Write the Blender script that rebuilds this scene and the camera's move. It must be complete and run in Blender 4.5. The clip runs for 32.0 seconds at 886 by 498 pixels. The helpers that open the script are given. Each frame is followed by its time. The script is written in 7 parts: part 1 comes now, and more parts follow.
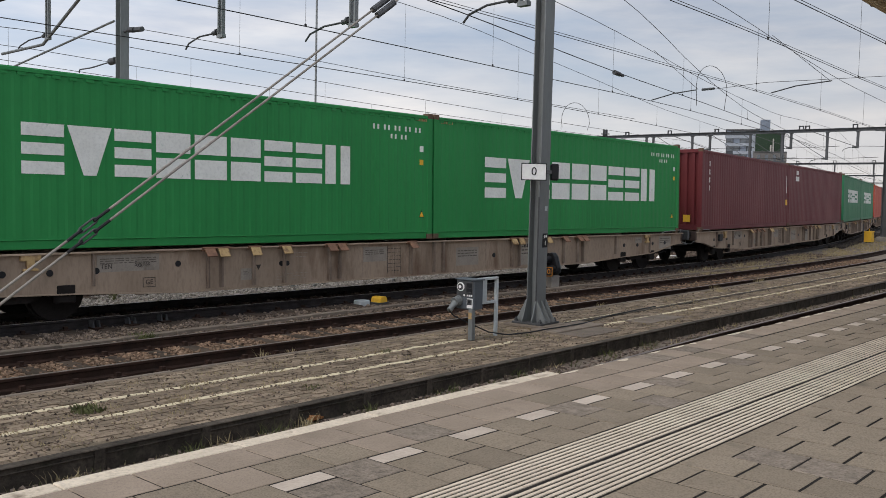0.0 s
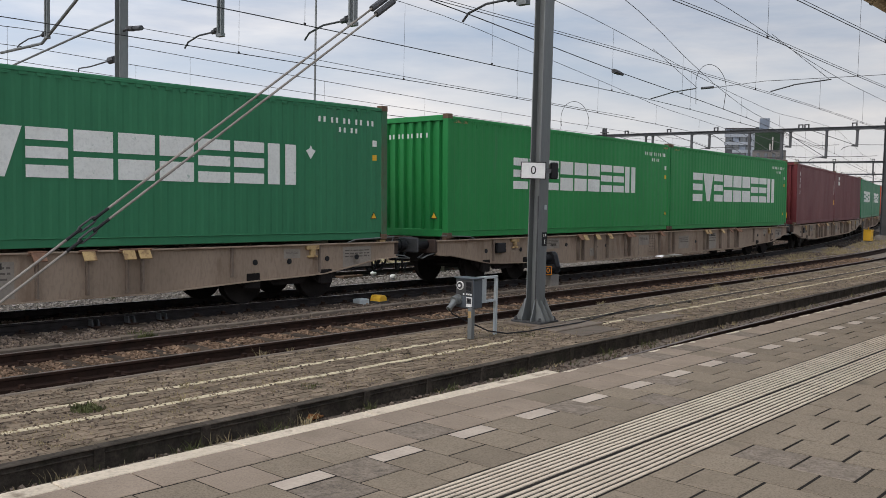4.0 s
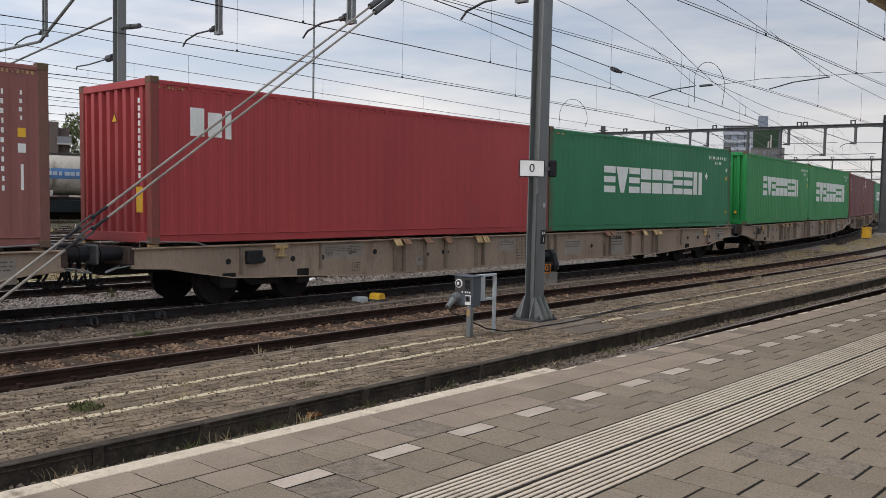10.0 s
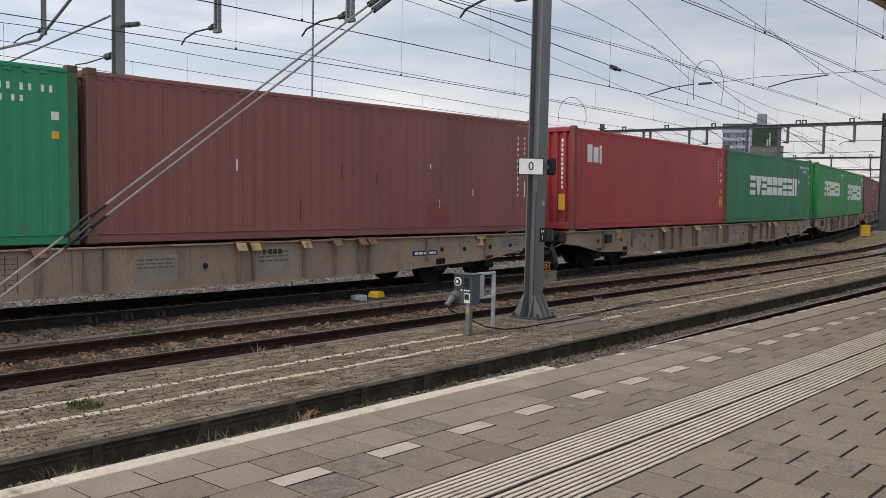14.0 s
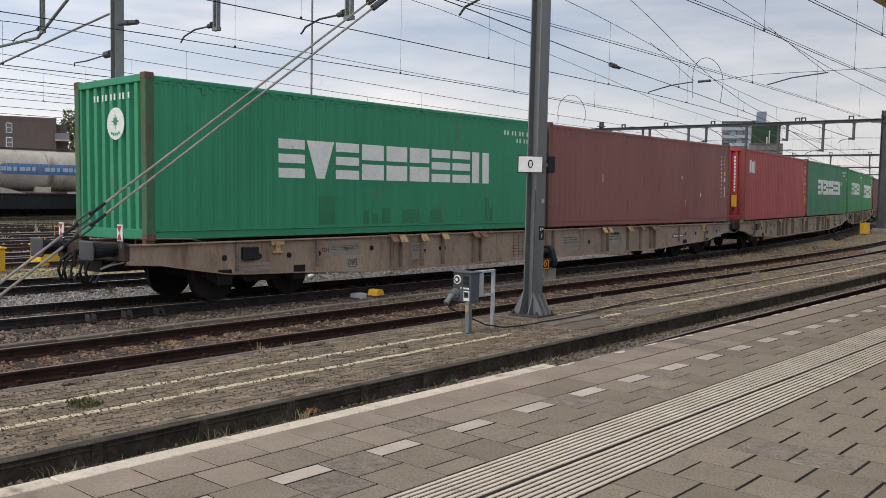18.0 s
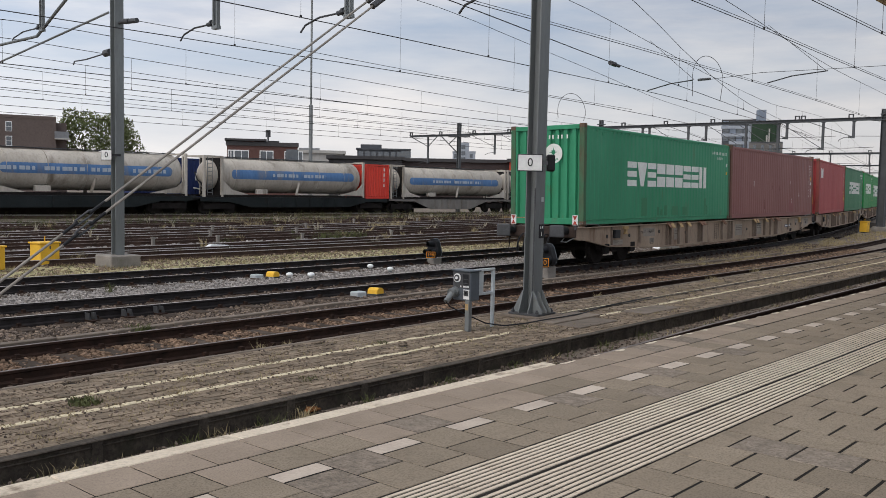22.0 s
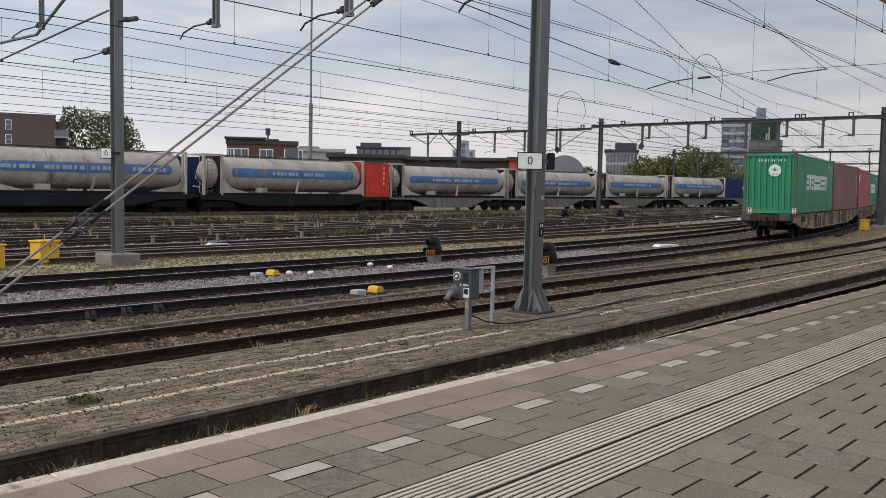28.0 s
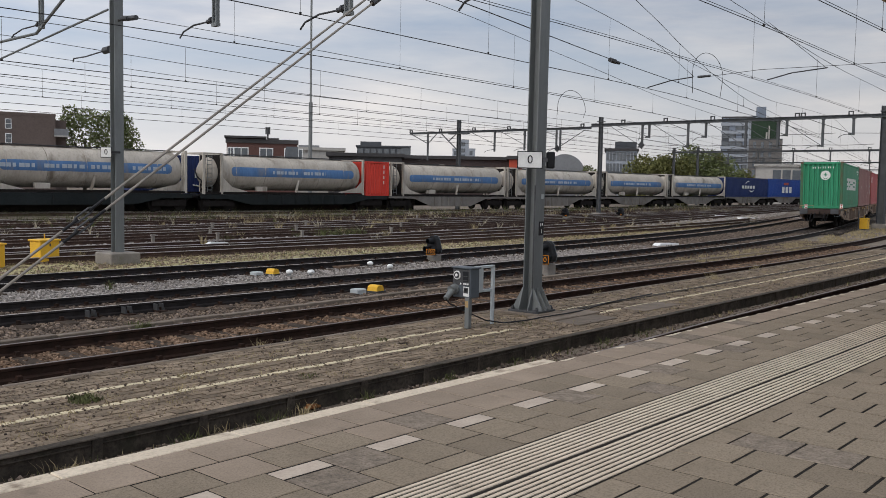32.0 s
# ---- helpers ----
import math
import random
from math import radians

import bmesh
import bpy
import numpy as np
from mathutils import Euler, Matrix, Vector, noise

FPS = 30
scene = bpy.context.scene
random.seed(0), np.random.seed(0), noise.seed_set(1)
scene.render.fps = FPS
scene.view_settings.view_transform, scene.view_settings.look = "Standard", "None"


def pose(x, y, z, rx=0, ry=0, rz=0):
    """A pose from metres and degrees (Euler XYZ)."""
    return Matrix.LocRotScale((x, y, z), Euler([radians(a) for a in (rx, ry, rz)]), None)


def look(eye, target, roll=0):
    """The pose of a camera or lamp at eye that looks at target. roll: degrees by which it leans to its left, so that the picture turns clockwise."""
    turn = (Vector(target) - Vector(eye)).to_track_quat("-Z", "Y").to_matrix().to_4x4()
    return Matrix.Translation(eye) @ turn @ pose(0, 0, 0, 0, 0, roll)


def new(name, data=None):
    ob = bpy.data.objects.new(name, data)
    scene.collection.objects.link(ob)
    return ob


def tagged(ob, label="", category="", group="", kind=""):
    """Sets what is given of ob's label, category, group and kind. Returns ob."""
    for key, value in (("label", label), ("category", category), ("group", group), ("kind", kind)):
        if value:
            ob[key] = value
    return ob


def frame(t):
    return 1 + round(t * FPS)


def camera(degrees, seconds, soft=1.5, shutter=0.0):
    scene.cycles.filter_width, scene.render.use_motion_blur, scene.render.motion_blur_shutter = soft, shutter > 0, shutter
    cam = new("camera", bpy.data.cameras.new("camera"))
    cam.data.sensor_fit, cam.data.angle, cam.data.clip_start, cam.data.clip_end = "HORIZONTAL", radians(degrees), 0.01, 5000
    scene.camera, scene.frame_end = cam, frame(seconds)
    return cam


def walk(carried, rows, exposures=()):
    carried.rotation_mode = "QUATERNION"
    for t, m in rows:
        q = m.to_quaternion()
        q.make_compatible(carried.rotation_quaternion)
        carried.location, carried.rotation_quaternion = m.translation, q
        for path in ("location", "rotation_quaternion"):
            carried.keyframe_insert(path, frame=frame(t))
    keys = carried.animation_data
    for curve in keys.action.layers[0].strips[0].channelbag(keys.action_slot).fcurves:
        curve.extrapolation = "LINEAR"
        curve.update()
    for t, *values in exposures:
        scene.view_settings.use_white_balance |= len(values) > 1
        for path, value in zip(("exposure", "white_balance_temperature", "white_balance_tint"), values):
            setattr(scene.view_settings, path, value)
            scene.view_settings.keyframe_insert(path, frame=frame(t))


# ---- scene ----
# ---------------------------------------------------------------- camera
EYE = Vector((0.0, 0.0, 2.19))


def aim(yaw, tilt, lean):
    """Camera pose from the yaw off the platform's line, the tilt and the lean, in degrees."""
    a, b = radians(yaw), radians(tilt)
    way = Vector((math.cos(b) * math.cos(a), math.cos(b) * math.sin(a), math.sin(b)))
    return look(EYE, EYE + way * 10, lean)


cam = camera(52.38, 32.0, soft=0.87)
walk(cam, [(t, aim(*a)) for t, *a in (
    (0, 41.450, -3.307, 1.274), (3, 41.422, -3.364, 1.256), (6, 41.383, -3.424, 1.235), (9, 41.337, -3.489, 1.204),
    (12, 41.291, -3.564, 1.180), (14.5, 41.255, -3.642, 1.169), (17, 41.230, -3.719, 1.138), (19, 41.217, -3.794, 1.108),
    (22, 41.210, -3.859, 1.100), (25, 41.204, -3.916, 1.094), (28, 41.200, -3.968, 1.092), (30, 41.198, -4.008, 1.088),
    (32, 41.197, -4.038, 1.075))], exposures=[(0, 0.34, 6800, 11), (12, 0.38, 6800, 11), (19, 0.40, 6800, 11), (24, 0.24, 6800, 11), (32, 0.18, 6800, 11)])

# ---------------------------------------------------------------- sky and sun
SUN_ELEVATION, SUN_AZIMUTH = 50.0, 176.0
world = bpy.data.worlds.new("sky")
scene.world = world
world.use_nodes = True
wn, wl = world.node_tree.nodes, world.node_tree.links
wn.clear()


def wnode(kind, **values):
    n = wn.new(kind)
    for key, value in values.items():
        n.inputs[key].default_value = value
    return n


sky = wn.new("ShaderNodeTexSky")
sky.sky_type, sky.sun_disc = "NISHITA", False
sky.sun_elevation, sky.sun_rotation = radians(SUN_ELEVATION), radians(90 - SUN_AZIMUTH)
sky.air_density, sky.dust_density = 1.0, 1.5
coord = wn.new("ShaderNodeTexCoord")
stretch = wn.new("ShaderNodeMapping")
stretch.inputs["Rotation"].default_value = (0, 0, radians(-41))
stretch.inputs["Scale"].default_value = (1.2, 1.6, 8.0)
wl.new(coord.outputs["Generated"], stretch.inputs["Vector"])
cloud = wnode("ShaderNodeTexNoise", Scale=1.5, Detail=7.0, Roughness=0.55, Distortion=0.35)
wl.new(stretch.outputs["Vector"], cloud.inputs["Vector"])
cover = wn.new("ShaderNodeValToRGB")
cover.color_ramp.elements[0].position, cover.color_ramp.elements[1].position = 0.30, 0.66
wl.new(cloud.outputs["Fac"], cover.inputs["Fac"])
body = wnode("ShaderNodeTexNoise", Scale=3.1, Detail=6.0, Roughness=0.6)
wl.new(stretch.outputs["Vector"], body.inputs["Vector"])
shade = wn.new("ShaderNodeValToRGB")
shade.color_ramp.elements[0].position, shade.color_ramp.elements[0].color = 0.30, (4.7, 5.3, 6.45, 1)
shade.color_ramp.elements[1].position, shade.color_ramp.elements[1].color = 0.72, (8.2, 8.3, 8.6, 1)
wl.new(body.outputs["Fac"], shade.inputs["Fac"])
mixed = wn.new("ShaderNodeMix")
mixed.data_type = "RGBA"
wl.new(cover.outputs["Color"], mixed.inputs["Factor"])
lift = wn.new("ShaderNodeMix")
lift.data_type = "RGBA"
lift.inputs["Factor"].default_value = 0.62
lift.inputs["B"].default_value = (3.6, 4.9, 7.0, 1)
wl.new(sky.outputs["Color"], lift.inputs["A"])
wl.new(lift.outputs["Result"], mixed.inputs["A"])
wl.new(shade.outputs["Color"], mixed.inputs["B"])
glow = wnode("ShaderNodeBackground", Strength=0.116)
side_on = wn.new("ShaderNodeVectorMath")
side_on.operation = "DOT_PRODUCT"
side_on.inputs[1].default_value = (-0.998, 0.07, 0.0)
wl.new(coord.outputs["Generated"], side_on.inputs[0])
slope = wnode("ShaderNodeMapRange", **{"From Min": -1.0, "From Max": 1.0, "To Min": 0.58, "To Max": 1.42})
wl.new(side_on.outputs["Value"], slope.inputs["Value"])
tilted = wn.new("ShaderNodeVectorMath")
tilted.operation = "SCALE"
apart = wn.new("ShaderNodeSeparateXYZ")
wl.new(coord.outputs["Generated"], apart.inputs["Vector"])
haze = wnode("ShaderNodeMapRange", **{"From Min": 0.02, "From Max": 0.17, "To Min": 0.50, "To Max": 0.0})
wl.new(apart.outputs["Z"], haze.inputs["Value"])
misty = wn.new("ShaderNodeMix")
misty.data_type = "RGBA"
misty.inputs["B"].default_value = (9.8, 9.4, 9.0, 1)
wl.new(haze.outputs["Result"], misty.inputs["Factor"])
wl.new(mixed.outputs["Result"], misty.inputs["A"])
wl.new(misty.outputs["Result"], tilted.inputs[0])
wl.new(slope.outputs["Result"], tilted.inputs["Scale"])
wl.new(tilted.outputs["Vector"], glow.inputs["Color"])
wout = wn.new("ShaderNodeOutputWorld")
wl.new(glow.outputs["Background"], wout.inputs["Surface"])

sun = new("sun", bpy.data.lights.new("sun", "SUN"))
sun.data.energy, sun.data.angle, sun.data.color = 1.0, radians(30), (1.0, 0.95, 0.88)
_a, _e = radians(SUN_AZIMUTH), radians(SUN_ELEVATION)
sun.matrix_world = look((math.cos(_a) * 50, math.sin(_a) * 50, 60), (0, 0, 60 - 50 * math.tan(_e)))

# ---------------------------------------------------------------- materials


def surf(name, light, dark, rough=0.8, metal=0.0, scale=2.0, fine=30.0, bump=0.15, stain=None, much=0.0, stain_scale=0.7,
         vary=0.0, streak=1.0, grain=0.35, spec=0.18, pieces=0.0):
    """A worn surface: two tones mixed at two scales, stains of a third tone, fine relief; vary: brightness from object to object, pieces: from piece to piece."""
    m = bpy.data.materials.new(name)
    m.use_nodes = True
    n, l = m.node_tree.nodes, m.node_tree.links
    p = n["Principled BSDF"]
    p.inputs["Metallic"].default_value = metal
    p.inputs["Specular IOR Level"].default_value = spec
    tc, mp = n.new("ShaderNodeTexCoord"), n.new("ShaderNodeMapping")
    mp.inputs["Scale"].default_value = (1, 1, 1 / streak)
    l.new(tc.outputs["Object"], mp.inputs["Vector"])
    info = n.new("ShaderNodeObjectInfo")
    move = n.new("ShaderNodeVectorMath")
    move.operation = "MULTIPLY_ADD"
    move.inputs[1].default_value = (37, 53, 71)
    l.new(info.outputs["Random"], move.inputs[0])
    l.new(mp.outputs["Vector"], move.inputs[2])

    def noisy(sc, detail=6):
        t = n.new("ShaderNodeTexNoise")
        t.inputs["Scale"].default_value, t.inputs["Detail"].default_value, t.inputs["Roughness"].default_value = sc, detail, 0.6
        l.new(move.outputs["Vector"], t.inputs["Vector"])
        return t

    def mix(a, b, fac):
        x = n.new("ShaderNodeMix")
        x.data_type = "RGBA"
        for slot, v in (("A", a), ("B", b), ("Factor", fac)):
            if isinstance(v, (tuple, float, int)):
                x.inputs[slot].default_value = (*v, 1) if isinstance(v, tuple) else v
            else:
                l.new(v, x.inputs[slot])
        return x.outputs["Result"]

    def ramp(src, a, b):
        r = n.new("ShaderNodeMapRange")
        r.inputs["From Min"].default_value, r.inputs["From Max"].default_value = a, b
        l.new(src, r.inputs["Value"])
        return r.outputs["Result"]

    big, small = noisy(scale), noisy(fine, 3)
    col = mix(light, dark, ramp(big.outputs["Fac"], 0.3, 0.7))
    col = mix(col, tuple(c * 0.55 for c in dark), mix((0, 0, 0), (grain,) * 3, ramp(small.outputs["Fac"], 0.45, 0.75)))
    if stain:
        st = noisy(stain_scale, 8)
        col = mix(col, stain, ramp(st.outputs["Fac"], 0.72 - 0.35 * much, 0.80 - 0.2 * much))
    if vary:
        h = n.new("ShaderNodeHueSaturation")
        v = n.new("ShaderNodeMapRange")
        v.inputs["To Min"].default_value, v.inputs["To Max"].default_value = 1 - vary, 1 + vary
        l.new(info.outputs["Random"], v.inputs["Value"])
        l.new(v.outputs["Result"], h.inputs["Value"])
        l.new(col, h.inputs["Color"])
        col = h.outputs["Color"]
    if pieces:
        geo, h, v = n.new("ShaderNodeNewGeometry"), n.new("ShaderNodeHueSaturation"), n.new("ShaderNodeMapRange")
        v.inputs["To Min"].default_value, v.inputs["To Max"].default_value = 1 - pieces, 1 + pieces
        l.new(geo.outputs["Random Per Island"], v.inputs["Value"])
        l.new(v.outputs["Result"], h.inputs["Value"])
        l.new(col, h.inputs["Color"])
        col = h.outputs["Color"]
    l.new(col, p.inputs["Base Color"])
    rr = n.new("ShaderNodeMapRange")
    rr.inputs["To Min"].default_value, rr.inputs["To Max"].default_value = max(0.05, rough - 0.12), min(1, rough + 0.12)
    l.new(big.outputs["Fac"], rr.inputs["Value"])
    l.new(rr.outputs["Result"], p.inputs["Roughness"])
    if bump:
        b = n.new("ShaderNodeBump")
        b.inputs["Strength"].default_value, b.inputs["Distance"].default_value = bump, 0.01
        l.new(small.outputs["Fac"], b.inputs["Height"])
        l.new(b.outputs["Normal"], p.inputs["Normal"])
    return m


def plain(name, colour, rough=0.6, metal=0.0, glow=0.0):
    m = surf(name, colour, tuple(c * 0.8 for c in colour), rough, metal, scale=6, fine=60, bump=0.05, grain=0.15)
    if glow:
        p = m.node_tree.nodes["Principled BSDF"]
        p.inputs["Emission Color"].default_value, p.inputs["Emission Strength"].default_value = (*colour, 1), glow
    return m


M_GROUND = surf("gravel_ground", (0.235, 0.191, 0.149), (0.134, 0.108, 0.086), 0.95, scale=0.5, fine=22, bump=0.9, stain=(0.190, 0.172, 0.080), much=0.35, stain_scale=0.25, grain=0.7)
M_STONE = surf("ballast_stone", (0.270, 0.204, 0.149), (0.158, 0.117, 0.086), 0.95, scale=9, fine=40, bump=0.3, pieces=0.5)
M_STONE_RUST = surf("rusty_ballast_stone", (0.241, 0.159, 0.105), (0.125, 0.081, 0.054), 0.95, scale=9, fine=40, bump=0.3, pieces=0.6)
# Darker brown stones, laid in track beds, the trench and as grit.
M_STONE_DARK = surf("dark_brown_ballast_stone", (0.189, 0.145, 0.112), (0.088, 0.067, 0.055), 0.95, scale=9, fine=40, bump=0.3, pieces=0.6)
# Ballast blackened so its colour carries the shade under the train.
M_STONE_SHADE = surf("shade_black_ballast_stone", (0.075, 0.060, 0.050), (0.035, 0.029, 0.025), 0.9, scale=9, fine=40, bump=0.3, pieces=0.5)
M_STONE_GREY = surf("fresh_ballast_stone", (0.371, 0.332, 0.300), (0.217, 0.196, 0.178), 0.95, scale=9, fine=40, bump=0.3, pieces=0.5)
M_RAIL = surf("rusty_rail_steel", (0.050, 0.027, 0.019), (0.021, 0.014, 0.011), 0.85, 0.0, scale=5, fine=60, bump=0.2, spec=0.12)
M_RAIL_USED = surf("blackened_rail_steel", (0.036, 0.031, 0.030), (0.018, 0.015, 0.014), 0.8, 0.0, scale=5, fine=60, bump=0.2, spec=0.15)
M_RAIL_FAR = surf("reddish_rail_rust", (0.101, 0.063, 0.048), (0.050, 0.033, 0.027), 0.9, 0.0, scale=3, fine=40, bump=0.2, spec=0.12)
M_RAILHEAD = surf("worn_rail_head", (0.260, 0.215, 0.189), (0.143, 0.111, 0.091), 0.5, 0.5, scale=3, fine=40, bump=0.05)
M_SLEEPER = surf("old_timber_sleeper", (0.090, 0.065, 0.048), (0.042, 0.032, 0.024), 0.95, scale=4, fine=30, bump=0.5, vary=0.2)
M_TILE = surf("concrete_paving", (0.270, 0.215, 0.154), (0.212, 0.168, 0.120), 0.85, scale=2.2, fine=90, bump=0.35, pieces=0.05, stain=(0.133, 0.107, 0.079), much=0.30, stain_scale=2.0, vary=0.12, grain=0.9)
M_TILE_ROUGH = surf("worn_concrete_paving", (0.280, 0.225, 0.174), (0.168, 0.136, 0.104), 0.95, scale=14, fine=52, bump=0.9, vary=0.08, grain=0.85)
# Joint sand made near-black: the open joints' shade lies in this colour.
M_JOINT = surf("shaded_joint_sand", (0.028, 0.024, 0.02), (0.014, 0.012, 0.010), 1.0, bump=0.4, spec=0.1)
M_TILE_PALE = surf("dusty_concrete_paving", (0.326, 0.253, 0.190), (0.247, 0.193, 0.143), 0.9, scale=2.2, fine=90, bump=0.35, stain=(0.168, 0.132, 0.100), much=0.3, stain_scale=2.5, vary=0.06, grain=0.5)
M_WHITE_TILE = surf("white_concrete", (0.522, 0.433, 0.346), (0.403, 0.330, 0.266), 0.8, scale=4, fine=60, bump=0.15, vary=0.06, stain=(0.261, 0.216, 0.170), much=0.15)
M_RIB = surf("light_ribbed_concrete", (0.639, 0.533, 0.407), (0.504, 0.414, 0.314), 0.8, scale=3, fine=60, bump=0.2, stain=(0.246, 0.201, 0.152), much=0.25, stain_scale=1.5)
M_COPING = surf("whitewashed_edge", (0.701, 0.593, 0.457), (0.526, 0.439, 0.330), 0.85, scale=4, fine=50, bump=0.4, stain=(0.237, 0.184, 0.133), much=0.45, stain_scale=5, grain=0.5)
M_POST_OLD = surf("rust_streaked_green_paint", (0.036, 0.169, 0.088), (0.111, 0.098, 0.062), 0.8, scale=3, fine=20, bump=0.2, streak=3)
M_POST_RED = surf("rust_streaked_red_paint", (0.27, 0.05, 0.047), (0.20, 0.075, 0.06), 0.8, scale=3, fine=20, bump=0.2, streak=3)
M_POST_BROWN = surf("rust_streaked_brown_paint", (0.20, 0.085, 0.075), (0.17, 0.10, 0.07), 0.8, scale=3, fine=20, bump=0.2, streak=3)
M_KERB = surf("dark_mossy_concrete", (0.105, 0.085, 0.066), (0.040, 0.033, 0.026), 0.95, scale=4.5, fine=26, bump=0.8, stain=(0.045, 0.042, 0.028), much=0.45, stain_scale=3.5, grain=0.7, vary=0.15)
M_BRICK = surf("old_brick_paving", (0.275, 0.210, 0.146), (0.154, 0.116, 0.081), 0.95, scale=2.2, fine=34, bump=0.8, stain=(0.100, 0.081, 0.054), much=0.42, stain_scale=0.9, vary=0.2, grain=0.75, pieces=0.30)
M_YELLOW_LINE = surf("worn_yellow_paint", (0.671, 0.570, 0.385), (0.503, 0.425, 0.286), 0.85, scale=7, fine=40, bump=0.2, stain=(0.224, 0.185, 0.140), much=0.30, stain_scale=9)
# Groove floor, much darker than the light ribs beside it.
M_GROOVE = surf("dark_groove_floor", (0.05, 0.042, 0.035), (0.03, 0.025, 0.021), 1.0, bump=0.3)
M_HEAD_BRIGHT = surf("polished_rail_head", (0.468, 0.416, 0.377), (0.286, 0.247, 0.221), 0.45, 0.3, scale=3, fine=40, bump=0.05)
M_LEAF_DEAD = surf("dead_leaf", (0.34, 0.15, 0.055), (0.18, 0.08, 0.035), 0.8, scale=20, fine=60, bump=0.2)
M_TROUGH = surf("brownish_concrete", (0.221, 0.177, 0.139), (0.141, 0.114, 0.090), 0.95, scale=3, fine=30, bump=0.4, vary=0.15)
M_STEEL = surf("weathered_galvanised_steel", (0.242, 0.252, 0.246), (0.161, 0.169, 0.166), 0.6, 0.4, scale=1.2, fine=30, bump=0.08, streak=5, grain=0.2)
M_PORTAL = surf("weathered_portal_steel", (0.115, 0.118, 0.12), (0.075, 0.077, 0.08), 0.65, 0.3, scale=1.2, fine=30, bump=0.08, grain=0.2)
M_STEEL_DARK = surf("dark_steel", (0.104, 0.104, 0.107), (0.065, 0.065, 0.065), 0.6, 0.4, scale=2, fine=30, bump=0.1)
M_WIRE = surf("bronze_wire", (0.045, 0.04, 0.038), (0.03, 0.028, 0.027), 0.5, 0.6, bump=0)
M_CONCRETE = surf("grey_concrete", (0.302, 0.271, 0.235), (0.185, 0.165, 0.145), 0.9, scale=2, fine=30, bump=0.4, stain=(0.112, 0.112, 0.078), much=0.3)
M_BLACK = surf("black_plastic", (0.016, 0.016, 0.018), (0.010, 0.010, 0.011), 0.55, bump=0.05, spec=0.25)
# Undergear iron: grime plus the underside's shade, both held in the near-black colour.
M_SHADOW_IRON = surf("shaded_grimy_iron", (0.028, 0.024, 0.022), (0.015, 0.013, 0.012), 0.85, 0.2, bump=0.3, spec=0.12)
M_SIGN = plain("sign_white", (0.800, 0.789, 0.757), 0.5)
M_YELLOW = surf("yellow_enamel", (0.800, 0.461, 0.048), (0.702, 0.390, 0.039), 0.5, scale=3, fine=40, bump=0.05, stain=(0.390, 0.234, 0.065), much=0.15)
M_WHITE = surf("white_paint", (0.800, 0.800, 0.778), (0.780, 0.780, 0.754), 0.55, scale=3, bump=0.05, stain=(0.520, 0.481, 0.429), much=0.2, grain=0.15)
M_CREAM = surf("cream_enamel", (0.60, 0.50, 0.34), (0.50, 0.41, 0.27), 0.55, scale=3, fine=40, bump=0.05, stain=(0.28, 0.20, 0.12), much=0.3)
M_GREY_BOX = surf("grey_cabinet_paint", (0.097, 0.109, 0.122), (0.071, 0.081, 0.089), 0.5, scale=3, bump=0.05, grain=0.15)
M_GREY_LIGHT = surf("light_grey_sheet", (0.468, 0.494, 0.494), (0.364, 0.390, 0.390), 0.5, scale=3, bump=0.05, grain=0.15)
M_WAGON = surf("beige_wagon_paint", (0.377, 0.284, 0.210), (0.260, 0.195, 0.142), 0.7, scale=0.9, fine=20, bump=0.1, stain=(0.169, 0.108, 0.072), much=0.5, stain_scale=1.6, streak=3, grain=0.4, vary=0.08)
M_PANEL = surf("grey_marking_panel", (0.315, 0.275, 0.230), (0.235, 0.203, 0.170), 0.75, scale=3, fine=30, bump=0.05, stain=(0.15, 0.12, 0.095), much=0.3, stain_scale=2)
M_STAY = surf("weathered_stay_rod", (0.325, 0.293, 0.254), (0.195, 0.176, 0.156), 0.6, 0.2, scale=3, fine=30, bump=0.1)
# Darker, less red variant of the rusty steel below.
M_RUST_DARK = surf("dark_brown_steel", (0.080, 0.055, 0.045), (0.045, 0.032, 0.027), 0.85, 0.1, scale=3, fine=25, bump=0.3)
M_RUST = surf("rusty_post", (0.176, 0.111, 0.072), (0.111, 0.078, 0.058), 0.85, 0.1, scale=3, fine=25, bump=0.3)


def paint(name, light, dark, wear=0.15, stain=None):
    return surf(name, light, dark, 0.50, scale=0.7, fine=14, bump=0.04, stain=stain or tuple(0.75 * c + 0.03 for c in dark), much=wear, stain_scale=1.3, streak=3.0, grain=0.16, spec=0.22)


M_GREEN_BRIGHT = paint("bright_green_paint", (0.021, 0.237, 0.062), (0.017, 0.200, 0.052), 0.15)
M_GREEN_DEEP = paint("deep_green_paint", (0.037, 0.195, 0.091), (0.029, 0.160, 0.075), 0.2)
M_GREEN_OLD = paint("faded_green_paint", (0.039, 0.267, 0.137), (0.030, 0.215, 0.108), 0.30, (0.105, 0.135, 0.075))
M_RED = paint("red_paint", (0.409, 0.060, 0.060), (0.327, 0.049, 0.051), 0.15)
M_BROWN = paint("maroon_brown_paint", (0.264, 0.106, 0.092), (0.215, 0.086, 0.074), 0.25)
M_PATCH = paint("reddish_touch_up_paint", (0.260, 0.078, 0.073), (0.215, 0.065, 0.060), 0.3)
M_MAROON = paint("maroon_paint", (0.150, 0.029, 0.031), (0.117, 0.023, 0.026), 0.2)
M_ORANGE = paint("orange_red_paint", (0.468, 0.078, 0.039), (0.364, 0.058, 0.033), 0.2)
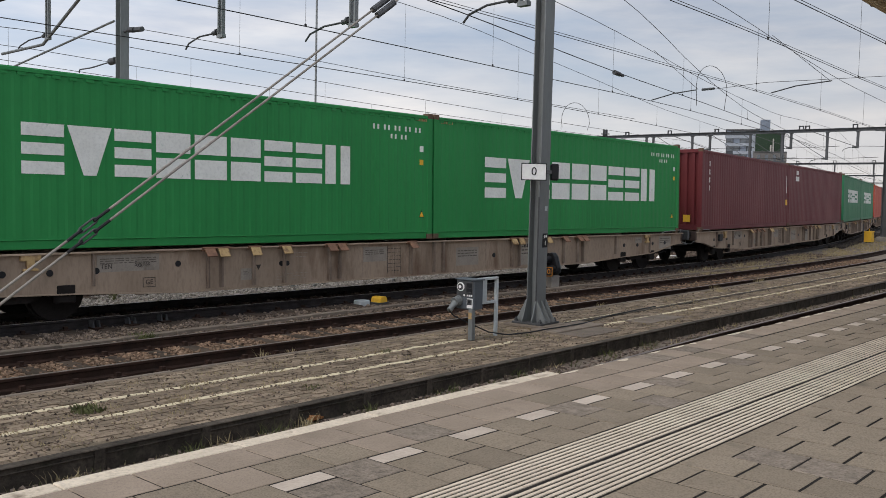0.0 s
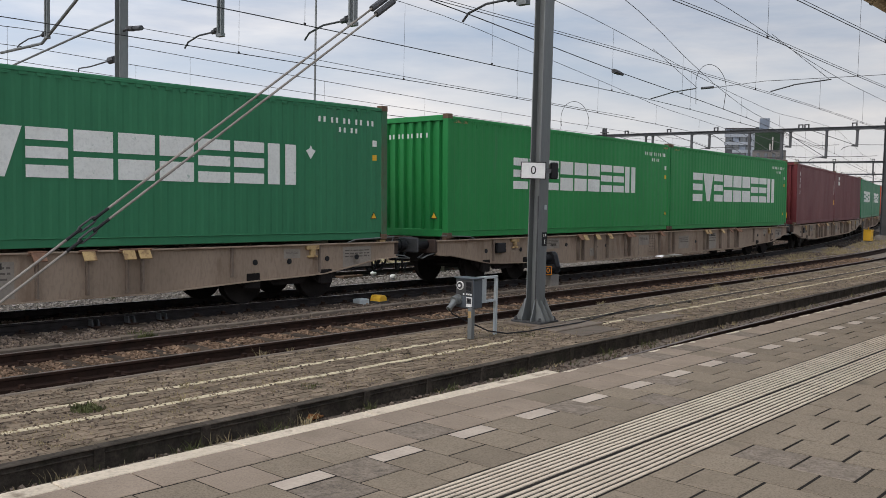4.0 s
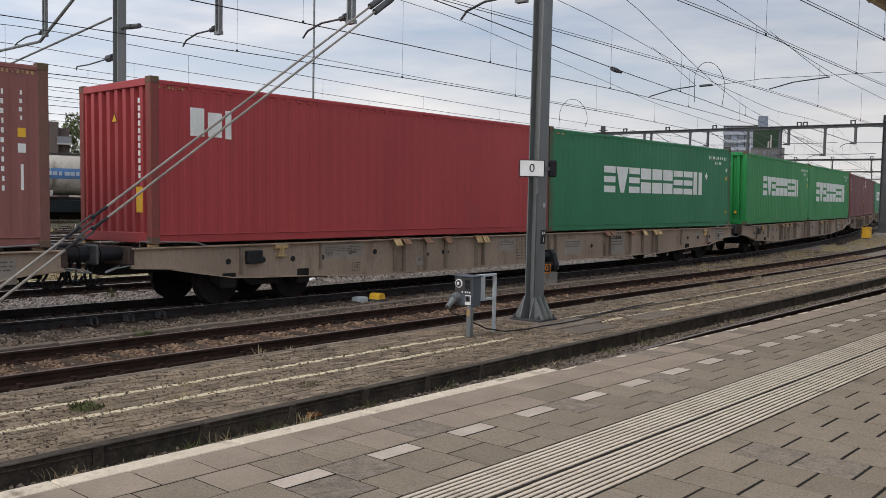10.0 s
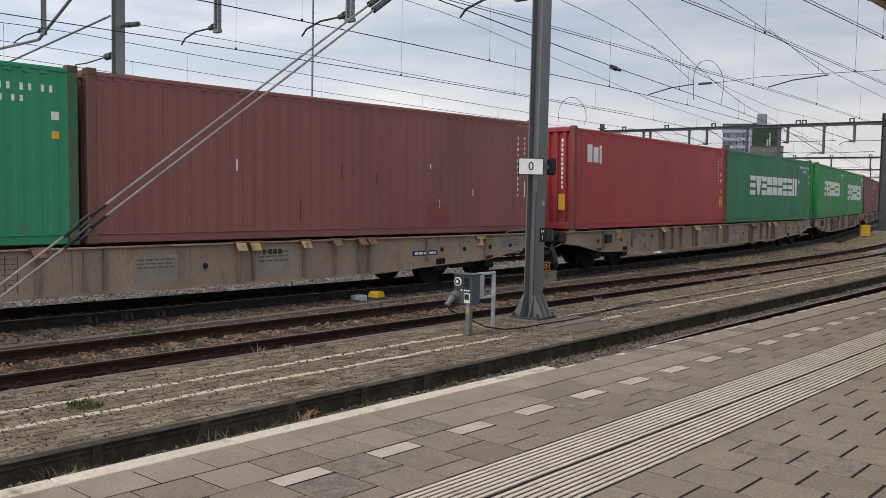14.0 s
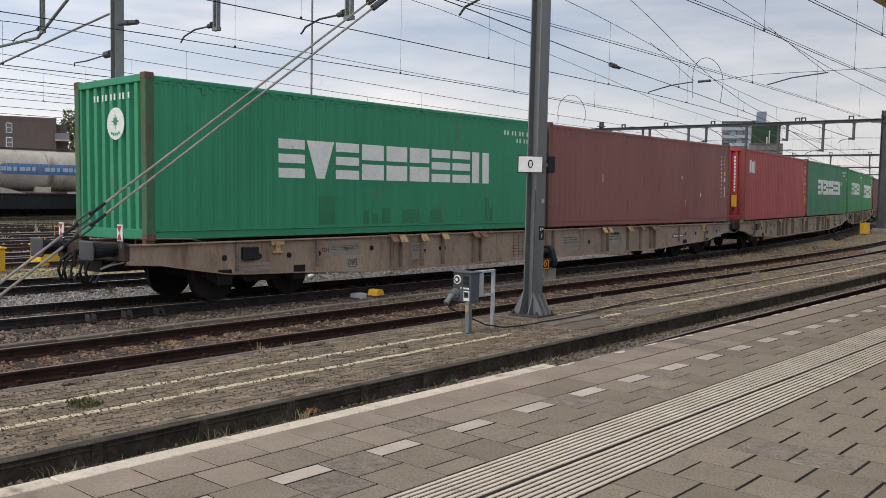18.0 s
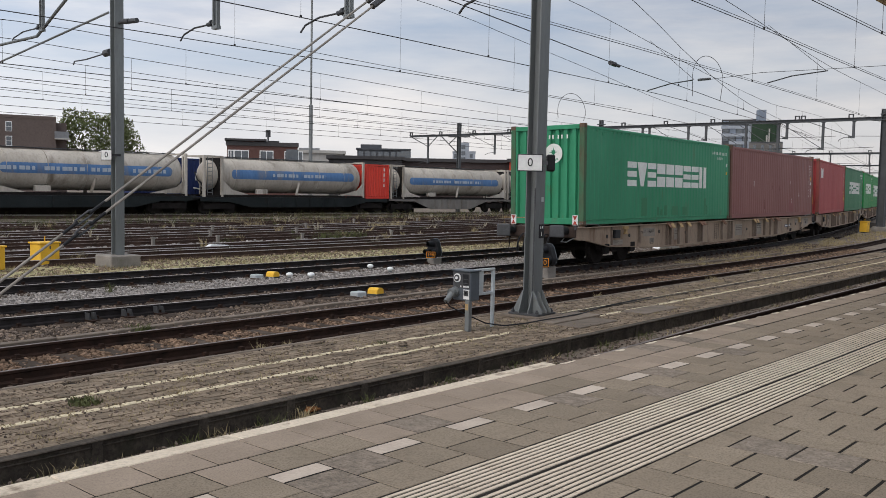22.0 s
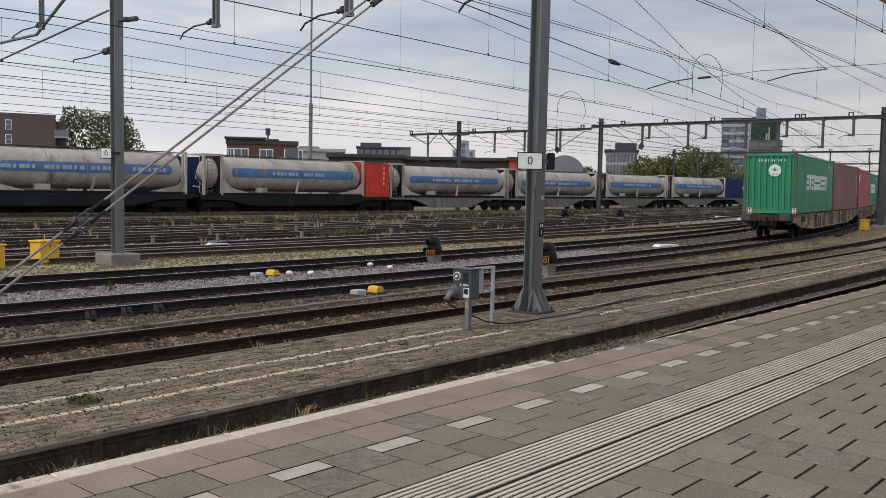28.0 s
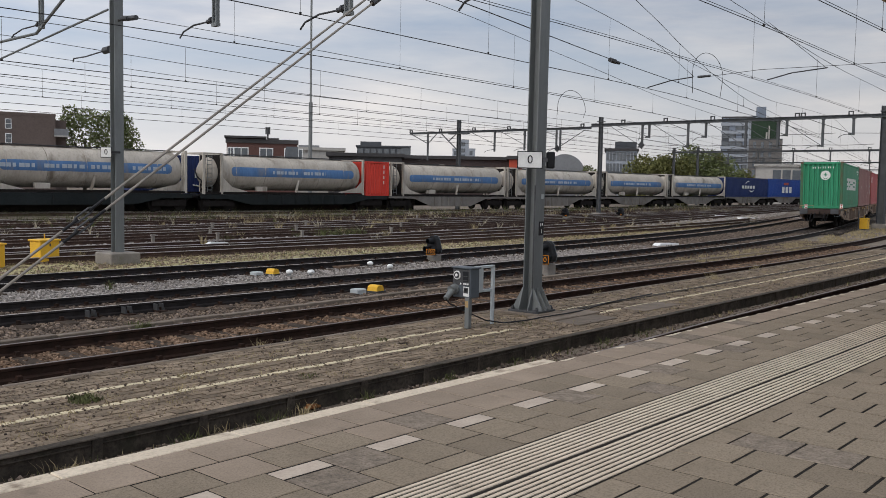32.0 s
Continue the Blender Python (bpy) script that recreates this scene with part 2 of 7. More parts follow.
M_BLUE = paint("navy_paint", (0.023, 0.039, 0.130), (0.018, 0.031, 0.098), 0.2)
M_BLUE_LIGHT = paint("blue_paint", (0.026, 0.078, 0.312), (0.021, 0.058, 0.234), 0.2)
M_LETTER = surf("off_white_lettering", (0.800, 0.800, 0.748), (0.689, 0.689, 0.637), 0.6, scale=2, fine=20, bump=0.02, stain=(0.286, 0.390, 0.312), much=0.22, stain_scale=7, grain=0.3)
M_TANK = surf("cream_tank_coating", (0.546, 0.494, 0.423), (0.377, 0.335, 0.280), 0.6, scale=0.8, fine=9, bump=0.03, stain=(0.195, 0.163, 0.127), much=0.45, stain_scale=0.9, streak=4, grain=0.4)
M_STRIPE = surf("blue_stripe", (0.105, 0.215, 0.41), (0.075, 0.16, 0.31), 0.6, scale=0.9, fine=9, bump=0.02, stain=(0.19, 0.21, 0.25), much=0.5, stain_scale=0.9, streak=3)
M_RED_PLATE = plain("reflector_red", (0.413, 0.060, 0.040), 0.4)
M_ORANGE_GLOW = plain("amber_numeral", (0.680, 0.240, 0.016), 0.5)
M_LEAF = surf("tree_leaf", (0.155, 0.176, 0.072), (0.088, 0.107, 0.041), 0.7, scale=0.6, fine=5, bump=0.1, stain=(0.149, 0.130, 0.024), much=0.3, stain_scale=0.5)
M_LEAF_WARM = surf("yellowing_leaf", (0.155, 0.15, 0.050), (0.095, 0.10, 0.035), 0.7, scale=0.6, fine=5, bump=0.1)
M_BARK = surf("tree_bark", (0.10, 0.08, 0.06), (0.06, 0.05, 0.04), 0.95, bump=0.5)
M_WEED = surf("weed_green", (0.109, 0.114, 0.045), (0.064, 0.073, 0.029), 0.8, bump=0.05)
M_DRY = surf("dry_grass", (0.412, 0.335, 0.193), (0.258, 0.206, 0.116), 0.9, bump=0.05)
M_STALK = surf("bleached_stalk", (0.50, 0.44, 0.33), (0.36, 0.31, 0.22), 0.9, bump=0.05)
M_GRASS = surf("sparse_verge_grass", (0.438, 0.381, 0.209), (0.281, 0.247, 0.128), 0.95, scale=1.5, fine=25, bump=0.8)
M_BUILD_BROWN = surf("brown_brickwork", (0.14, 0.108, 0.095), (0.115, 0.089, 0.078), 0.9, scale=0.3, fine=4, bump=0.2)
M_BUILD_RED = surf("red_brickwork", (0.125, 0.066, 0.055), (0.10, 0.053, 0.045), 0.9, scale=0.3, fine=4, bump=0.2)
M_BUILD_GREY = surf("grey_cladding", (0.23, 0.235, 0.24), (0.18, 0.185, 0.19), 0.8, scale=0.2, fine=3, bump=0.1)
M_BUILD_PALE = surf("pale_render", (0.42, 0.40, 0.37), (0.35, 0.33, 0.30), 0.85, scale=0.2, fine=3, bump=0.1)
M_BUILD_GREEN = surf("dark_green_cladding", (0.035, 0.062, 0.035), (0.025, 0.045, 0.028), 0.7, scale=0.3, fine=4, bump=0.1)
M_DEPOT = surf("sooty_brown_brickwork", (0.075, 0.056, 0.052), (0.05, 0.04, 0.038), 0.9, scale=0.3, fine=4, bump=0.2)
M_BUILD_DARK = surf("dark_grey_cladding", (0.085, 0.09, 0.098), (0.06, 0.064, 0.07), 0.75, scale=0.3, fine=4, bump=0.1)
# Pale walls of far buildings, with distance haze mixed into the colour.
M_BUILD_HAZE = surf("hazed_pale_panel", (0.34, 0.365, 0.40), (0.26, 0.28, 0.31), 0.7, scale=0.25, fine=3, bump=0.1)
M_BUILD_BLUE = surf("bluish_glass_panel", (0.20, 0.235, 0.285), (0.14, 0.165, 0.205), 0.35, scale=0.3, fine=3, bump=0.02, spec=0.5)
M_BUILD_STONE = surf("weathered_grey_concrete_panel", (0.175, 0.165, 0.155), (0.115, 0.108, 0.10), 0.9, scale=0.25, fine=3, bump=0.2)
M_ROOF = surf("dark_roofing", (0.075, 0.07, 0.07), (0.05, 0.048, 0.048), 0.85, scale=0.3, fine=3, bump=0.2)
M_GLASS = surf("window_glass", (0.06, 0.075, 0.09), (0.035, 0.045, 0.055), 0.12, 0.0, bump=0, spec=0.8)

# ---------------------------------------------------------------- mesh helpers


def box(bm, x0, y0, z0, x1, y1, z1, bevel=0.0):
    r = bmesh.ops.create_cube(bm, size=1.0, matrix=Matrix.LocRotScale(((x0 + x1) / 2, (y0 + y1) / 2, (z0 + z1) / 2), None, (abs(x1 - x0), abs(y1 - y0), abs(z1 - z0))))
    if bevel:
        es = list({e for v in r["verts"] for e in v.link_edges})
        bmesh.ops.bevel(bm, geom=es, offset=bevel, segments=1, affect="EDGES", clamp_overlap=True)
    return r["verts"]


def boxes(*rows, bevel=0.0):
    bm = bmesh.new()
    for r in rows:
        box(bm, *r, bevel=bevel)
    return bm


def rod(bm, a, b, r0, r1=None, n=8):
    a, b = Vector(a), Vector(b)
    d = b - a
    m = Matrix.Translation((a + b) / 2) @ d.to_track_quat("Z", "Y").to_matrix().to_4x4()
    return bmesh.ops.create_cone(bm, cap_ends=True, segments=n, radius1=r0, radius2=r0 if r1 is None else r1, depth=d.length, matrix=m)["verts"]


def rods(*rows, n=8):
    bm = bmesh.new()
    for a, b, r in rows:
        rod(bm, a, b, r, n=n)
    return bm


def tube(points, r, n=5):
    """A bent round bar or wire along points."""
    bm = bmesh.new()
    rings = []
    pts = [Vector(p) for p in points]
    for i, p in enumerate(pts):
        d = (pts[min(i + 1, len(pts) - 1)] - pts[max(i - 1, 0)]).normalized()
        side = d.cross(Vector((0, 0, 1)))
        side = side.normalized() if side.length > 1e-3 else Vector((1, 0, 0))
        up = side.cross(d)
        rings.append([bm.verts.new(p + (side * math.cos(k * math.tau / n) + up * math.sin(k * math.tau / n)) * r) for k in range(n)])
    for a, b in zip(rings, rings[1:]):
        for k in range(n):
            bm.faces.new((a[k], a[(k + 1) % n], b[(k + 1) % n], b[k]))
    bm.faces.new(rings[0])
    bm.faces.new(rings[-1][::-1])
    bmesh.ops.recalc_face_normals(bm, faces=bm.faces)
    return bm


def sweep(points, profile):
    """A profile of (sideways, up) swept along points at level height; sideways is to the left of the way."""
    bm = bmesh.new()
    pts = [Vector(p) for p in points]
    rings = []
    for i, p in enumerate(pts):
        d = pts[min(i + 1, len(pts) - 1)] - pts[max(i - 1, 0)]
        d.z = 0
        d.normalize()
        left = Vector((-d.y, d.x, 0))
        rings.append([bm.verts.new(p + left * u + Vector((0, 0, v))) for u, v in profile])
    k = len(profile)
    for a, b in zip(rings, rings[1:]):
        for i in range(k):
            bm.faces.new((a[i], a[(i + 1) % k], b[(i + 1) % k], b[i]))
    bm.faces.new(rings[0])
    bm.faces.new(rings[-1][::-1])
    bmesh.ops.recalc_face_normals(bm, faces=bm.faces)
    return bm


def prism(outline, y0, y1):
    """An outline in x and z, thick from y0 to y1."""
    bm = bmesh.new()
    a = [bm.verts.new((x, y0, z)) for x, z in outline]
    b = [bm.verts.new((x, y1, z)) for x, z in outline]
    bm.faces.new(a)
    bm.faces.new(b[::-1])
    for i in range(len(a)):
        j = (i + 1) % len(a)
        bm.faces.new((a[i], b[i], b[j], a[j]))
    bmesh.ops.recalc_face_normals(bm, faces=bm.faces)
    return bm


def solid(bm, name, *mats):
    me = bpy.data.meshes.new(name)
    bm.to_mesh(me)
    bm.free()
    for m in mats:
        me.materials.append(m)
    return me


def thing(name, label, category, m=None, group="", kind=""):
    """An Empty at the thing's base that carries its parts."""
    ob = new(name)
    ob.empty_display_size = 0.2
    if m is not None:
        ob.matrix_basis = m
    return tagged(ob, label, category, group, kind)


def part(name, bm, material, parent, label="", m=None):
    """One mesh object under a thing or a part; bm may be a bmesh or a ready mesh."""
    me = solid(bm, name, material) if isinstance(bm, bmesh.types.BMesh) else bm
    ob = new(name, me)
    ob.parent = parent
    if m is not None:
        ob.matrix_basis = m
    if label:
        ob["label"] = label
    return ob


def single(name, bm, material, label, category, m=None, kind="", group=""):
    ob = new(name, solid(bm, name, material) if isinstance(bm, bmesh.types.BMesh) else bm)
    if m is not None:
        ob.matrix_basis = m
    return tagged(ob, label, category, group, kind)


def lettering(text, size, depth=0.002, align="CENTER"):
    """The mesh of a text in the built-in font, in x and z, facing -y."""
    c = bpy.data.curves.new("text", "FONT")
    c.body, c.size, c.extrude, c.align_x, c.align_y = text, size, depth, align, "CENTER"
    c.resolution_u = 3
    ob = new("text", c)
    me = bpy.data.meshes.new_from_object(ob)
    bpy.data.objects.remove(ob)
    me.transform(pose(0, 0, 0, 90))
    return me


def smooth(ob, angle=40):
    for p in ob.data.polygons:
        p.use_smooth = True
    return ob


# ---------------------------------------------------------------- the running line: straight, then curving away
KNOTS = (-30, 0, 12, 22, 32, 42, 52, 64, 90, 130)
BENDS = (0.0, 0.0001, 0.00142, 0.00582, 0.00549, 0.00429, 0.00572, 0.00091, 0.00039, 0.0002)
_s = np.arange(-90, 330, 0.5)
_h = np.cumsum(np.interp(_s, KNOTS, BENDS)) * 0.5
_h -= np.interp(0, _s, _h) + 0.02856
_x = np.cumsum(np.cos(_h)) * 0.5
_y = np.cumsum(np.sin(_h)) * 0.5
_x -= np.interp(0, _s, _x)
_y -= np.interp(0, _s, _y) - 15.507


def line(s, lat=0.0):
    """Place on the goods line at the length s, lat metres to its far side, and its heading."""
    x, y, h = (float(np.interp(s, _s, v)) for v in (_x, _y, _h))
    return x - lat * math.sin(h), y + lat * math.cos(h), h


HALF_L, WIDTH, HIGH, FLOOR_Z = 6.096, 2.438, 2.896, 1.187
PITCH, BOGIE, CANT = 26.165, 9.65, 1.117


DRIFT_T = (0, 2, 3, 6, 8, 10.5, 12, 14, 17, 18.5, 19, 20, 21, 22, 23, 25, 28, 30, 32)
DRIFT = (0.10, 0.10, 0.17, 0.26, 0.31, 0.30, 0.28, 0.27, 0.23, 0.18, 0.14, 0.06, -0.02, -0.10, -0.16, -0.27, -0.28, 0.30, 0.95)


def tail_at(t):
    """The length along the line of the last wagon's middle at t seconds."""
    even = -49.017 + 3.0715 * t - 0.007111 * t ** 2 + 0.0010272 * t ** 3 - 0.00001816 * t ** 4 + 12.213
    return even + sum(float(np.interp(t + d, DRIFT_T, DRIFT)) for d in (-0.8, -0.4, 0, 0.4, 0.8)) / 5


def wagon_pose(t, n):
    s = tail_at(t) + n * PITCH
    (xa, ya, _), (xb, yb, _) = line(s - BOGIE), line(s + BOGIE)
    return pose((xa + xb) / 2, (ya + yb) / 2, 0, -CANT, 0, math.degrees(math.atan2(yb - ya, xb - xa)))

# ---------------------------------------------------------------- ground, platforms, tracks
def sheet(x0, y0, x1, y1, z):
    bm = bmesh.new()
    bm.faces.new([bm.verts.new(v) for v in ((x0, y0, z), (x1, y0, z), (x1, y1, z), (x0, y1, z))])
    return bm


def joined(name, material, parent, blocks, kind="stuff"):
    """Many blocks, rows of x0, y0, z0, x1, y1, z1, as one mesh."""
    vs, fs = [], []
    for x0, y0, z0, x1, y1, z1 in blocks:
        b = len(vs)
        vs += [(x0, y0, z0), (x1, y0, z0), (x1, y1, z0), (x0, y1, z0), (x0, y0, z1), (x1, y0, z1), (x1, y1, z1), (x0, y1, z1)]
        fs += [(b, b + 1, b + 5, b + 4), (b + 1, b + 2, b + 6, b + 5), (b + 2, b + 3, b + 7, b + 6), (b + 3, b, b + 4, b + 7), (b + 4, b + 5, b + 6, b + 7)]
    me = bpy.data.meshes.new(name)
    me.from_pydata(vs, [], fs)
    me.materials.append(material)
    ob = new(name, me)
    ob.parent = parent
    return tagged(ob, kind=kind)


single("ground", sheet(-2500, -2500, 2500, 2500, -0.20), M_GROUND, "brown gravelly railway yard ground", "ground", kind="structure")

PZ = 0.82
platform = thing("platform", "station platform paved with grey-brown concrete slabs", "platform", kind="structure")
part("platform_body", boxes((-40, -12, -0.2, 140, 3.90, PZ - 0.0026)), M_JOINT, platform)
part("platform_wall", boxes((-40, 3.90, -0.2, 140, 3.935, PZ - 0.06)), M_KERB, platform)
service = thing("service_platform", "low old brick-paved service platform between tracks", "platform", kind="structure")


def srv(x, y):
    """A place on the service platform, which runs a little askew."""
    return y + 0.02 * x + (0.0010 * (x - 22) ** 2 if x > 22 else 0.0)


part("service_body", sweep([(x, srv(x, 8.35), 0) for x in range(-40, 131, 5)], [(-1.26, -0.2), (1.16, -0.2), (1.16, -0.022), (-1.26, -0.022)]), M_JOINT, service)

RAIL = [(-0.07, -0.198), (0.07, -0.198), (0.065, -0.135), (0.012, -0.115), (0.012, -0.045), (0.036, -0.03), (0.036, -0.004), (0.028, 0.0), (-0.028, 0.0), (-0.036, -0.004), (-0.036, -0.03), (-0.012, -0.045), (-0.012, -0.115), (-0.065, -0.135)]


def bend_c(x):
    return 0.0023 * max(0, x - 24) ** 2 if x < 90 else 0.0023 * 66 ** 2 + 0.3036 * (x - 90)


def along(f, x0, x1, step):
    n = int((x1 - x0) / step)
    return [f(x0 + (x1 - x0) * i / n) for i in range(n + 1)]


def yard(y, gain):
    """A yard track that starts at y and swings away with the goods line, gain times as much."""
    def f(x):
        dy = line(x)[1] - 15.15 if x > 15 else 0.0
        return (x, y + gain * dy, 0.0025 * max(0, x - 20) * (1 - gain))
    return f


def rise(x):
    """How high the tank train's track lies over the yard."""
    return 0.25 if x < 20 else 0.25 - 0.00375 * (x - 20) if x < 60 else 0.10 + 0.0025 * (x - 60)


def tank_line(x):
    return (x, 51.0, rise(x))


TRACKS = [("track_1", lambda x: (x, 5.70, -0.07 + 0.0194 * min(4, max(0, x - 10)) + 0.0075 * max(0, min(x, 40) - 14)), -30, 130), ("track_2", lambda x: (x, 11.24 + bend_c(x), 0.0), -30, 160),
          ("track_3", lambda s: (*line(s)[:2], 0.0), -60, 260), ("track_4", lambda s: (*line(s, 4.4)[:2], 0.0), -60, 260)]
TRACKS.append(("track_12", lambda x: (x, 25.2 - 0.03 * (x - 19) + 0.0024 * max(0, x - 25) ** 2, 0.0), -40, 72))
for i, (y, gain) in enumerate(((27.6, 0.85), (31.2, 0.65), (34.7, 0.45), (38.4, 0.3), (42.8, 0.15), (47.2, 0.0))):
    TRACKS.append(("track_%d" % (5 + i), yard(y, gain), -40, 240))
TRACKS.append(("track_11", tank_line, -60, 300))
single("track_bed", sweep([(x, 51.0, rise(x)) for x in range(-60, 301, 10)], [(-2.2, -0.6), (2.2, -0.6), (1.4, -0.19), (-1.4, -0.19)]), M_GROUND, "low gravel bed under the standing train", "track bed", kind="structure")
SLEEPER = solid(boxes((-0.12, -1.28, -0.30, 0.12, 1.28, -0.152), bevel=0.015), "sleeper", M_SLEEPER)
PLATE = solid(boxes((-0.09, -0.16, -0.155, 0.09, 0.16, -0.138), (-0.03, -0.13, -0.14, 0.03, -0.06, -0.09), (-0.03, 0.06, -0.14, 0.03, 0.13, -0.09)), "rail_chair", M_RAIL)
for name, f, a, b in TRACKS:
    near = name in ("track_2", "track_3", "track_4")
    tr = thing(name, "rusty railway track on gravel", "railway track", kind="structure")
    pts = along(f, a, b, 2.0)
    for side in (-0.7535, 0.7535):
        rail = part("rail", sweep(pts, [(u + side, v) for u, v in RAIL]), M_RAIL_USED if name in ("track_3", "track_4") else M_RAIL if near or name == "track_1" else M_RAIL_FAR, tr)
        dull = near or name in ("track_1", "track_6", "track_9")
        low = 0.0005 if dull else -0.014
        part("rail_head", sweep(pts, [(side - (0.027 if dull else 0.039), low), (side + 0.027, 0.0005), (side + 0.024, 0.003), (side - (0.024 if dull else 0.034), 0.003)]), M_RAILHEAD if dull and name not in ("track_3", "track_4") else M_HEAD_BRIGHT, rail)
    if near:
        for i in range(60):
            s = 2.0 + 0.62 * i + 0.05 * math.sin(i * 1.7)
            (xa, ya, _), (xb, yb, _) = f(s - 0.5), f(s + 0.5)
            m = pose((xa + xb) / 2, (ya + yb) / 2, 0.005 * math.sin(i * 2.3), 0, 0, math.degrees(math.atan2(yb - ya, xb - xa)))
            sl = part("sleeper", SLEEPER, None, tr, m=m)
            for side in (-0.7535, 0.7535):
                part("rail_chair", PLATE, None, sl, m=pose(0, side, 0))
    else:
        blocks = []
        for i in range(110):
            x, y, _ = f(2 + 0.9 * i)
            blocks.append((x - 0.12, y - 1.25, -0.25, x + 0.12, y + 1.25, -0.195))
        joined("sleepers", M_SLEEPER, tr, blocks)

# guard brackets on the near rail of the goods line
for k, x in enumerate((7.46, 8.12, 8.74)):
    g = thing("rail_brace", "dark steel brace bolted against a rail", "rail brace", pose(x, 14.50, -0.15))
    for u in (-0.055, 0.055):
        part("strut", prism([(u - 0.015, 0.0), (u + 0.03, 0.0), (u - 0.005, 0.13), (u - 0.02, 0.13)], -0.16, -0.02), M_STEEL_DARK, g)
    part("foot", boxes((-0.08, -0.26, -0.01, 0.08, -0.02, 0.015)), M_RAIL, g)


def stones(name, n, area, size, material, z=-0.16, seed=1, keep=None):
    """Loose ballast scattered over area (x0, x1, y from f0 to f1 of x)."""
    rng = np.random.default_rng(seed)
    x0, x1, f0, f1 = area
    x = x0 + (x1 - x0) * rng.random(n) ** 1.35
    lo, hi = np.array([f0(v) for v in x]), np.array([f1(v) for v in x])
    y = lo + (hi - lo) * rng.random(n)
    if keep is not None:
        ok = keep(x, y)
        x, y = x[ok], y[ok]
        n = len(x)
    base = np.array([(-1, -1, -1), (1, -1, -1), (1, 1, -1), (-1, 1, -1), (-1, -1, 1), (1, -1, 1), (1, 1, 1), (-1, 1, 1)], float)
    s = size * (0.55 + 0.9 * rng.random((n, 1, 1)))
    v = base[None] * (0.55 + 0.75 * rng.random((n, 8, 3))) * s * 0.5 * np.array([1.0, 1.0, 0.75])
    a = rng.random(n) * math.tau
    ca, sa = np.cos(a)[:, None], np.sin(a)[:, None]
    tilt = (rng.random(n) - 0.5)[:, None] * 1.4
    vx, vy, vz = v[..., 0], v[..., 1], v[..., 2]
    vy, vz = vy * np.cos(tilt) - vz * np.sin(tilt), vy * np.sin(tilt) + vz * np.cos(tilt)
    px, py = vx * ca - vy * sa + x[:, None], vx * sa + vy * ca + y[:, None]
    pz = vz + z + (rng.random(n)[:, None] - 0.4) * size * 0.7
    verts = np.stack([px, py, pz], -1).reshape(-1, 3)
    q = np.array([(0, 3, 2, 1), (4, 5, 6, 7), (0, 1, 5, 4), (1, 2, 6, 5), (2, 3, 7, 6), (3, 0, 4, 7)])
    faces = (q[None] + (np.arange(n) * 8)[:, None, None]).reshape(-1, 4)
    me = bpy.data.meshes.new(name)
    me.from_pydata(verts.tolist(), [], faces.tolist())
    me.materials.append(material)
    return tagged(new(name, me), "loose crushed-stone railway ballast between the rails", "ballast", kind="stuff")


bed = lambda f, d: (lambda x: f(x)[1] + d)
T2, T3, T4 = TRACKS[1][1], TRACKS[2][1], TRACKS[3][1]
def sleepers_bare(share, seed):
    """Leaves most of the sleepers free of stones."""
    def keep(x, y):
        r = np.random.default_rng(seed).random(len(x))
        off = np.abs((x - 2.0 + 0.31) % 0.62 - 0.31)
        return (off > 0.13) | (r > share)
    return keep


def off_tracks(x, y):
    ok = np.ones(len(x), bool)
    for name, f, a, b in TRACKS[4:11]:
        c = np.array([f(v)[1] for v in x])
        ok &= np.abs(y - c) > 0.85
    return ok


stones("ballast", 30000, (1.5, 42, bed(T2, -0.70), bed(T2, 0.70)), 0.040, M_STONE_RUST, z=-0.175, seed=2, keep=sleepers_bare(0.8, 1))
stones("ballast", 6000, (1.5, 45, bed(T2, 0.82), bed(T2, 1.35)), 0.034, M_STONE, z=-0.19, seed=3)
stones("ballast", 22000, (3, 45, bed(T2, 1.45), bed(T3, -0.80)), 0.034, M_STONE_DARK, z=-0.19, seed=4)
stones("ballast", 9000, (3, 45, bed(T2, 1.45), bed(T3, -0.80)), 0.034, M_STONE, z=-0.19, seed=14)
stones("ballast", 16000, (4, 55, bed(T3, -0.70), bed(T3, 0.70)), 0.042, M_STONE_DARK, z=-0.18, seed=5, keep=sleepers_bare(0.8, 2))
# Black stones stand in for the train's shade along the far track.
stones("ballast", 12000, (52, 84, bed(T3, -1.7), bed(T3, 0.70)), 0.075, M_STONE_SHADE, z=-0.17, seed=21)
stones("ballast", 26000, (5, 34, bed(T3, 0.85), bed(T4, -0.80)), 0.036, M_STONE_GREY, z=-0.18, seed=6)
stones("ballast", 12000, (30, 75, bed(T3, 0.85), bed(T4, -0.80)), 0.045, M_STONE_DARK, z=-0.185, seed=16)
stones("ballast", 9000, (30, 75, bed(T3, 0.85), bed(T4, -0.80)), 0.045, M_STONE_DARK, z=-0.18, seed=17)
stones("grit", 5000, (2.2, 32, lambda x: srv(x, 7.2), lambda x: srv(x, 9.45)), 0.013, M_STONE, z=-0.002, seed=18)
stones("grit", 3500, (2.2, 32, lambda x: srv(x, 7.2), lambda x: srv(x, 9.45)), 0.016, M_STONE_DARK, z=-0.002, seed=19)
stones("ballast", 9000, (5, 60, bed(T4, -0.70), bed(T4, 0.70)), 0.05, M_STONE, z=-0.18, seed=7, keep=sleepers_bare(0.8, 3))
stones("ballast", 9000, (8, 70, bed(T4, 0.85), bed(T4, 7.0)), 0.05, M_STONE, z=-0.19, seed=8)
stones("ballast", 5000, (2, 40, lambda x: 6.55, lambda x: srv(x, 7.04)), 0.034, M_STONE_DARK, z=-0.20, seed=9)
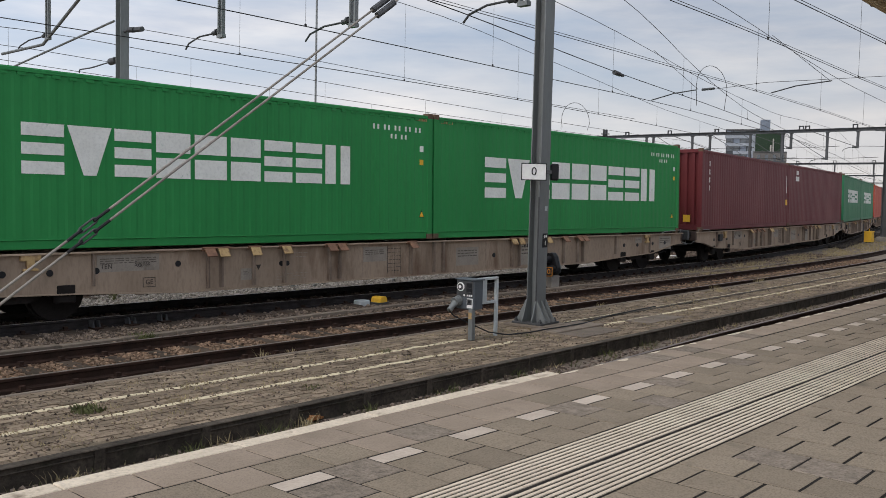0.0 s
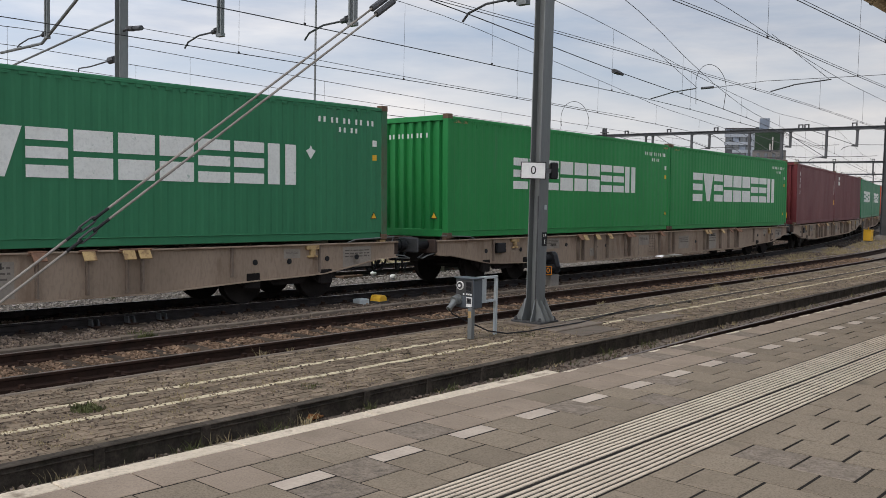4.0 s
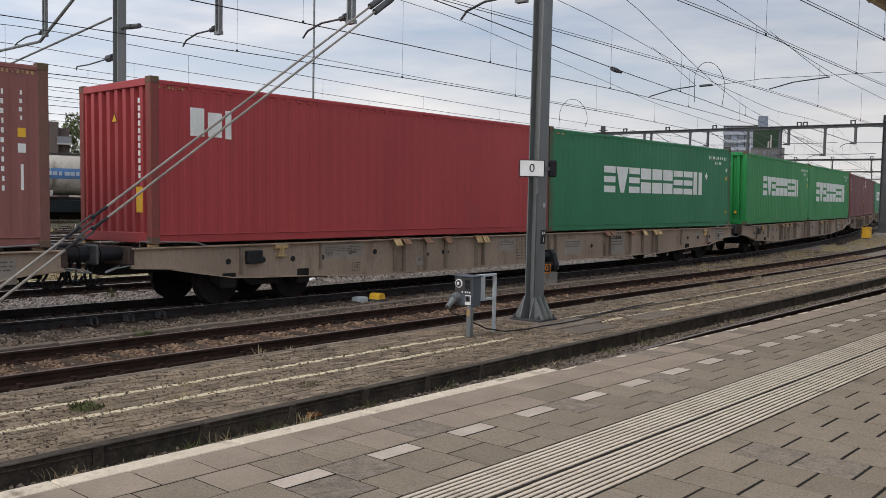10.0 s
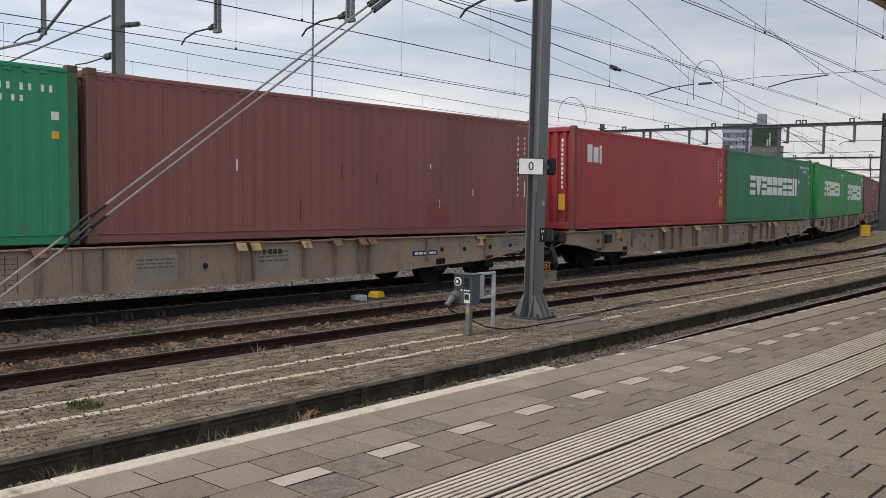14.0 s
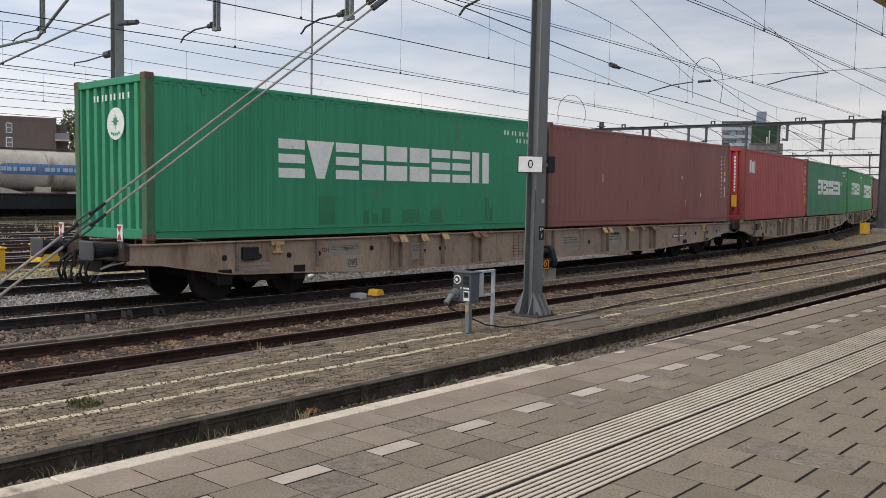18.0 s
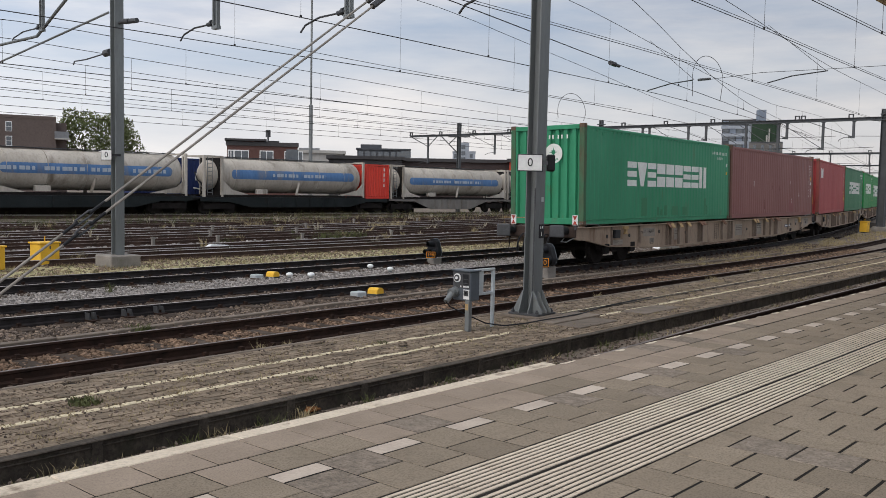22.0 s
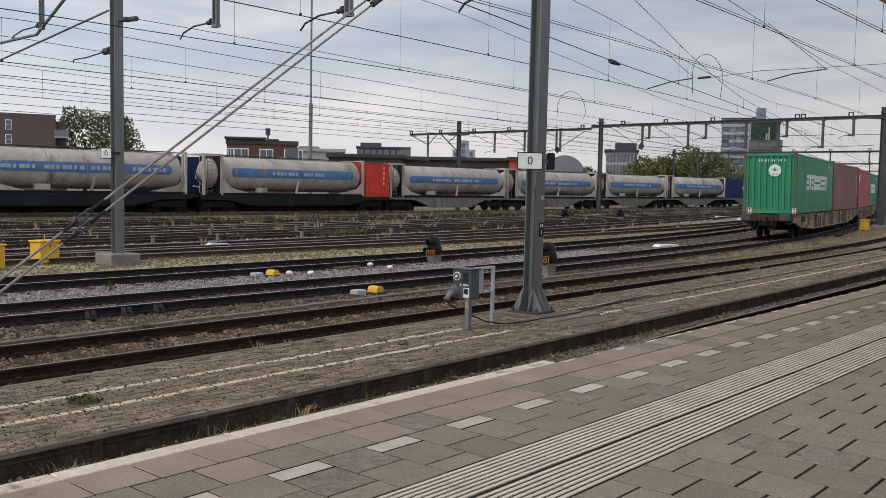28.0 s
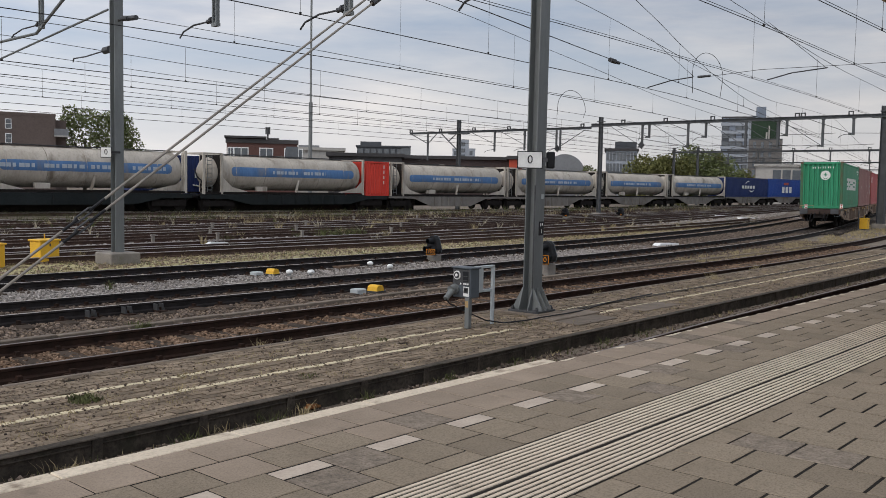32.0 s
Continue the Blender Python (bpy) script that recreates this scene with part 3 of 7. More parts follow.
stones("ballast", 2500, (2, 40, lambda x: 4.1, lambda x: 6.4), 0.04, M_STONE_DARK, z=-0.21, seed=10)
stones("ballast", 5000, (1.5, 40, bed(T2, -1.45), bed(T2, -0.83)), 0.034, M_STONE_DARK, z=-0.19, seed=11)
stones("ballast", 14000, (12, 80, lambda x: 22.6, lambda x: 30.0 + 0.05 * x), 0.055, M_STONE, z=-0.185, seed=12, keep=off_tracks)
stones("ballast", 30000, (12, 110, lambda x: 29.0, lambda x: 50.0), 0.08, M_STONE_GREY, z=-0.155, seed=13, keep=off_tracks)

# the concrete cable trough beside the goods line
trough = thing("cable_trough", "weathered concrete cable trough lying in gravel", "cable trough", kind="structure")
for i in range(46):
    x = 3.2 + i * 1.0
    y0, y1 = 12.72 + 0.05 * min(x, 14) + (0 if x < 24 else bend_c(x) * 0.35), 12.72 + 0.05 * min(x + 1, 14) + (0 if x + 1 < 24 else bend_c(x + 1) * 0.35)
    part("trough_lid", boxes((0.0, -0.07, -0.2, 0.985, 0.07, -0.130 + 0.006 * (i % 3)), bevel=0.01), M_TROUGH, trough, m=pose(x, y0, 0, 0, 0, math.degrees(math.atan2(y1 - y0, 1.0))))

# ---------------------------------------------------------------- containers
def corrugated(length, height, pitch, depth, flat=0.30):
    """A corrugated wall in x and z that faces -y, from 0 to length and 0 to height."""
    bm = bmesh.new()
    n = max(2, round(length / pitch))
    p = length / n
    xs = []
    for i in range(n):
        x = i * p
        xs += [(x, 0.0), (x + p * flat, 0.0), (x + p * 0.5, depth), (x + p * (0.5 + flat), depth)]
    xs.append((length, 0.0))
    lo = [bm.verts.new((x, y, 0)) for x, y in xs]
    hi = [bm.verts.new((x, y, height)) for x, y in xs]
    for i in range(len(xs) - 1):
        bm.faces.new((lo[i], lo[i + 1], hi[i + 1], hi[i]))
    return bm


_w = corrugated(11.86, 2.60, 0.2775, 0.007, 0.34)
for _i in range(42):
    box(_w, _i * 0.2775 + 0.03, -0.013, 2.545, _i * 0.2775 + 0.16, -0.001, 2.597)
SIDE = solid(_w, "side_wall")
END = solid(corrugated(2.20, 2.55, 0.275, 0.080, 0.40), "end_wall")
CASTING = solid(boxes((-0.089, -0.081, 0, 0.089, 0.081, 0.118), bevel=0.008), "corner_casting")
POST = solid(boxes((-0.085, -0.078, 0.11, 0.085, 0.078, 2.79), bevel=0.012), "corner_post")


def tinted(me, material):
    c = me.copy()
    c.materials.clear()
    c.materials.append(material)
    return c


def container(label, colour, post, casting):
    """A 40-foot high-cube container; its base is the middle of the floor."""
    c = thing("shipping_container", label, "shipping container", group="containers on the goods train")
    l, w = HALF_L, WIDTH / 2
    side, end = tinted(SIDE, colour), tinted(END, colour)
    cast, pst = tinted(CASTING, casting), tinted(POST, post)
    part("side_wall", side, colour, c, m=pose(-5.93, -w + 0.015, 0.17))
    part("side_wall", side, colour, c, m=pose(5.93, w - 0.015, 0.17, 0, 0, 180))
    part("end_wall", end, colour, c, m=pose(-l + 0.03, 1.10, 0.20, 0, 0, -90))
    for y in (-0.58, 0.58):
        d = part("door", boxes((l - 0.07, y - 0.565, 0.16, l - 0.03, y + 0.565, 2.77), bevel=0.01), colour, c)
        for dy in (-0.25, 0.25):
            part("locking_bar", rods(((l - 0.012, y + dy, 0.12), (l - 0.012, y + dy, 2.80), 0.017), n=6), M_GREY_LIGHT, d)
    for x in (-l + 0.089, l - 0.089):
        for y in (-w + 0.081, w - 0.081):
            part("corner_post", pst, post, c, m=pose(x, y, 0))
            part("corner_casting", cast, casting, c, m=pose(x, y, 0))
            part("corner_casting", cast, casting, c, m=pose(x, y, HIGH - 0.118))
    for y in (-1, 1):
        part("bottom_rail", boxes((-5.92, y * (w - 0.082) - 0.05, 0.012, 5.92, y * (w - 0.082) + 0.05, 0.168), (-5.92, y * (w - 0.045) - 0.035, 0.150, 5.92, y * (w - 0.045) + 0.035, 0.172), bevel=0.008), colour, c)
        for x in (-4.9, 4.9):
            part("lifting_lug", boxes((x - 0.05, y * (w - 0.016) - 0.006, 2.60, x + 0.05, y * (w - 0.016) + 0.006, 2.765)), colour, c)
        part("top_rail", boxes((-5.92, y * (w - 0.03) - 0.03, 2.765, 5.92, y * (w - 0.03) + 0.03, 2.83), bevel=0.008), colour, c)
    for x in (-l + 0.05, l - 0.05):
        part("end_sill", boxes((x - 0.045, -1.06, 0.02, x + 0.045, 1.06, 0.20), bevel=0.01), colour, c)
        part("end_header", boxes((x - 0.045, -1.06, 2.74, x + 0.045, 1.06, 2.87), bevel=0.01), colour, c)
    part("roof", boxes((-5.95, -1.16, 2.80, 5.95, 1.16, 2.85)), colour, c)
    part("floor", boxes((-5.95, -1.14, 0.05, 5.95, 1.14, 0.15)), M_SHADOW_IRON, c)
    return c


def decal(name, parent, rows, material, y=-WIDTH / 2 + 0.010, label=""):
    """Flat painted shapes on the near side, one part each: rows of x0, z0, x1, z1."""
    for x0, z0, x1, z1 in rows:
        part(name, boxes((x0, y, z0, x1, y + 0.006, z1)), material, parent, label)


def end_triangle(parent, y, z, s):
    """A yellow warning triangle with black rim on the tail end."""
    x = -HALF_L + 0.014
    for k, (q, mat) in enumerate(((s, M_BLACK), (s * 0.78, M_YELLOW))):
        bm = bmesh.new()
        bm.faces.new([bm.verts.new((x - 0.003 * k, y + q * a, z + q * b)) for a, b in ((-1, -0.6), (1, -0.6), (0, 1.1))])
        bm.faces.new([bm.verts.new((x - 0.003 * k + 0.002, y + q * a, z + q * b)) for a, b in ((-1, -0.6), (0, 1.1), (1, -0.6))])
        part("warning_triangle", bm, mat, parent, "yellow warning triangle" if k else "")


def end_decal(name, parent, rows, material, label=""):
    """Flat painted shapes on the tail end, one part each: rows of y0, z0, y1, z1."""
    x = -HALF_L + 0.018
    for y0, z0, y1, z1 in rows:
        part(name, boxes((x, min(y0, y1), z0, x + 0.012, max(y0, y1), z1)), material, parent, label)

# ---------------------------------------------------------------- wagons
M_RIB_DIRTY = surf("rust_streaked_rib", (0.247, 0.195, 0.156), (0.130, 0.094, 0.072), 0.8, scale=3, fine=30, bump=0.1, streak=2)
M_LID = surf("yellow_lid_paint", (0.520, 0.364, 0.169), (0.338, 0.221, 0.111), 0.7, scale=6, fine=40, bump=0.1, stain=(0.169, 0.098, 0.058), much=0.6, stain_scale=6)
M_LID_RUST = surf("rusty_lid", (0.286, 0.156, 0.098), (0.130, 0.072, 0.052), 0.85, scale=6, fine=40, bump=0.2)
M_PRINT = surf("faded_stencil", (0.13, 0.11, 0.09), (0.10, 0.085, 0.07), 0.8, scale=6, bump=0)
M_MARK = surf("stencil_black", (0.06, 0.05, 0.045), (0.045, 0.04, 0.035), 0.8, bump=0)
LS = 12.55
SILL = [(-LS, 1.11), (-LS, 0.80), (-11.9, 0.76), (-11.2, 0.64), (-10.5, 0.53), (-9.9, 0.50), (-8.6, 0.46), (-6.6, 0.36), (6.6, 0.36), (8.6, 0.46), (9.9, 0.50), (10.5, 0.53), (11.2, 0.64), (11.9, 0.76), (LS, 0.80), (LS, 1.11)]
SILL_MESH = solid(prism(SILL, -0.012, 0.012), "side_sill", M_WAGON)
_f = bmesh.new()
for (xa, za), (xb, zb) in zip(SILL[1:-1], SILL[2:-1]):
    vs = [_f.verts.new(v) for v in ((xa, -0.07, za - 0.02), (xb, -0.07, zb - 0.02), (xb, 0.05, zb - 0.02), (xa, 0.05, za - 0.02), (xa, -0.07, za), (xb, -0.07, zb), (xb, 0.05, zb), (xa, 0.05, za))]
    for q in ((0, 1, 2, 3), (4, 5, 6, 7), (0, 1, 5, 4), (2, 3, 7, 6)):
        _f.faces.new([vs[i] for i in q])
bmesh.ops.recalc_face_normals(_f, faces=_f.faces)
BOTTOM_FLANGE = solid(_f, "bottom_flange", M_WAGON)
TOP_FLANGE = solid(boxes((-LS, -0.09, 1.105, LS, 0.06, 1.135), bevel=0.006), "top_flange", M_WAGON)
LID = solid(boxes((-0.11, -0.012, -0.19, 0.11, 0.012, 0.0), bevel=0.006), "flap", M_LID)
LID2 = tinted(LID, M_LID_RUST)
HINGE = solid(rods(((-0.15, 0, 0), (0.15, 0, 0), 0.022), ((-0.15, 0.05, -0.01), (0.15, 0.05, -0.01), 0.02), n=6), "hinge", M_LID_RUST)
_w = bmesh.new()
rod(_w, (0, -0.065, 0), (0, 0.065, 0), 0.46, n=24)
rod(_w, (0, 0.06, 0), (0, 0.09, 0), 0.49, n=24)
rod(_w, (0, -0.11, 0), (0, -0.06, 0), 0.12, n=12)
WHEEL = solid(_w, "wheel", M_SHADOW_IRON)
AXLE = solid(rods(((0, -0.72, 0), (0, 0.72, 0), 0.085), n=10), "axle", M_SHADOW_IRON)
FRAME = solid(prism([(-1.25, 0.62), (-1.25, 0.48), (-1.05, 0.36), (-0.72, 0.36), (-0.55, 0.50), (-0.35, 0.34), (0.35, 0.34), (0.55, 0.50), (0.72, 0.36), (1.05, 0.36), (1.25, 0.48), (1.25, 0.62), (0.5, 0.78), (-0.5, 0.78)], -0.06, 0.06), "bogie_frame", M_SHADOW_IRON)
AXLEBOX = solid(boxes((-0.17, -0.11, 0.30, 0.17, 0.03, 0.62), bevel=0.03), "axle_box", M_SHADOW_IRON)
BUF_CASE = solid(rods(((0, 0, 0), (0.30, 0, 0), 0.115), ((0.28, 0, 0), (0.42, 0, 0), 0.135), n=16), "buffer_casing", M_BLACK)
_b = boxes((0.50, -0.23, -0.17, 0.55, 0.23, 0.17), bevel=0.05)
rod(_b, (0.38, 0, 0), (0.52, 0, 0), 0.10, n=14)
BUF_HEAD = solid(_b, "buffer_head", M_STEEL_DARK)
SPIGOT = solid(boxes((-0.09, -0.06, 1.13, 0.09, 0.06, 1.185), bevel=0.01), "container_spigot", M_RUST)
SPIGOT_YELLOW = tinted(SPIGOT, M_LID)
LIDS = (-6.10, -5.81, -5.08, -4.34, -3.16, -2.88, -0.72, 3.08, 3.40, 4.63, 5.45, 6.15, 6.43)
RIB = solid(prism([(-0.018, 1.10), (-0.018, 0.40), (0.018, 0.40), (0.018, 1.10)], -0.085, 0.0), "rib", M_RIB_DIRTY)
RIB_SHORT = solid(prism([(-0.018, 1.10), (-0.018, 0.56), (0.018, 0.56), (0.018, 1.10)], -0.06, 0.0), "rib", M_RIB_DIRTY)
HOLE = solid(rods(((0, -0.016, 0), (0, 0.0, 0), 0.055), n=14), "hole", M_BLACK)
WHEELS = []


def wagon(n, tone):
    w = thing("container_wagon", "long beige container flat wagon, " + tone, "freight wagon", group="wagons of the goods train")
    for sgn in (-1, 1):
        m = pose(0, sgn * 1.135, 0, 0, 0, 0 if sgn < 0 else 180)
        sill = part("side_sill", SILL_MESH, None, w, m=m)
        part("bottom_flange", BOTTOM_FLANGE, None, sill)
        part("top_flange", TOP_FLANGE, None, sill)
        for i, u in enumerate(LIDS):
            part("rib", RIB, None, sill, m=pose(u, -0.012, 0))
            rng = math.sin(i * 7.3 + n * 3.1)
            if sgn < 0 or i % 3 == 0:
                fl = part("flap", LID if rng > 0.0 else LID2, None, w, "yellow container-lock flap" if rng > 0.0 else "rusty container-lock flap", m=pose(u, sgn * 1.235, 1.135, 0, 0, 0 if sgn < 0 else 180) @ pose(0, 0, 0, -38 + 8 * rng))
                part("hinge", HINGE, None, fl)
        for u in (0.06, 0.40, -8.3, 8.25, -10.3, 10.35):
            part("rib", RIB if abs(u) < 1 else RIB_SHORT, None, sill, m=pose(u, -0.012, 0))
        for u, z in ((-10.57, 0.82), (-9.76, 0.82), (-9.02, 0.81), (-8.24, 0.81), (-6.7, 0.87), (8.79, 0.81), (9.6, 0.80), (10.57, 0.82), (11.38, 0.83), (2.37, 0.72)):
            part("hole", HOLE, None, sill, m=pose(u, -0.013, z))
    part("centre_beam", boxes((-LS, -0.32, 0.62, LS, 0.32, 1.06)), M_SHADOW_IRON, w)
    for u in (-8.6, -5.7, -2.8, 0.2, 3.2, 5.8, 8.6):
        part("cross_beam", boxes((u - 0.09, -1.12, 0.66, u + 0.09, 1.12, 1.08)), M_WAGON, w)
    for e in (-1, 1):
        part("headstock", boxes((e * LS - 0.06, -1.16, 0.84, e * LS + 0.06, 1.16, 1.16), bevel=0.02), M_RUST_DARK, w)
        for y in (-0.875, 0.875):
            bf = part("buffer", BUF_CASE, None, w, "black buffer", m=pose(e * (LS + 0.05), y, 1.04, 0, 0, 0 if e > 0 else 180))
            part("buffer_head", BUF_HEAD, None, bf)
        part("coupling_hook", rods(((e * LS, 0, 1.0), (e * (LS + 0.32), 0, 0.98), 0.045), ((e * (LS + 0.30), 0, 1.0), (e * (LS + 0.34), 0, 0.72), 0.03), n=8), M_SHADOW_IRON, w)
        for y in (-0.50, -0.30, 0.26, 0.46):
            part("brake_hose", tube([(e * LS, y, 0.92), (e * (LS + 0.20), y, 0.93), (e * (LS + 0.33), y + 0.03, 0.82), (e * (LS + 0.36), y + 0.07, 0.64), (e * (LS + 0.28), y + 0.14, 0.46), (e * (LS + 0.12), y + 0.20, 0.42), (e * (LS + 0.02), y + 0.23, 0.56)], 0.026, 6), M_BLACK, w)
        part("step_iron", tube([(e * (LS - 0.02), 1.02, 0.86), (e * (LS + 0.05), 1.02, 0.46), (e * (LS + 0.05), 0.72, 0.46), (e * (LS - 0.02), 0.72, 0.86)], 0.02, 6), M_SHADOW_IRON, w)
        part("foot_board", boxes((e * (LS + 0.05) - 0.16, 0.68, 0.43, e * (LS + 0.05) + 0.16, 1.06, 0.46)), M_SHADOW_IRON, w)
        part("shunter_handle", tube([(e * (LS - 0.05), -1.10, 0.84), (e * (LS + 0.28), -1.14, 0.80), (e * (LS + 0.46), -1.12, 0.74), (e * (LS + 0.30), -0.86, 0.74), (e * (LS + 0.02), -0.80, 0.82)], 0.014, 6), M_STEEL, w)
        for y in (-1.12, 1.12):
            part("container_spigot", SPIGOT_YELLOW if n == 1 else SPIGOT, None, w, m=pose(e * 12.12, y, 0))
        part("handrail", tube([(e * 12.40, -1.16, 1.12), (e * 12.42, -1.20, 1.24), (e * 11.3, -1.20, 1.20), (e * 11.1, -1.18, 1.14)], 0.014, 6), M_STEEL, w)
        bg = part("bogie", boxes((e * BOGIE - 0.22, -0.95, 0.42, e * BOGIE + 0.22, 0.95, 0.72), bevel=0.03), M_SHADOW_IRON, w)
        for y in (-1.0, 1.0):
            part("bogie_frame", FRAME, None, bg, m=pose(e * BOGIE, y, 0))
        for du in (-0.9, 0.9):
            part("axle_box", AXLEBOX, None, bg, m=pose(e * BOGIE + du, -1.05, 0))
            ax = part("axle", AXLE, None, w, m=pose(e * BOGIE + du, 0, 0.46))
            WHEELS.append((ax, n, e * BOGIE + du))
            for y in (-0.75, 0.75):
                part("wheel", WHEEL, None, ax, m=pose(0, y, 0, 0, 0, 0 if y < 0 else 180))
    part("equipment_box", boxes((-10.19, -1.25, 0.76, -9.83, -1.15, 1.01), bevel=0.015), M_BLACK, w)
    part("yellow_bracket", boxes((-9.50, -1.22, 1.02, -9.18, -1.15, 1.12), (-9.40, -1.22, 0.88, -9.28, -1.15, 1.04), (-9.46, -1.22, 0.86, -9.22, -1.15, 0.90), bevel=0.01), M_LID, w)
    part("yellow_bracket", boxes((10.0, -1.22, 1.02, 10.32, -1.15, 1.12), (10.10, -1.22, 0.88, 10.22, -1.15, 1.04), (10.04, -1.22, 0.86, 10.28, -1.15, 0.90), bevel=0.01), M_LID, w)
    marks(w, n)
    return w


def bars(bm, x0, z0, x1, z1, rows, y, fill=0.55, seed=0):
    """Unreadable small print as rows of plain bars."""
    r = random.Random(seed)
    h = (z1 - z0) / rows
    for i in range(rows):
        x = x0
        zb = z1 - (i + 1) * h + h * (1 - fill) / 2
        while x < x1 - 0.02:
            l = min(x1 - x, r.uniform(0.04, 0.16))
            box(bm, x, y, zb, x + l, y + 0.004, zb + h * fill)
            x += l + 0.03


def marks(w, n):
    y = -1.150
    pale = [(-8.23, 0.78, -7.07, 1.07), (-5.35, 0.50, -5.1, 0.72), (-2.16, 0.72, -1.45, 1.04), (0.91, 0.51, 1.76, 0.95), (3.49, 0.42, 4.30, 1.0), (9.47, 0.86, 9.88, 1.04), (11.0, 0.62, 11.8, 1.05)] if n != 0 else [(0.95, 0.5, 1.8, 0.96), (3.50, 0.46, 4.32, 1.02), (9.47, 0.84, 9.88, 1.04), (11.0, 0.62, 11.8, 1.05), (-10.33, 0.55, -9.46, 0.70), (-7.95, 0.74, -7.04, 1.01), (-7.45, 0.52, -7.1, 0.68), (-5.4, 0.55, -5.05, 0.95)]
    for i, (x0, z0, x1, z1) in enumerate(pale):
        p = part("marking_panel", boxes((x0, y, z0, x1, y + 0.004, z1)), M_PANEL, w)
        bm = bmesh.new()
        bars(bm, x0 + 0.06, z0 + (z1 - z0) * 0.45, x1 - 0.06, z1 - 0.05, 3, y - 0.003, 0.36, seed=n * 31 + i)
        part("small_print", bm, M_PRINT, p)
    for x0, x1 in ((3.66, 3.72), (3.78, 3.87), (3.90, 3.99), (4.02, 4.11)):
        part("maker_mark", boxes((x0, y - 0.005, 0.88, x1, y, 0.98)), M_MARK, w)
    if n == 0:
        part("owner_plate", boxes((7.80, y - 0.006, 0.69, 8.63, y - 0.001, 0.80)), M_BLUE, w)
        bm = bmesh.new()
        bars(bm, 7.87, 0.715, 8.57, 0.775, 1, y - 0.010, 0.9, 5)
        part("owner_print", bm, M_LETTER, w)
    for txt, x_, z_, sz in (("TEN", -8.06, 0.87, 0.115), ("Sggnss", -7.40, 0.90, 0.115), ("GE", -7.27, 0.57, 0.12)):
        me = lettering(txt, sz, 0.001)
        me.materials.append(M_MARK)
        part("lettering", me, None, w, m=pose(x_, y - 0.006, z_))
    part("mark_frame", boxes((-7.39, y - 0.003, 0.645, -7.15, y, 0.655), (-7.39, y - 0.003, 0.485, -7.15, y, 0.495), (-7.39, y - 0.003, 0.495, -7.38, y, 0.645), (-7.16, y - 0.003, 0.495, -7.15, y, 0.645)), M_MARK, w)
    part("axle_triangle", prism([(-5.0, 0.78), (-4.88, 0.78), (-4.94, 0.68)], y - 0.003, y), M_MARK, w)
    part("oval_hole", prism([(-4.31 + sx * 0.08 + 0.05 * math.cos(a), 0.78 + 0.05 * math.sin(a)) for sx, a0 in ((1, -math.pi / 2), (-1, math.pi / 2)) for a in (a0 + q * math.pi / 6 for q in range(7))], y - 0.003, y), M_BLACK, w)
    bm = bmesh.new()
    bars(bm, -4.50, 0.44, -3.72, 0.60, 3, y - 0.003, 0.10, 11)
    bars(bm, -4.10, 0.86, -3.72, 1.02, 2, y - 0.003, 0.10, 12)
    part("faint_table", bm, M_PANEL, w)
    part("grime_seam", boxes((-0.14, y - 0.002, 0.40, -0.125, y, 1.10), (-2.18, y - 0.002, 0.40, -2.168, y, 1.10), (2.05, y - 0.002, 0.40, 2.062, y, 1.10)), M_RIB_DIRTY, w)
    bm = bmesh.new()
    bars(bm, -1.42, 0.45, -1.02, 1.03, 7, y - 0.004, 0.12, 7)
    for x in (-1.43, -1.20, -1.01):
        box(bm, x, y - 0.004, 0.44, x + 0.010, y, 1.04)
    part("load_table", bm, M_MARK, w)


def number_column(c, x, z0, z1, count, size=0.09, material=M_LETTER):
    """A column of unreadable characters, one plain bar each."""
    step = (z1 - z0) / count
    decal("marking", c, [(x - size * (0.20 + 0.10 * (i * 7 % 3)), z1 - (i + 0.74) * step, x + size * 0.12, z1 - i * step - 0.03) for i in range(count)], material)


def brand(c, x0, z0, x1, z1, n=9):
    """A bold white brand mark, drawn as a row of plain slabs, bars and wedges."""
    p, h, y = (x1 - x0) / n, z1 - z0, -WIDTH / 2 + 0.010
    for i in range(n):
        a, b = x0 + i * p, x0 + (i + 0.88) * p
        if i == 1:
            bm = prism([(a - 0.05 * p, z1), (a + 0.30 * p, z0), (b - 0.30 * p, z0), (b + 0.05 * p, z1)], y, y + 0.006)
        elif i in (3, 4, 5, 8):
            bm = boxes((a, y, z0, b, y + 0.006, z0 + h * 0.44), (a, y, z0 + h * 0.56, b, y + 0.006, z1)) if i < 8 else boxes((a, y, z0, a + 0.36 * p, y + 0.006, z1), (a + 0.54 * p, y, z0, b, y + 0.006, z1))
        else:
            bm = boxes(*[(a, y, z0 + h * u, b, y + 0.006, z0 + h * v) for u, v in ((0, 0.25), (0.385, 0.615), (0.75, 1.0))])
        part("lettering_block", bm, M_LETTER, c)


def triangle(c, x, z, s=0.09):
    part("warning_triangle", prism([(x - s, z), (x + s, z), (x, z + 1.7 * s)], -WIDTH / 2 + 0.009, -WIDTH / 2 + 0.014), M_BLACK, c)
    s2 = s * 0.8
    part("warning_triangle", prism([(x - s2, z + 0.012), (x + s2, z + 0.012), (x, z + 0.012 + 1.65 * s2)], -WIDTH / 2 + 0.005, -WIDTH / 2 + 0.009), M_YELLOW, c, "yellow warning triangle")


def hazard(c, x0, x1):
    """The striped height warning along the top corner."""
    n = 8
    d = (x1 - x0) / n
    decal("height_stripe", c, [(x0 + i * d, 2.70, x0 + (i + 0.5) * d, 2.755) for i in range(n)], M_LID)


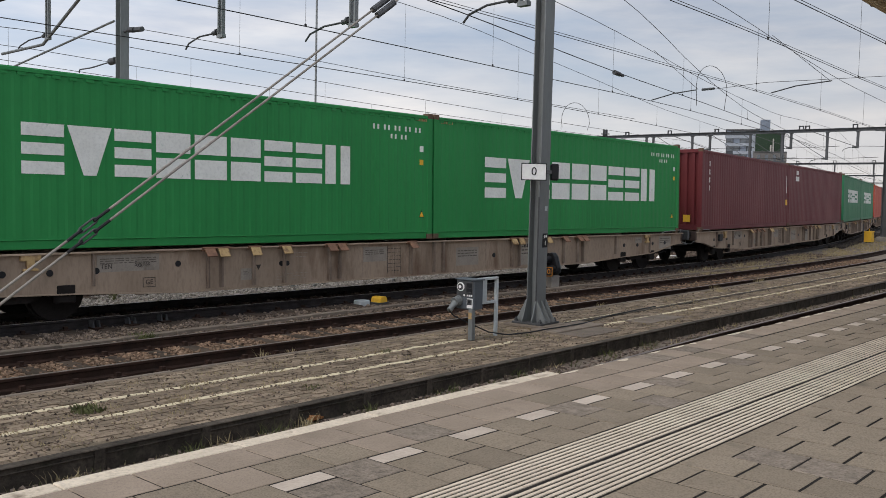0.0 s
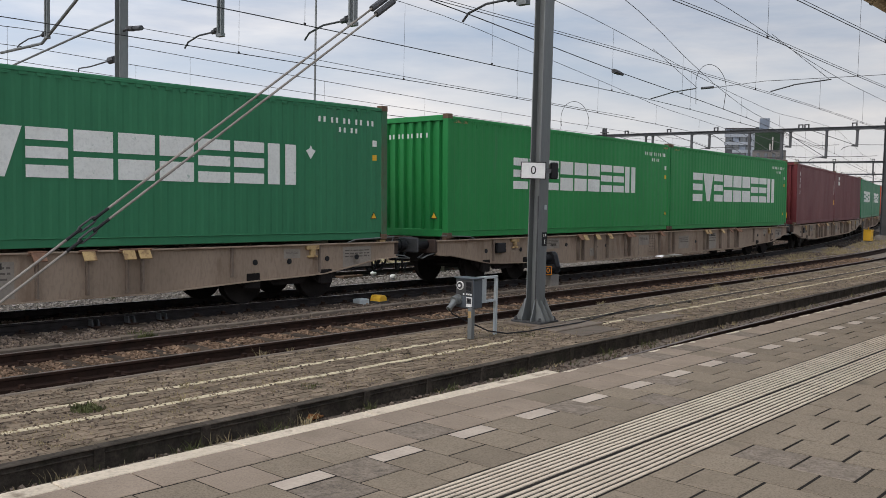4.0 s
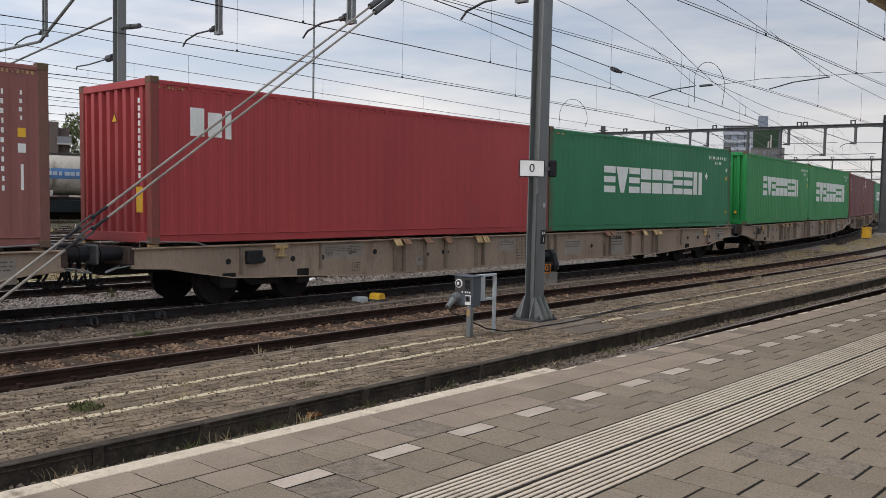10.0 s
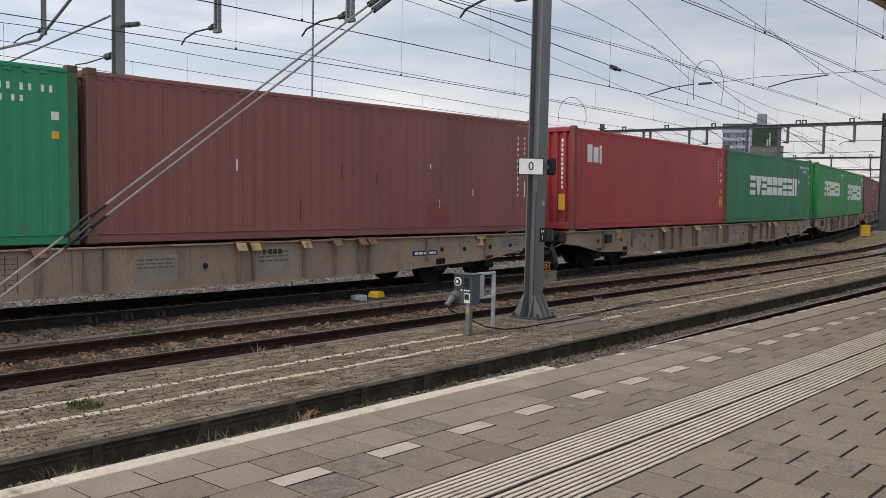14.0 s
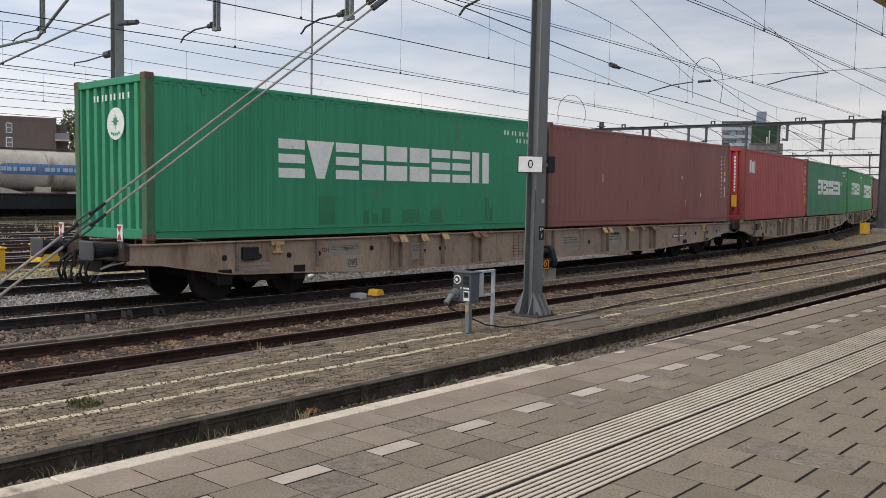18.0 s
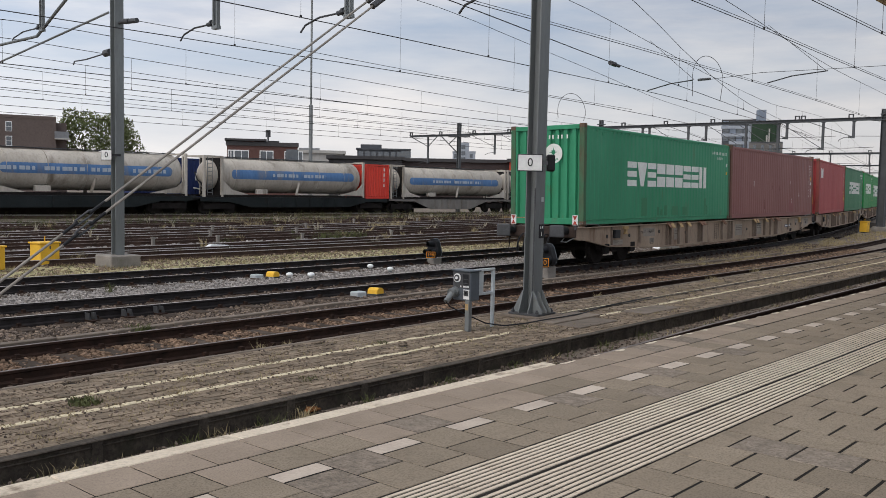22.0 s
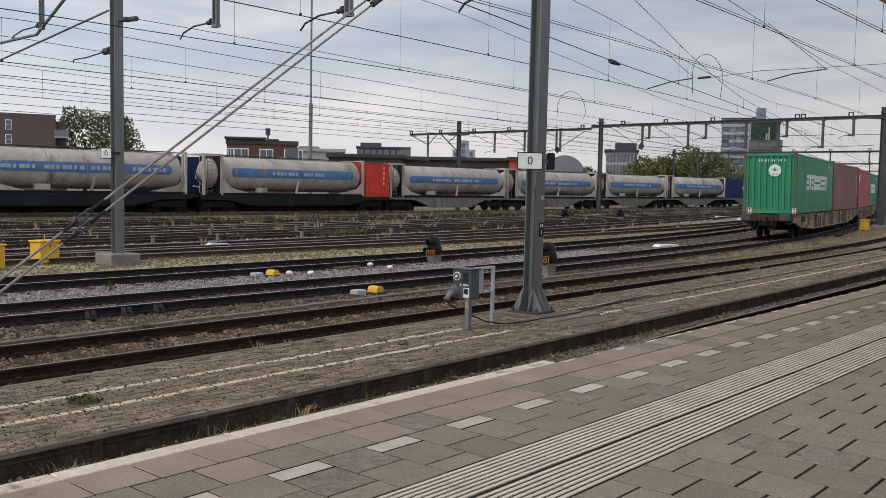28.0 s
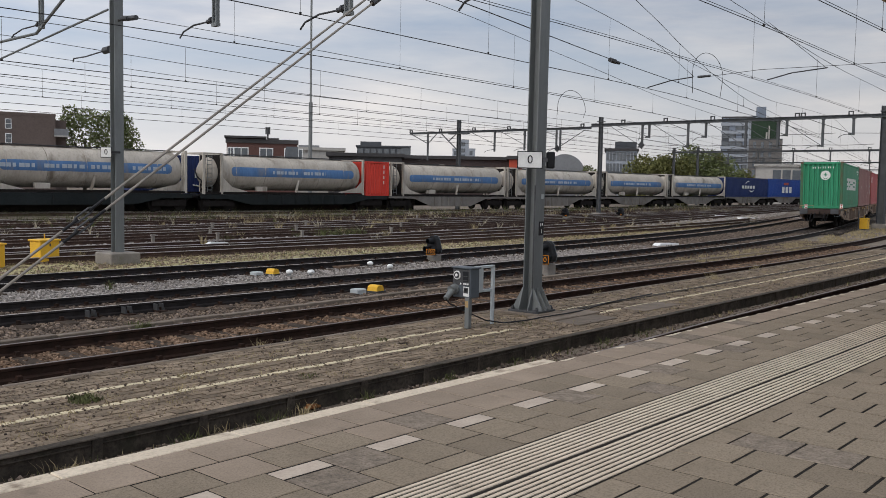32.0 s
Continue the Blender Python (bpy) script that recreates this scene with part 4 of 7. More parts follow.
def codes(c, x):
    decal("marking", c, [(x - 1.54 + i * 0.13 + 0.07 * (i // 2), 2.43, x - 1.49 + i * 0.13 + 0.07 * (i // 2), 2.54) for i in range(10)] + [(x - 1.0 + i * 0.13 + 0.06 * (i // 2), 2.25, x - 0.95 + i * 0.13 + 0.06 * (i // 2), 2.35) for i in range(4)], M_LETTER)
    decal("marking", c, [(x - 0.06, 2.0, x + 0.06, 2.13)], M_LETTER)
    decal("marking", c, [(x - 0.06, 1.70, x + 0.06, 1.82)], M_YELLOW)


def text_on(c, text, x, z, size, material, y=-WIDTH / 2 + 0.007):
    me = lettering(text, size)
    me.materials.append(material)
    return part("lettering", me, None, c, m=pose(x, y, z))


WAGONS, CARGO = [], []
TONES = ("grimy and weathered, last of the train", "with yellow lock pins, grimy", "dirty, with grey marking panels", "weathered and grimy", "weathered and dark with dirt", "weathered and dusty", "weathered and grimy")
for n, tone in enumerate(TONES):
    WAGONS.append(wagon(n, tone))


def load(n, u, label, colour, post, casting):
    c = container(label, colour, post, casting)
    CARGO.append((c, n, u + (0.10 if (n, u) == (0, US) else 0.0)))
    return c


US = 6.117
# last wagon: a faded green container with a white disc on its end, then a brown one
c = load(0, -US, "faded green corrugated container with rusty corner posts", M_GREEN_OLD, M_POST_OLD, M_RUST)
brand(c, -3.20, 1.16, 3.62, 1.92)
codes(c, 5.72)
for x0, x1, z1 in ((-2.15, -1.72, 0.80), (-0.9, -0.72, 0.5), (-0.62, -0.44, 0.42), (-0.3, -0.05, 0.55), (0.35, 0.9, 0.52), (1.3, 1.7, 0.50), (3.4, 3.55, 0.8), (3.62, 3.72, 0.55)):
    decal("repaint_patch", c, [(x0, 0.22, x1, z1)], M_GREEN_DEEP)
_d = bmesh.new()
rod(_d, (-HALF_L + 0.018, -0.22, 2.06), (-HALF_L + 0.030, -0.22, 2.06), 0.285, n=28)
disc = part("end_disc", _d, M_LETTER, c, "round white emblem")
_d = bmesh.new()
for k in range(8):
    a, r = math.pi * k / 4, 0.15 if k % 2 == 0 else 0.10
    tip = (-0.22 + r * math.cos(a), 2.10 + r * math.sin(a))
    b0, b1 = a + 0.5, a - 0.5
    _d.faces.new([_d.verts.new((-HALF_L + 0.012, y, z)) for y, z in (tip, (-0.22 + 0.045 * math.cos(b0), 2.10 + 0.045 * math.sin(b0)), (-0.22, 2.10), (-0.22 + 0.045 * math.cos(b1), 2.10 + 0.045 * math.sin(b1)))])
for k in range(5):
    box(_d, -HALF_L + 0.010, -0.36 + 0.06 * k, 1.87 - 0.02 * (1 if 0 < k < 4 else 0), -HALF_L + 0.014, -0.325 + 0.06 * k, 1.92 - 0.02 * (1 if 0 < k < 4 else 0))
part("emblem", _d, M_GREEN_OLD, disc)
end_decal("marking", c, [(0.52 - i * 0.115 - 0.06 * (i // 2), 2.48, 0.475 - i * 0.115 - 0.06 * (i // 2), 2.59) for i in range(9)], M_LETTER)
c = load(0, US, "brown corrugated container, scuffed and dull", M_BROWN, M_POST_BROWN, M_RUST)
number_column(c, 5.39, 0.85, 2.47, 11)
number_column(c, 5.67, 1.95, 2.47, 4)
decal("marking", c, [(5.61, 1.72, 5.73, 1.86)], M_YELLOW)
decal("marking", c, [(5.61, 1.48, 5.73, 1.62), (5.65, 0.9, 5.69, 1.3)], M_LETTER)
hazard(c, 5.3, 5.9)
for x, z, l in ((-0.6, 1.2, 0.3), (0.4, 1.1, 0.25), (-3.2, 1.3, 0.22), (2.1, 1.5, 0.12), (2.4, 0.6, 0.2), (3.6, 0.9, 0.15), (-1.7, 0.35, 0.4)):
    decal("scratch", c, [(x, z, x + 0.03, z + l)], M_LETTER if l < 0.24 else M_MAROON)
decal("repaint_patch", c, [(2.0, 0.2, 2.7, 0.75)], M_PATCH)

# a red container and a deep green one
c = load(1, -US, "red corrugated container with a yellow height sign", M_RED, M_POST_RED, M_RUST)
decal("logo_block", c, [(-5.29, 1.92, -5.00, 2.42), (-4.92, 1.92, -4.62, 2.36), (-4.54, 1.90, -4.41, 2.42)], M_LETTER)
number_column(c, 5.31, 1.30, 2.52, 10, 0.07)
number_column(c, 5.31, 1.14, 1.27, 1, 0.10)
for i, ch in enumerate("45G1"):
    text_on(c, ch, 5.60, 2.46 - i * 0.125, 0.125, M_LETTER)
decal("marking", c, [(5.53, 1.78, 5.65, 1.92)], M_YELLOW)
decal("marking", c, [(5.52, 1.58, 5.65, 1.67), (5.54, 1.52, 5.63, 1.55)], M_LETTER)
triangle(c, 5.60, 1.15, 0.12)
decal("caution_sign", c, [(5.45, 0.64, 5.75, 1.01)], M_YELLOW, label="yellow height warning sign")
text_on(c, "CAUTION", 5.60, 0.93, 0.075, M_BLACK)
text_on(c, "9'6\"", 5.60, 0.82, 0.085, M_BLACK)
text_on(c, "HIGH", 5.60, 0.71, 0.085, M_BLACK)
hazard(c, 5.55, 5.92)
hazard(c, -5.92, -5.4)
end_decal("caution_sign", c, [(-0.72, 0.55, -0.92, 1.0)], M_YELLOW, "yellow height warning sign")
end_decal("marking", c, [(-0.80, 2.45 - i * 0.13, -0.86, 2.54 - i * 0.13) for i in range(11)], M_LETTER)
end_triangle(c, -0.03, 2.22, 0.10)
end_decal("height_stripe", c, [(0.9 - i * 0.08, 2.78, 0.86 - i * 0.08, 2.84) for i in range(5)] + [(-0.5 - i * 0.08, 2.78, -0.54 - i * 0.08, 2.84) for i in range(5)], M_LID)
c = load(1, US, "deep green corrugated container with white lettering blocks", M_GREEN_DEEP, M_POST_OLD, M_RUST)
brand(c, -3.17, 1.13, 3.70, 1.92)
part("emblem", prism([(3.86, 1.83), (3.98, 1.66), (4.10, 1.83), (4.02, 1.86), (3.98, 1.93), (3.94, 1.86)], -WIDTH / 2 + 0.010, -WIDTH / 2 + 0.015), M_LETTER, c)
codes(c, 5.72)
triangle(c, 5.7, 0.45)
hazard(c, -5.9, -5.35)

# two bright green containers
c = load(2, -US, "bright green corrugated container with white lettering blocks", M_GREEN_BRIGHT, M_GREEN_BRIGHT, M_RUST)
brand(c, -3.35, 1.20, 3.60, 2.00)
codes(c, 5.72)
triangle(c, 5.73, 0.50)
hazard(c, -5.85, -5.3)
hazard(c, 5.55, 5.9)
end_decal("marking", c, [(0.62 - i * 0.115 - 0.06 * (i // 2), 2.36, 0.575 - i * 0.115 - 0.06 * (i // 2), 2.47) for i in range(9)], M_LETTER)
end_triangle(c, -0.80, 0.50, 0.10)
c = load(2, US, "bright green corrugated container with large white lettering blocks", M_GREEN_BRIGHT, M_GREEN_BRIGHT, M_RUST)
brand(c, -4.20, 0.99, 4.53, 2.0)
codes(c, 5.72)
triangle(c, 5.6, 0.45)
hazard(c, -5.85, -5.4)
# two maroon containers
c = load(3, -US, "maroon corrugated container with a column of white marks", M_MAROON, M_MAROON, M_RUST)
number_column(c, -5.22, 1.35, 2.5, 4, 0.22)
decal("marking", c, [(5.6, 0.95, 5.9, 1.2)], M_YELLOW)
decal("marking", c, [(5.7, 1.5, 5.78, 2.3)], M_LETTER)
end_decal("marking", c, [(-0.2, 2.5 - i * 0.14, -0.27, 2.6 - i * 0.14) for i in range(11)], M_LETTER)
end_decal("caution_sign", c, [(-0.55, 0.3, -0.8, 0.55)], M_YELLOW, "yellow height warning sign")
c = load(3, US, "maroon corrugated container with a small white emblem", M_MAROON, M_MAROON, M_RUST)
decal("logo_block", c, [(-4.75, 2.10, -4.1, 2.32), (-4.65, 2.40, -4.2, 2.60)], M_LETTER)
# green, orange-red and brown ones further ahead
for u in (-US, US):
    c = load(4, u, "green corrugated container with white lettering blocks", M_GREEN_DEEP, M_GREEN_DEEP, M_RUST)
    brand(c, -3.35, 1.20, 3.60, 2.00)
c = load(5, -US, "orange-red corrugated steel container, dusty", M_ORANGE, M_ORANGE, M_RUST)
number_column(c, -5.2, 1.35, 2.5, 4, 0.2)
c = load(5, US, "maroon corrugated container, dull and worn", M_MAROON, M_MAROON, M_RUST)
c = load(6, -US, "brown corrugated container, dull and worn", M_BROWN, M_BROWN, M_RUST)
c = load(6, US, "green corrugated container with white lettering blocks", M_GREEN_DEEP, M_GREEN_DEEP, M_RUST)
brand(c, -3.35, 1.20, 3.60, 2.00)

# red and white tail plates on the last wagon
TAIL = WAGONS[0]
for y in (-1.22, 0.79):
    p = part("tail_plate", boxes((-12.72, y - 0.085, 1.20, -12.70, y + 0.085, 1.48), bevel=0.005), M_SIGN, TAIL, "red and white reflecting tail plate")
    for z0, z1, zt in ((1.22, 1.335, 1.335), (1.46, 1.345, 1.345)):
        bm = bmesh.new()
        for x in (-12.728, -12.722):
            bm.faces.new([bm.verts.new(v) for v in ((x, y - 0.07, z0), (x, y + 0.07, z0), (x, y, zt))])
        part("red_triangle", bm, M_RED_PLATE, p)
    part("tail_plate_bracket", boxes((-12.70, y - 0.03, 1.08, -12.66, y + 0.03, 1.30)), M_STEEL_DARK, TAIL)
part("tail_rail", tube([(-12.66, 1.15, 1.22), (-12.66, 1.15, 1.40), (-12.66, 0.35, 1.40), (-12.66, 0.35, 1.22)], 0.016, 6), M_LID, TAIL)

# ---------------------------------------------------------------- things near the platforms
def mast_base(parent, z, half):
    part("base_plate", boxes((-half, -half, z, half, half, z + 0.035), bevel=0.006), M_STEEL_DARK, parent)
    for sx in (-1, 1):
        for sy in (-1, 1):
            part("anchor_bolt", rods(((sx * (half - 0.06), sy * (half - 0.06), z + 0.03), (sx * (half - 0.06), sy * (half - 0.06), z + 0.10), 0.022), ((sx * (half - 0.06), sy * (half - 0.06), z + 0.04), (sx * (half - 0.06), sy * (half - 0.06), z + 0.07), 0.038), n=6), M_STEEL_DARK, parent)


def h_column(parent, wx, wy, z0, z1):
    """A rolled steel H column: flanges face +-y, the web lies between them."""
    web = part("column_web", boxes((-0.008, -wy + 0.018, z0, 0.008, wy - 0.018, z1)), M_STEEL, parent)
    for sy in (-1, 1):
        part("column_flange", boxes((-wx, sy * wy - 0.009 * (1 + sy), z0, wx, sy * wy + 0.009 * (1 - sy), z1), bevel=0.003), M_STEEL, parent)
    return web


mast = thing("catenary_mast", "tall grey steel overhead-line mast on a bolted foot", "mast", pose(12.75, 9.08, 0.02, 0, 0.4, 4))
h_column(mast, 0.150, 0.103, 0.05, 8.4)
mast_base(mast, 0.02, 0.30)
for x in (-0.144, 0.0, 0.144):
    for sy in (-1, 1):
        part("gusset", prism([(0.0, 0.05), (0.19, 0.05), (0.19, 0.10), (0.16, 0.14), (0.012, 0.43), (0.0, 0.43)], -0.007, 0.007), M_STEEL, mast, m=pose(x, sy * 0.103, 0, 0, 0, 90 * sy))
for y in (-0.094, 0.094):
    for sx in (-1, 1):
        part("gusset", prism([(0.0, 0.05), (0.14, 0.05), (0.14, 0.10), (0.11, 0.14), (0.012, 0.43), (0.0, 0.43)], -0.007, 0.007), M_STEEL, mast, m=pose(sx * 0.150, y, 0, 0, 0, 0 if sx > 0 else 180))
part("small_plate", boxes((0.03, -0.110, 1.97, 0.10, -0.103, 2.05)), M_GREY_LIGHT, mast)
part("small_plate", boxes((-0.02, -0.112, 1.34, 0.13, -0.103, 1.58)), M_BLACK, mast)
part("plate_mark", boxes((0.01, -0.115, 1.50, 0.03, -0.112, 1.55), (0.06, -0.115, 1.51, 0.10, -0.112, 1.55), (0.05, -0.115, 1.38, 0.065, -0.112, 1.45)), M_SIGN, mast)
part("earth_strap", tube([(-0.155, -0.09, 0.05), (-0.155, -0.09, 2.2)], 0.012, 5), M_STEEL_DARK, mast)
part("base_curb", boxes((-0.40, -0.40, -0.03, 0.40, 0.40, 0.021), bevel=0.01), M_TROUGH, mast)
pad = thing("mast_pad", "low dark concrete pads beside a mast foot", "concrete pad", pose(12.95, 8.52, 0.0, 0, 0, 2))
part("pad", boxes((-0.78, -0.26, -0.03, -0.02, 0.26, 0.030), bevel=0.012), M_TROUGH, pad)
part("pad", boxes((0.0, -0.26, -0.03, 0.76, 0.26, 0.024), bevel=0.012), M_TROUGH, pad)

sgn = thing("number_sign", "white number plate with black rim on a mast", "sign", pose(12.377, 8.93, 2.646, 0, 0, -47))
part("rim", boxes((-0.215, -0.006, -0.145, 0.215, 0.006, 0.145), bevel=0.004), M_BLACK, sgn)
part("face", boxes((-0.200, -0.011, -0.130, 0.200, -0.0065, 0.130), bevel=0.002), M_SIGN, sgn)
_t = lettering("0", 0.20)
_t.materials.append(M_BLACK)
part("numeral", _t, None, sgn, m=pose(0, -0.013, 0.0))
part("bracket", boxes((0.05, 0.006, -0.03, 0.30, 0.03, 0.03)), M_STEEL_DARK, sgn)
lampbox = thing("signal_box", "small black box fixed beside a mast", "signal box", pose(13.077, 9.0, 2.663, 0, 0, -47))
part("housing", boxes((-0.068, -0.09, -0.145, 0.068, 0.09, 0.145), bevel=0.02), M_BLACK, lampbox)
part("clamp", boxes((-0.26, -0.02, -0.02, -0.06, 0.02, 0.02)), M_BLACK, lampbox)

# the stay from the mast's head to its anchor
stay = thing("mast_stay", "pair of taut grey stay rods with black turnbuckles", "stay rod")
A, B = Vector((2.15, 9.02, 0.0)), Vector((12.80, 9.02, 7.62))
d = (B - A).normalized()
side = Vector((-d.z, 0, d.x)) * 0.043
for k in (-1, 1):
    o = side * k + Vector((0, 0.02 * k, 0))
    part("stay_rod", tube([A + o, A + d * 2.79 + o], 0.015, 8), M_STAY, stay)
    part("stay_rod", tube([A + d * 3.23 + o, B + o], 0.015, 8), M_STAY, stay)
    v = side.normalized() * 0.027
    a_, b_ = A + d * (2.87 + 0.04 * k) + o, A + d * (3.15 + 0.04 * k) + o
    tb = part("turnbuckle", tube([a_ - d * 0.14, a_ + d * 0.06], 0.018, 8), M_BLACK, stay)
    part("turnbuckle_end", tube([b_ - d * 0.06, b_ + d * 0.15], 0.018, 8), M_BLACK, tb)
    for q in (-1, 1):
        part("turnbuckle_bar", tube([a_, a_ + d * 0.05 + v * q, b_ - d * 0.05 + v * q, b_], 0.011, 6), M_STEEL_DARK, tb)
    part("stay_clamp", tube([A + d * 8.05 + o, A + d * 8.45 + o], 0.045, 8), M_STEEL_DARK, stay)
part("anchor", boxes((1.95, 8.85, -0.02, 2.40, 9.20, 0.14), bevel=0.02), M_CONCRETE, stay)

# the edge of the canopy over the near platform, further along it
canopy = thing("platform_canopy", "cream steel platform canopy with yellow edge and columns", "canopy")
part("roof", boxes((8.5, -5.0, 4.36, 70.0, 2.90, 4.50)), M_ROOF, canopy)
part("soffit", boxes((8.5, -5.0, 4.33, 70.0, 2.90, 4.357)), M_BUILD_PALE, canopy)
part("fascia", boxes((8.5, 2.904, 4.255, 70.0, 2.98, 4.52), bevel=0.01), M_CREAM, canopy)
part("gutter", boxes((8.5, 2.984, 4.33, 70.0, 3.06, 4.42), bevel=0.015), M_YELLOW, canopy)
for k in range(10):
    x = 10.2 + 6.0 * k
    part("gutter_bracket", boxes((x - 0.03, 2.98, 4.30, x + 0.03, 3.05, 4.36)), M_STEEL_DARK, canopy)
for k in range(6):
    x = 14.0 + 10.0 * k
    part("column", boxes((x - 0.12, -1.62, PZ - 0.005, x + 0.12, -1.38, 4.34), bevel=0.01), M_CREAM, canopy)

# the socket cabinet on its stand
cab = thing("socket_cabinet", "grey electric cabinet with round socket on posts", "cabinet", pose(10.61, 8.75, 0.0))
part("post", boxes((-0.04, -0.04, 0.0, 0.04, 0.04, 0.48), bevel=0.006), M_STEEL, cab)
part("post_plate", boxes((-0.046, -0.03, 0.33, -0.040, 0.03, 0.43)), M_LID, cab)
part("post", boxes((0.63, 0.02, 0.0, 0.68, 0.07, 0.93), bevel=0.004), M_GREY_LIGHT, cab)
case = part("case", boxes((-0.03, -0.06, 0.47, 0.19, 0.30, 0.92), bevel=0.012), M_GREY_BOX, cab)
part("roof", boxes((-0.05, -0.08, 0.92, 0.21, 0.32, 0.94), bevel=0.005), M_GREY_BOX, case)
part("front_plate", boxes((-0.034, -0.045, 0.66, -0.0305, 0.285, 0.905)), M_STEEL_DARK, case)
_k = bmesh.new()
rod(_k, (-0.05, 0.20, 0.815), (-0.028, 0.20, 0.815), 0.068, n=22)
part("dial", _k, M_SIGN, case)
_k = bmesh.new()
rod(_k, (-0.058, 0.20, 0.815), (-0.049, 0.20, 0.815), 0.052, n=20)
part("dial_face", _k, M_STEEL_DARK, case)
_k = bmesh.new()
rod(_k, (-0.066, 0.20, 0.815), (-0.057, 0.20, 0.815), 0.024, n=16)
part("dial_hub", _k, M_SIGN, case)
part("display", boxes((-0.040, -0.02, 0.72, -0.029, 0.09, 0.88), bevel=0.003), M_BLACK, case)
part("display_frame", boxes((-0.044, -0.01, 0.735, -0.040, 0.08, 0.745), (-0.044, -0.01, 0.80, -0.040, 0.08, 0.808)), M_STEEL_DARK, case)
for y in (-0.015, 0.025, 0.065, 0.13):
    part("lamp_lens", boxes((-0.042, y - 0.012, 0.675, -0.030, y + 0.012, 0.70)), M_SIGN, case)
part("switch_plate", boxes((-0.040, -0.035, 0.495, -0.029, 0.075, 0.645), bevel=0.002), M_SIGN, case)
part("switch_plate_inset", boxes((-0.0435, -0.025, 0.545, -0.0405, 0.065, 0.632)), M_STEEL_DARK, case)
part("switch", boxes((-0.062, 0.005, 0.575, -0.042, 0.035, 0.615), bevel=0.004), M_BLACK, case)
_k = bmesh.new()
rod(_k, (-0.03, 0.235, 0.60), (-0.07, 0.235, 0.595), 0.078, n=20)
rod(_k, (-0.07, 0.235, 0.60), (-0.15, 0.235, 0.58), 0.066, 0.070, n=20)
rod(_k, (-0.12, 0.235, 0.575), (-0.23, 0.235, 0.485), 0.052, 0.040, n=16)
rod(_k, (-0.235, 0.235, 0.48), (-0.26, 0.235, 0.46), 0.046, 0.044, n=16)
part("socket", _k, M_STEEL, case)
part("back_sheet", boxes((0.192, 0.03, 0.53, 0.40, 0.05, 0.905), bevel=0.004), M_GREY_LIGHT, cab)
part("frame_bar", boxes((0.192, 0.02, 0.905, 0.68, 0.07, 0.945), bevel=0.004), M_GREY_LIGHT, cab)
part("frame_bar", boxes((0.40, 0.025, 0.53, 0.63, 0.065, 0.57), bevel=0.004), M_GREY_LIGHT, cab)
part("cable", tube([(-0.26, 0.235, 0.46), (-0.20, 0.20, 0.38), (0.0, 0.09, 0.27), (0.35, -0.06, 0.10), (0.7, -0.16, 0.035), (1.2, -0.22, 0.028), (1.55, -0.30, 0.055), (2.1, -0.32, 0.055), (2.9, -0.20, 0.03), (4.2, 0.10, 0.02), (6.4, 0.30, 0.01)], 0.012, 6), M_BLACK, cab)


YARD_SIGNALS = ((53.90, 35.69), (60.41, 35.00))


def dwarf(x, y, number, tall):
    """A low shunting signal on a concrete foot: a rounded triangular head looks along the line, with three hooded lamps and a number plate."""
    s = thing("shunting_signal", "low black shunting signal with amber number plate on concrete", "railway signal", pose(x, y, -0.2, 0, 0, -6), group="shunting signals")
    part("foot", boxes((-0.17, -0.17, 0.0, 0.17, 0.17, tall), bevel=0.015), M_CONCRETE, s)
    part("neck", boxes((-0.05, -0.06, tall, 0.05, 0.06, tall + 0.10), bevel=0.01), M_BLACK, s)
    z0 = tall + 0.06
    out = [(-0.20, z0), (0.20, z0), (0.26, z0 + 0.05), (0.27, z0 + 0.16), (0.16, z0 + 0.46), (0.08, z0 + 0.54), (-0.08, z0 + 0.54), (-0.16, z0 + 0.46), (-0.27, z0 + 0.16), (-0.26, z0 + 0.05)]
    head = part("head", prism(out, -0.07, 0.07), M_BLACK, s, m=pose(0, 0, 0, 0, 0, -90))
    rim = [(0.075, -u, v) for u, v in out]
    part("rim", tube(rim + rim[:1], 0.014, 5), M_GREY_BOX, head, m=pose(0, 0, 0, 0, 0, 90))
    for yy, zz in ((-0.13, z0 + 0.13), (0.13, z0 + 0.13), (0.0, z0 + 0.38)):
        hb = bmesh.new()
        bmesh.ops.create_cone(hb, cap_ends=False, segments=16, radius1=0.085, radius2=0.095, depth=0.22, matrix=pose(-0.17, yy, zz, 0, 90, 0))
        hood = part("lens_hood", hb, M_BLACK, s)
        part("lens", rods(((-0.09, yy, zz), (-0.075, yy, zz), 0.075), n=14), M_GLASS, hood)
    if number:
        pl = part("number_plate", boxes((-0.145, -0.165, -0.10, 0.145, -0.150, 0.10) if len(number) > 1 else (-0.11, -0.165, -0.13, 0.11, -0.150, 0.13), bevel=0.004), M_BLACK, s, m=pose(-0.20, -0.06, tall + 0.12, 0, 0, -42))
        me = lettering(number, 0.13 if len(number) > 1 else 0.20)
        me.materials.append(M_ORANGE_GLOW)
        part("numeral", me, None, pl, m=pose(0, -0.169, 0))
        w_, h_ = (0.14, 0.095) if len(number) > 1 else (0.10, 0.12)
        part("plate_border", boxes((-w_, -0.169, h_ - 0.016, w_, -0.1655, h_), (-w_, -0.169, -h_, w_, -0.1655, -h_ + 0.016), (-w_, -0.169, -h_ + 0.016, -w_ + 0.016, -0.1655, h_ - 0.016), (w_ - 0.016, -0.169, -h_ + 0.016, w_, -0.1655, h_ - 0.016)), M_ORANGE_GLOW, pl)
    return s


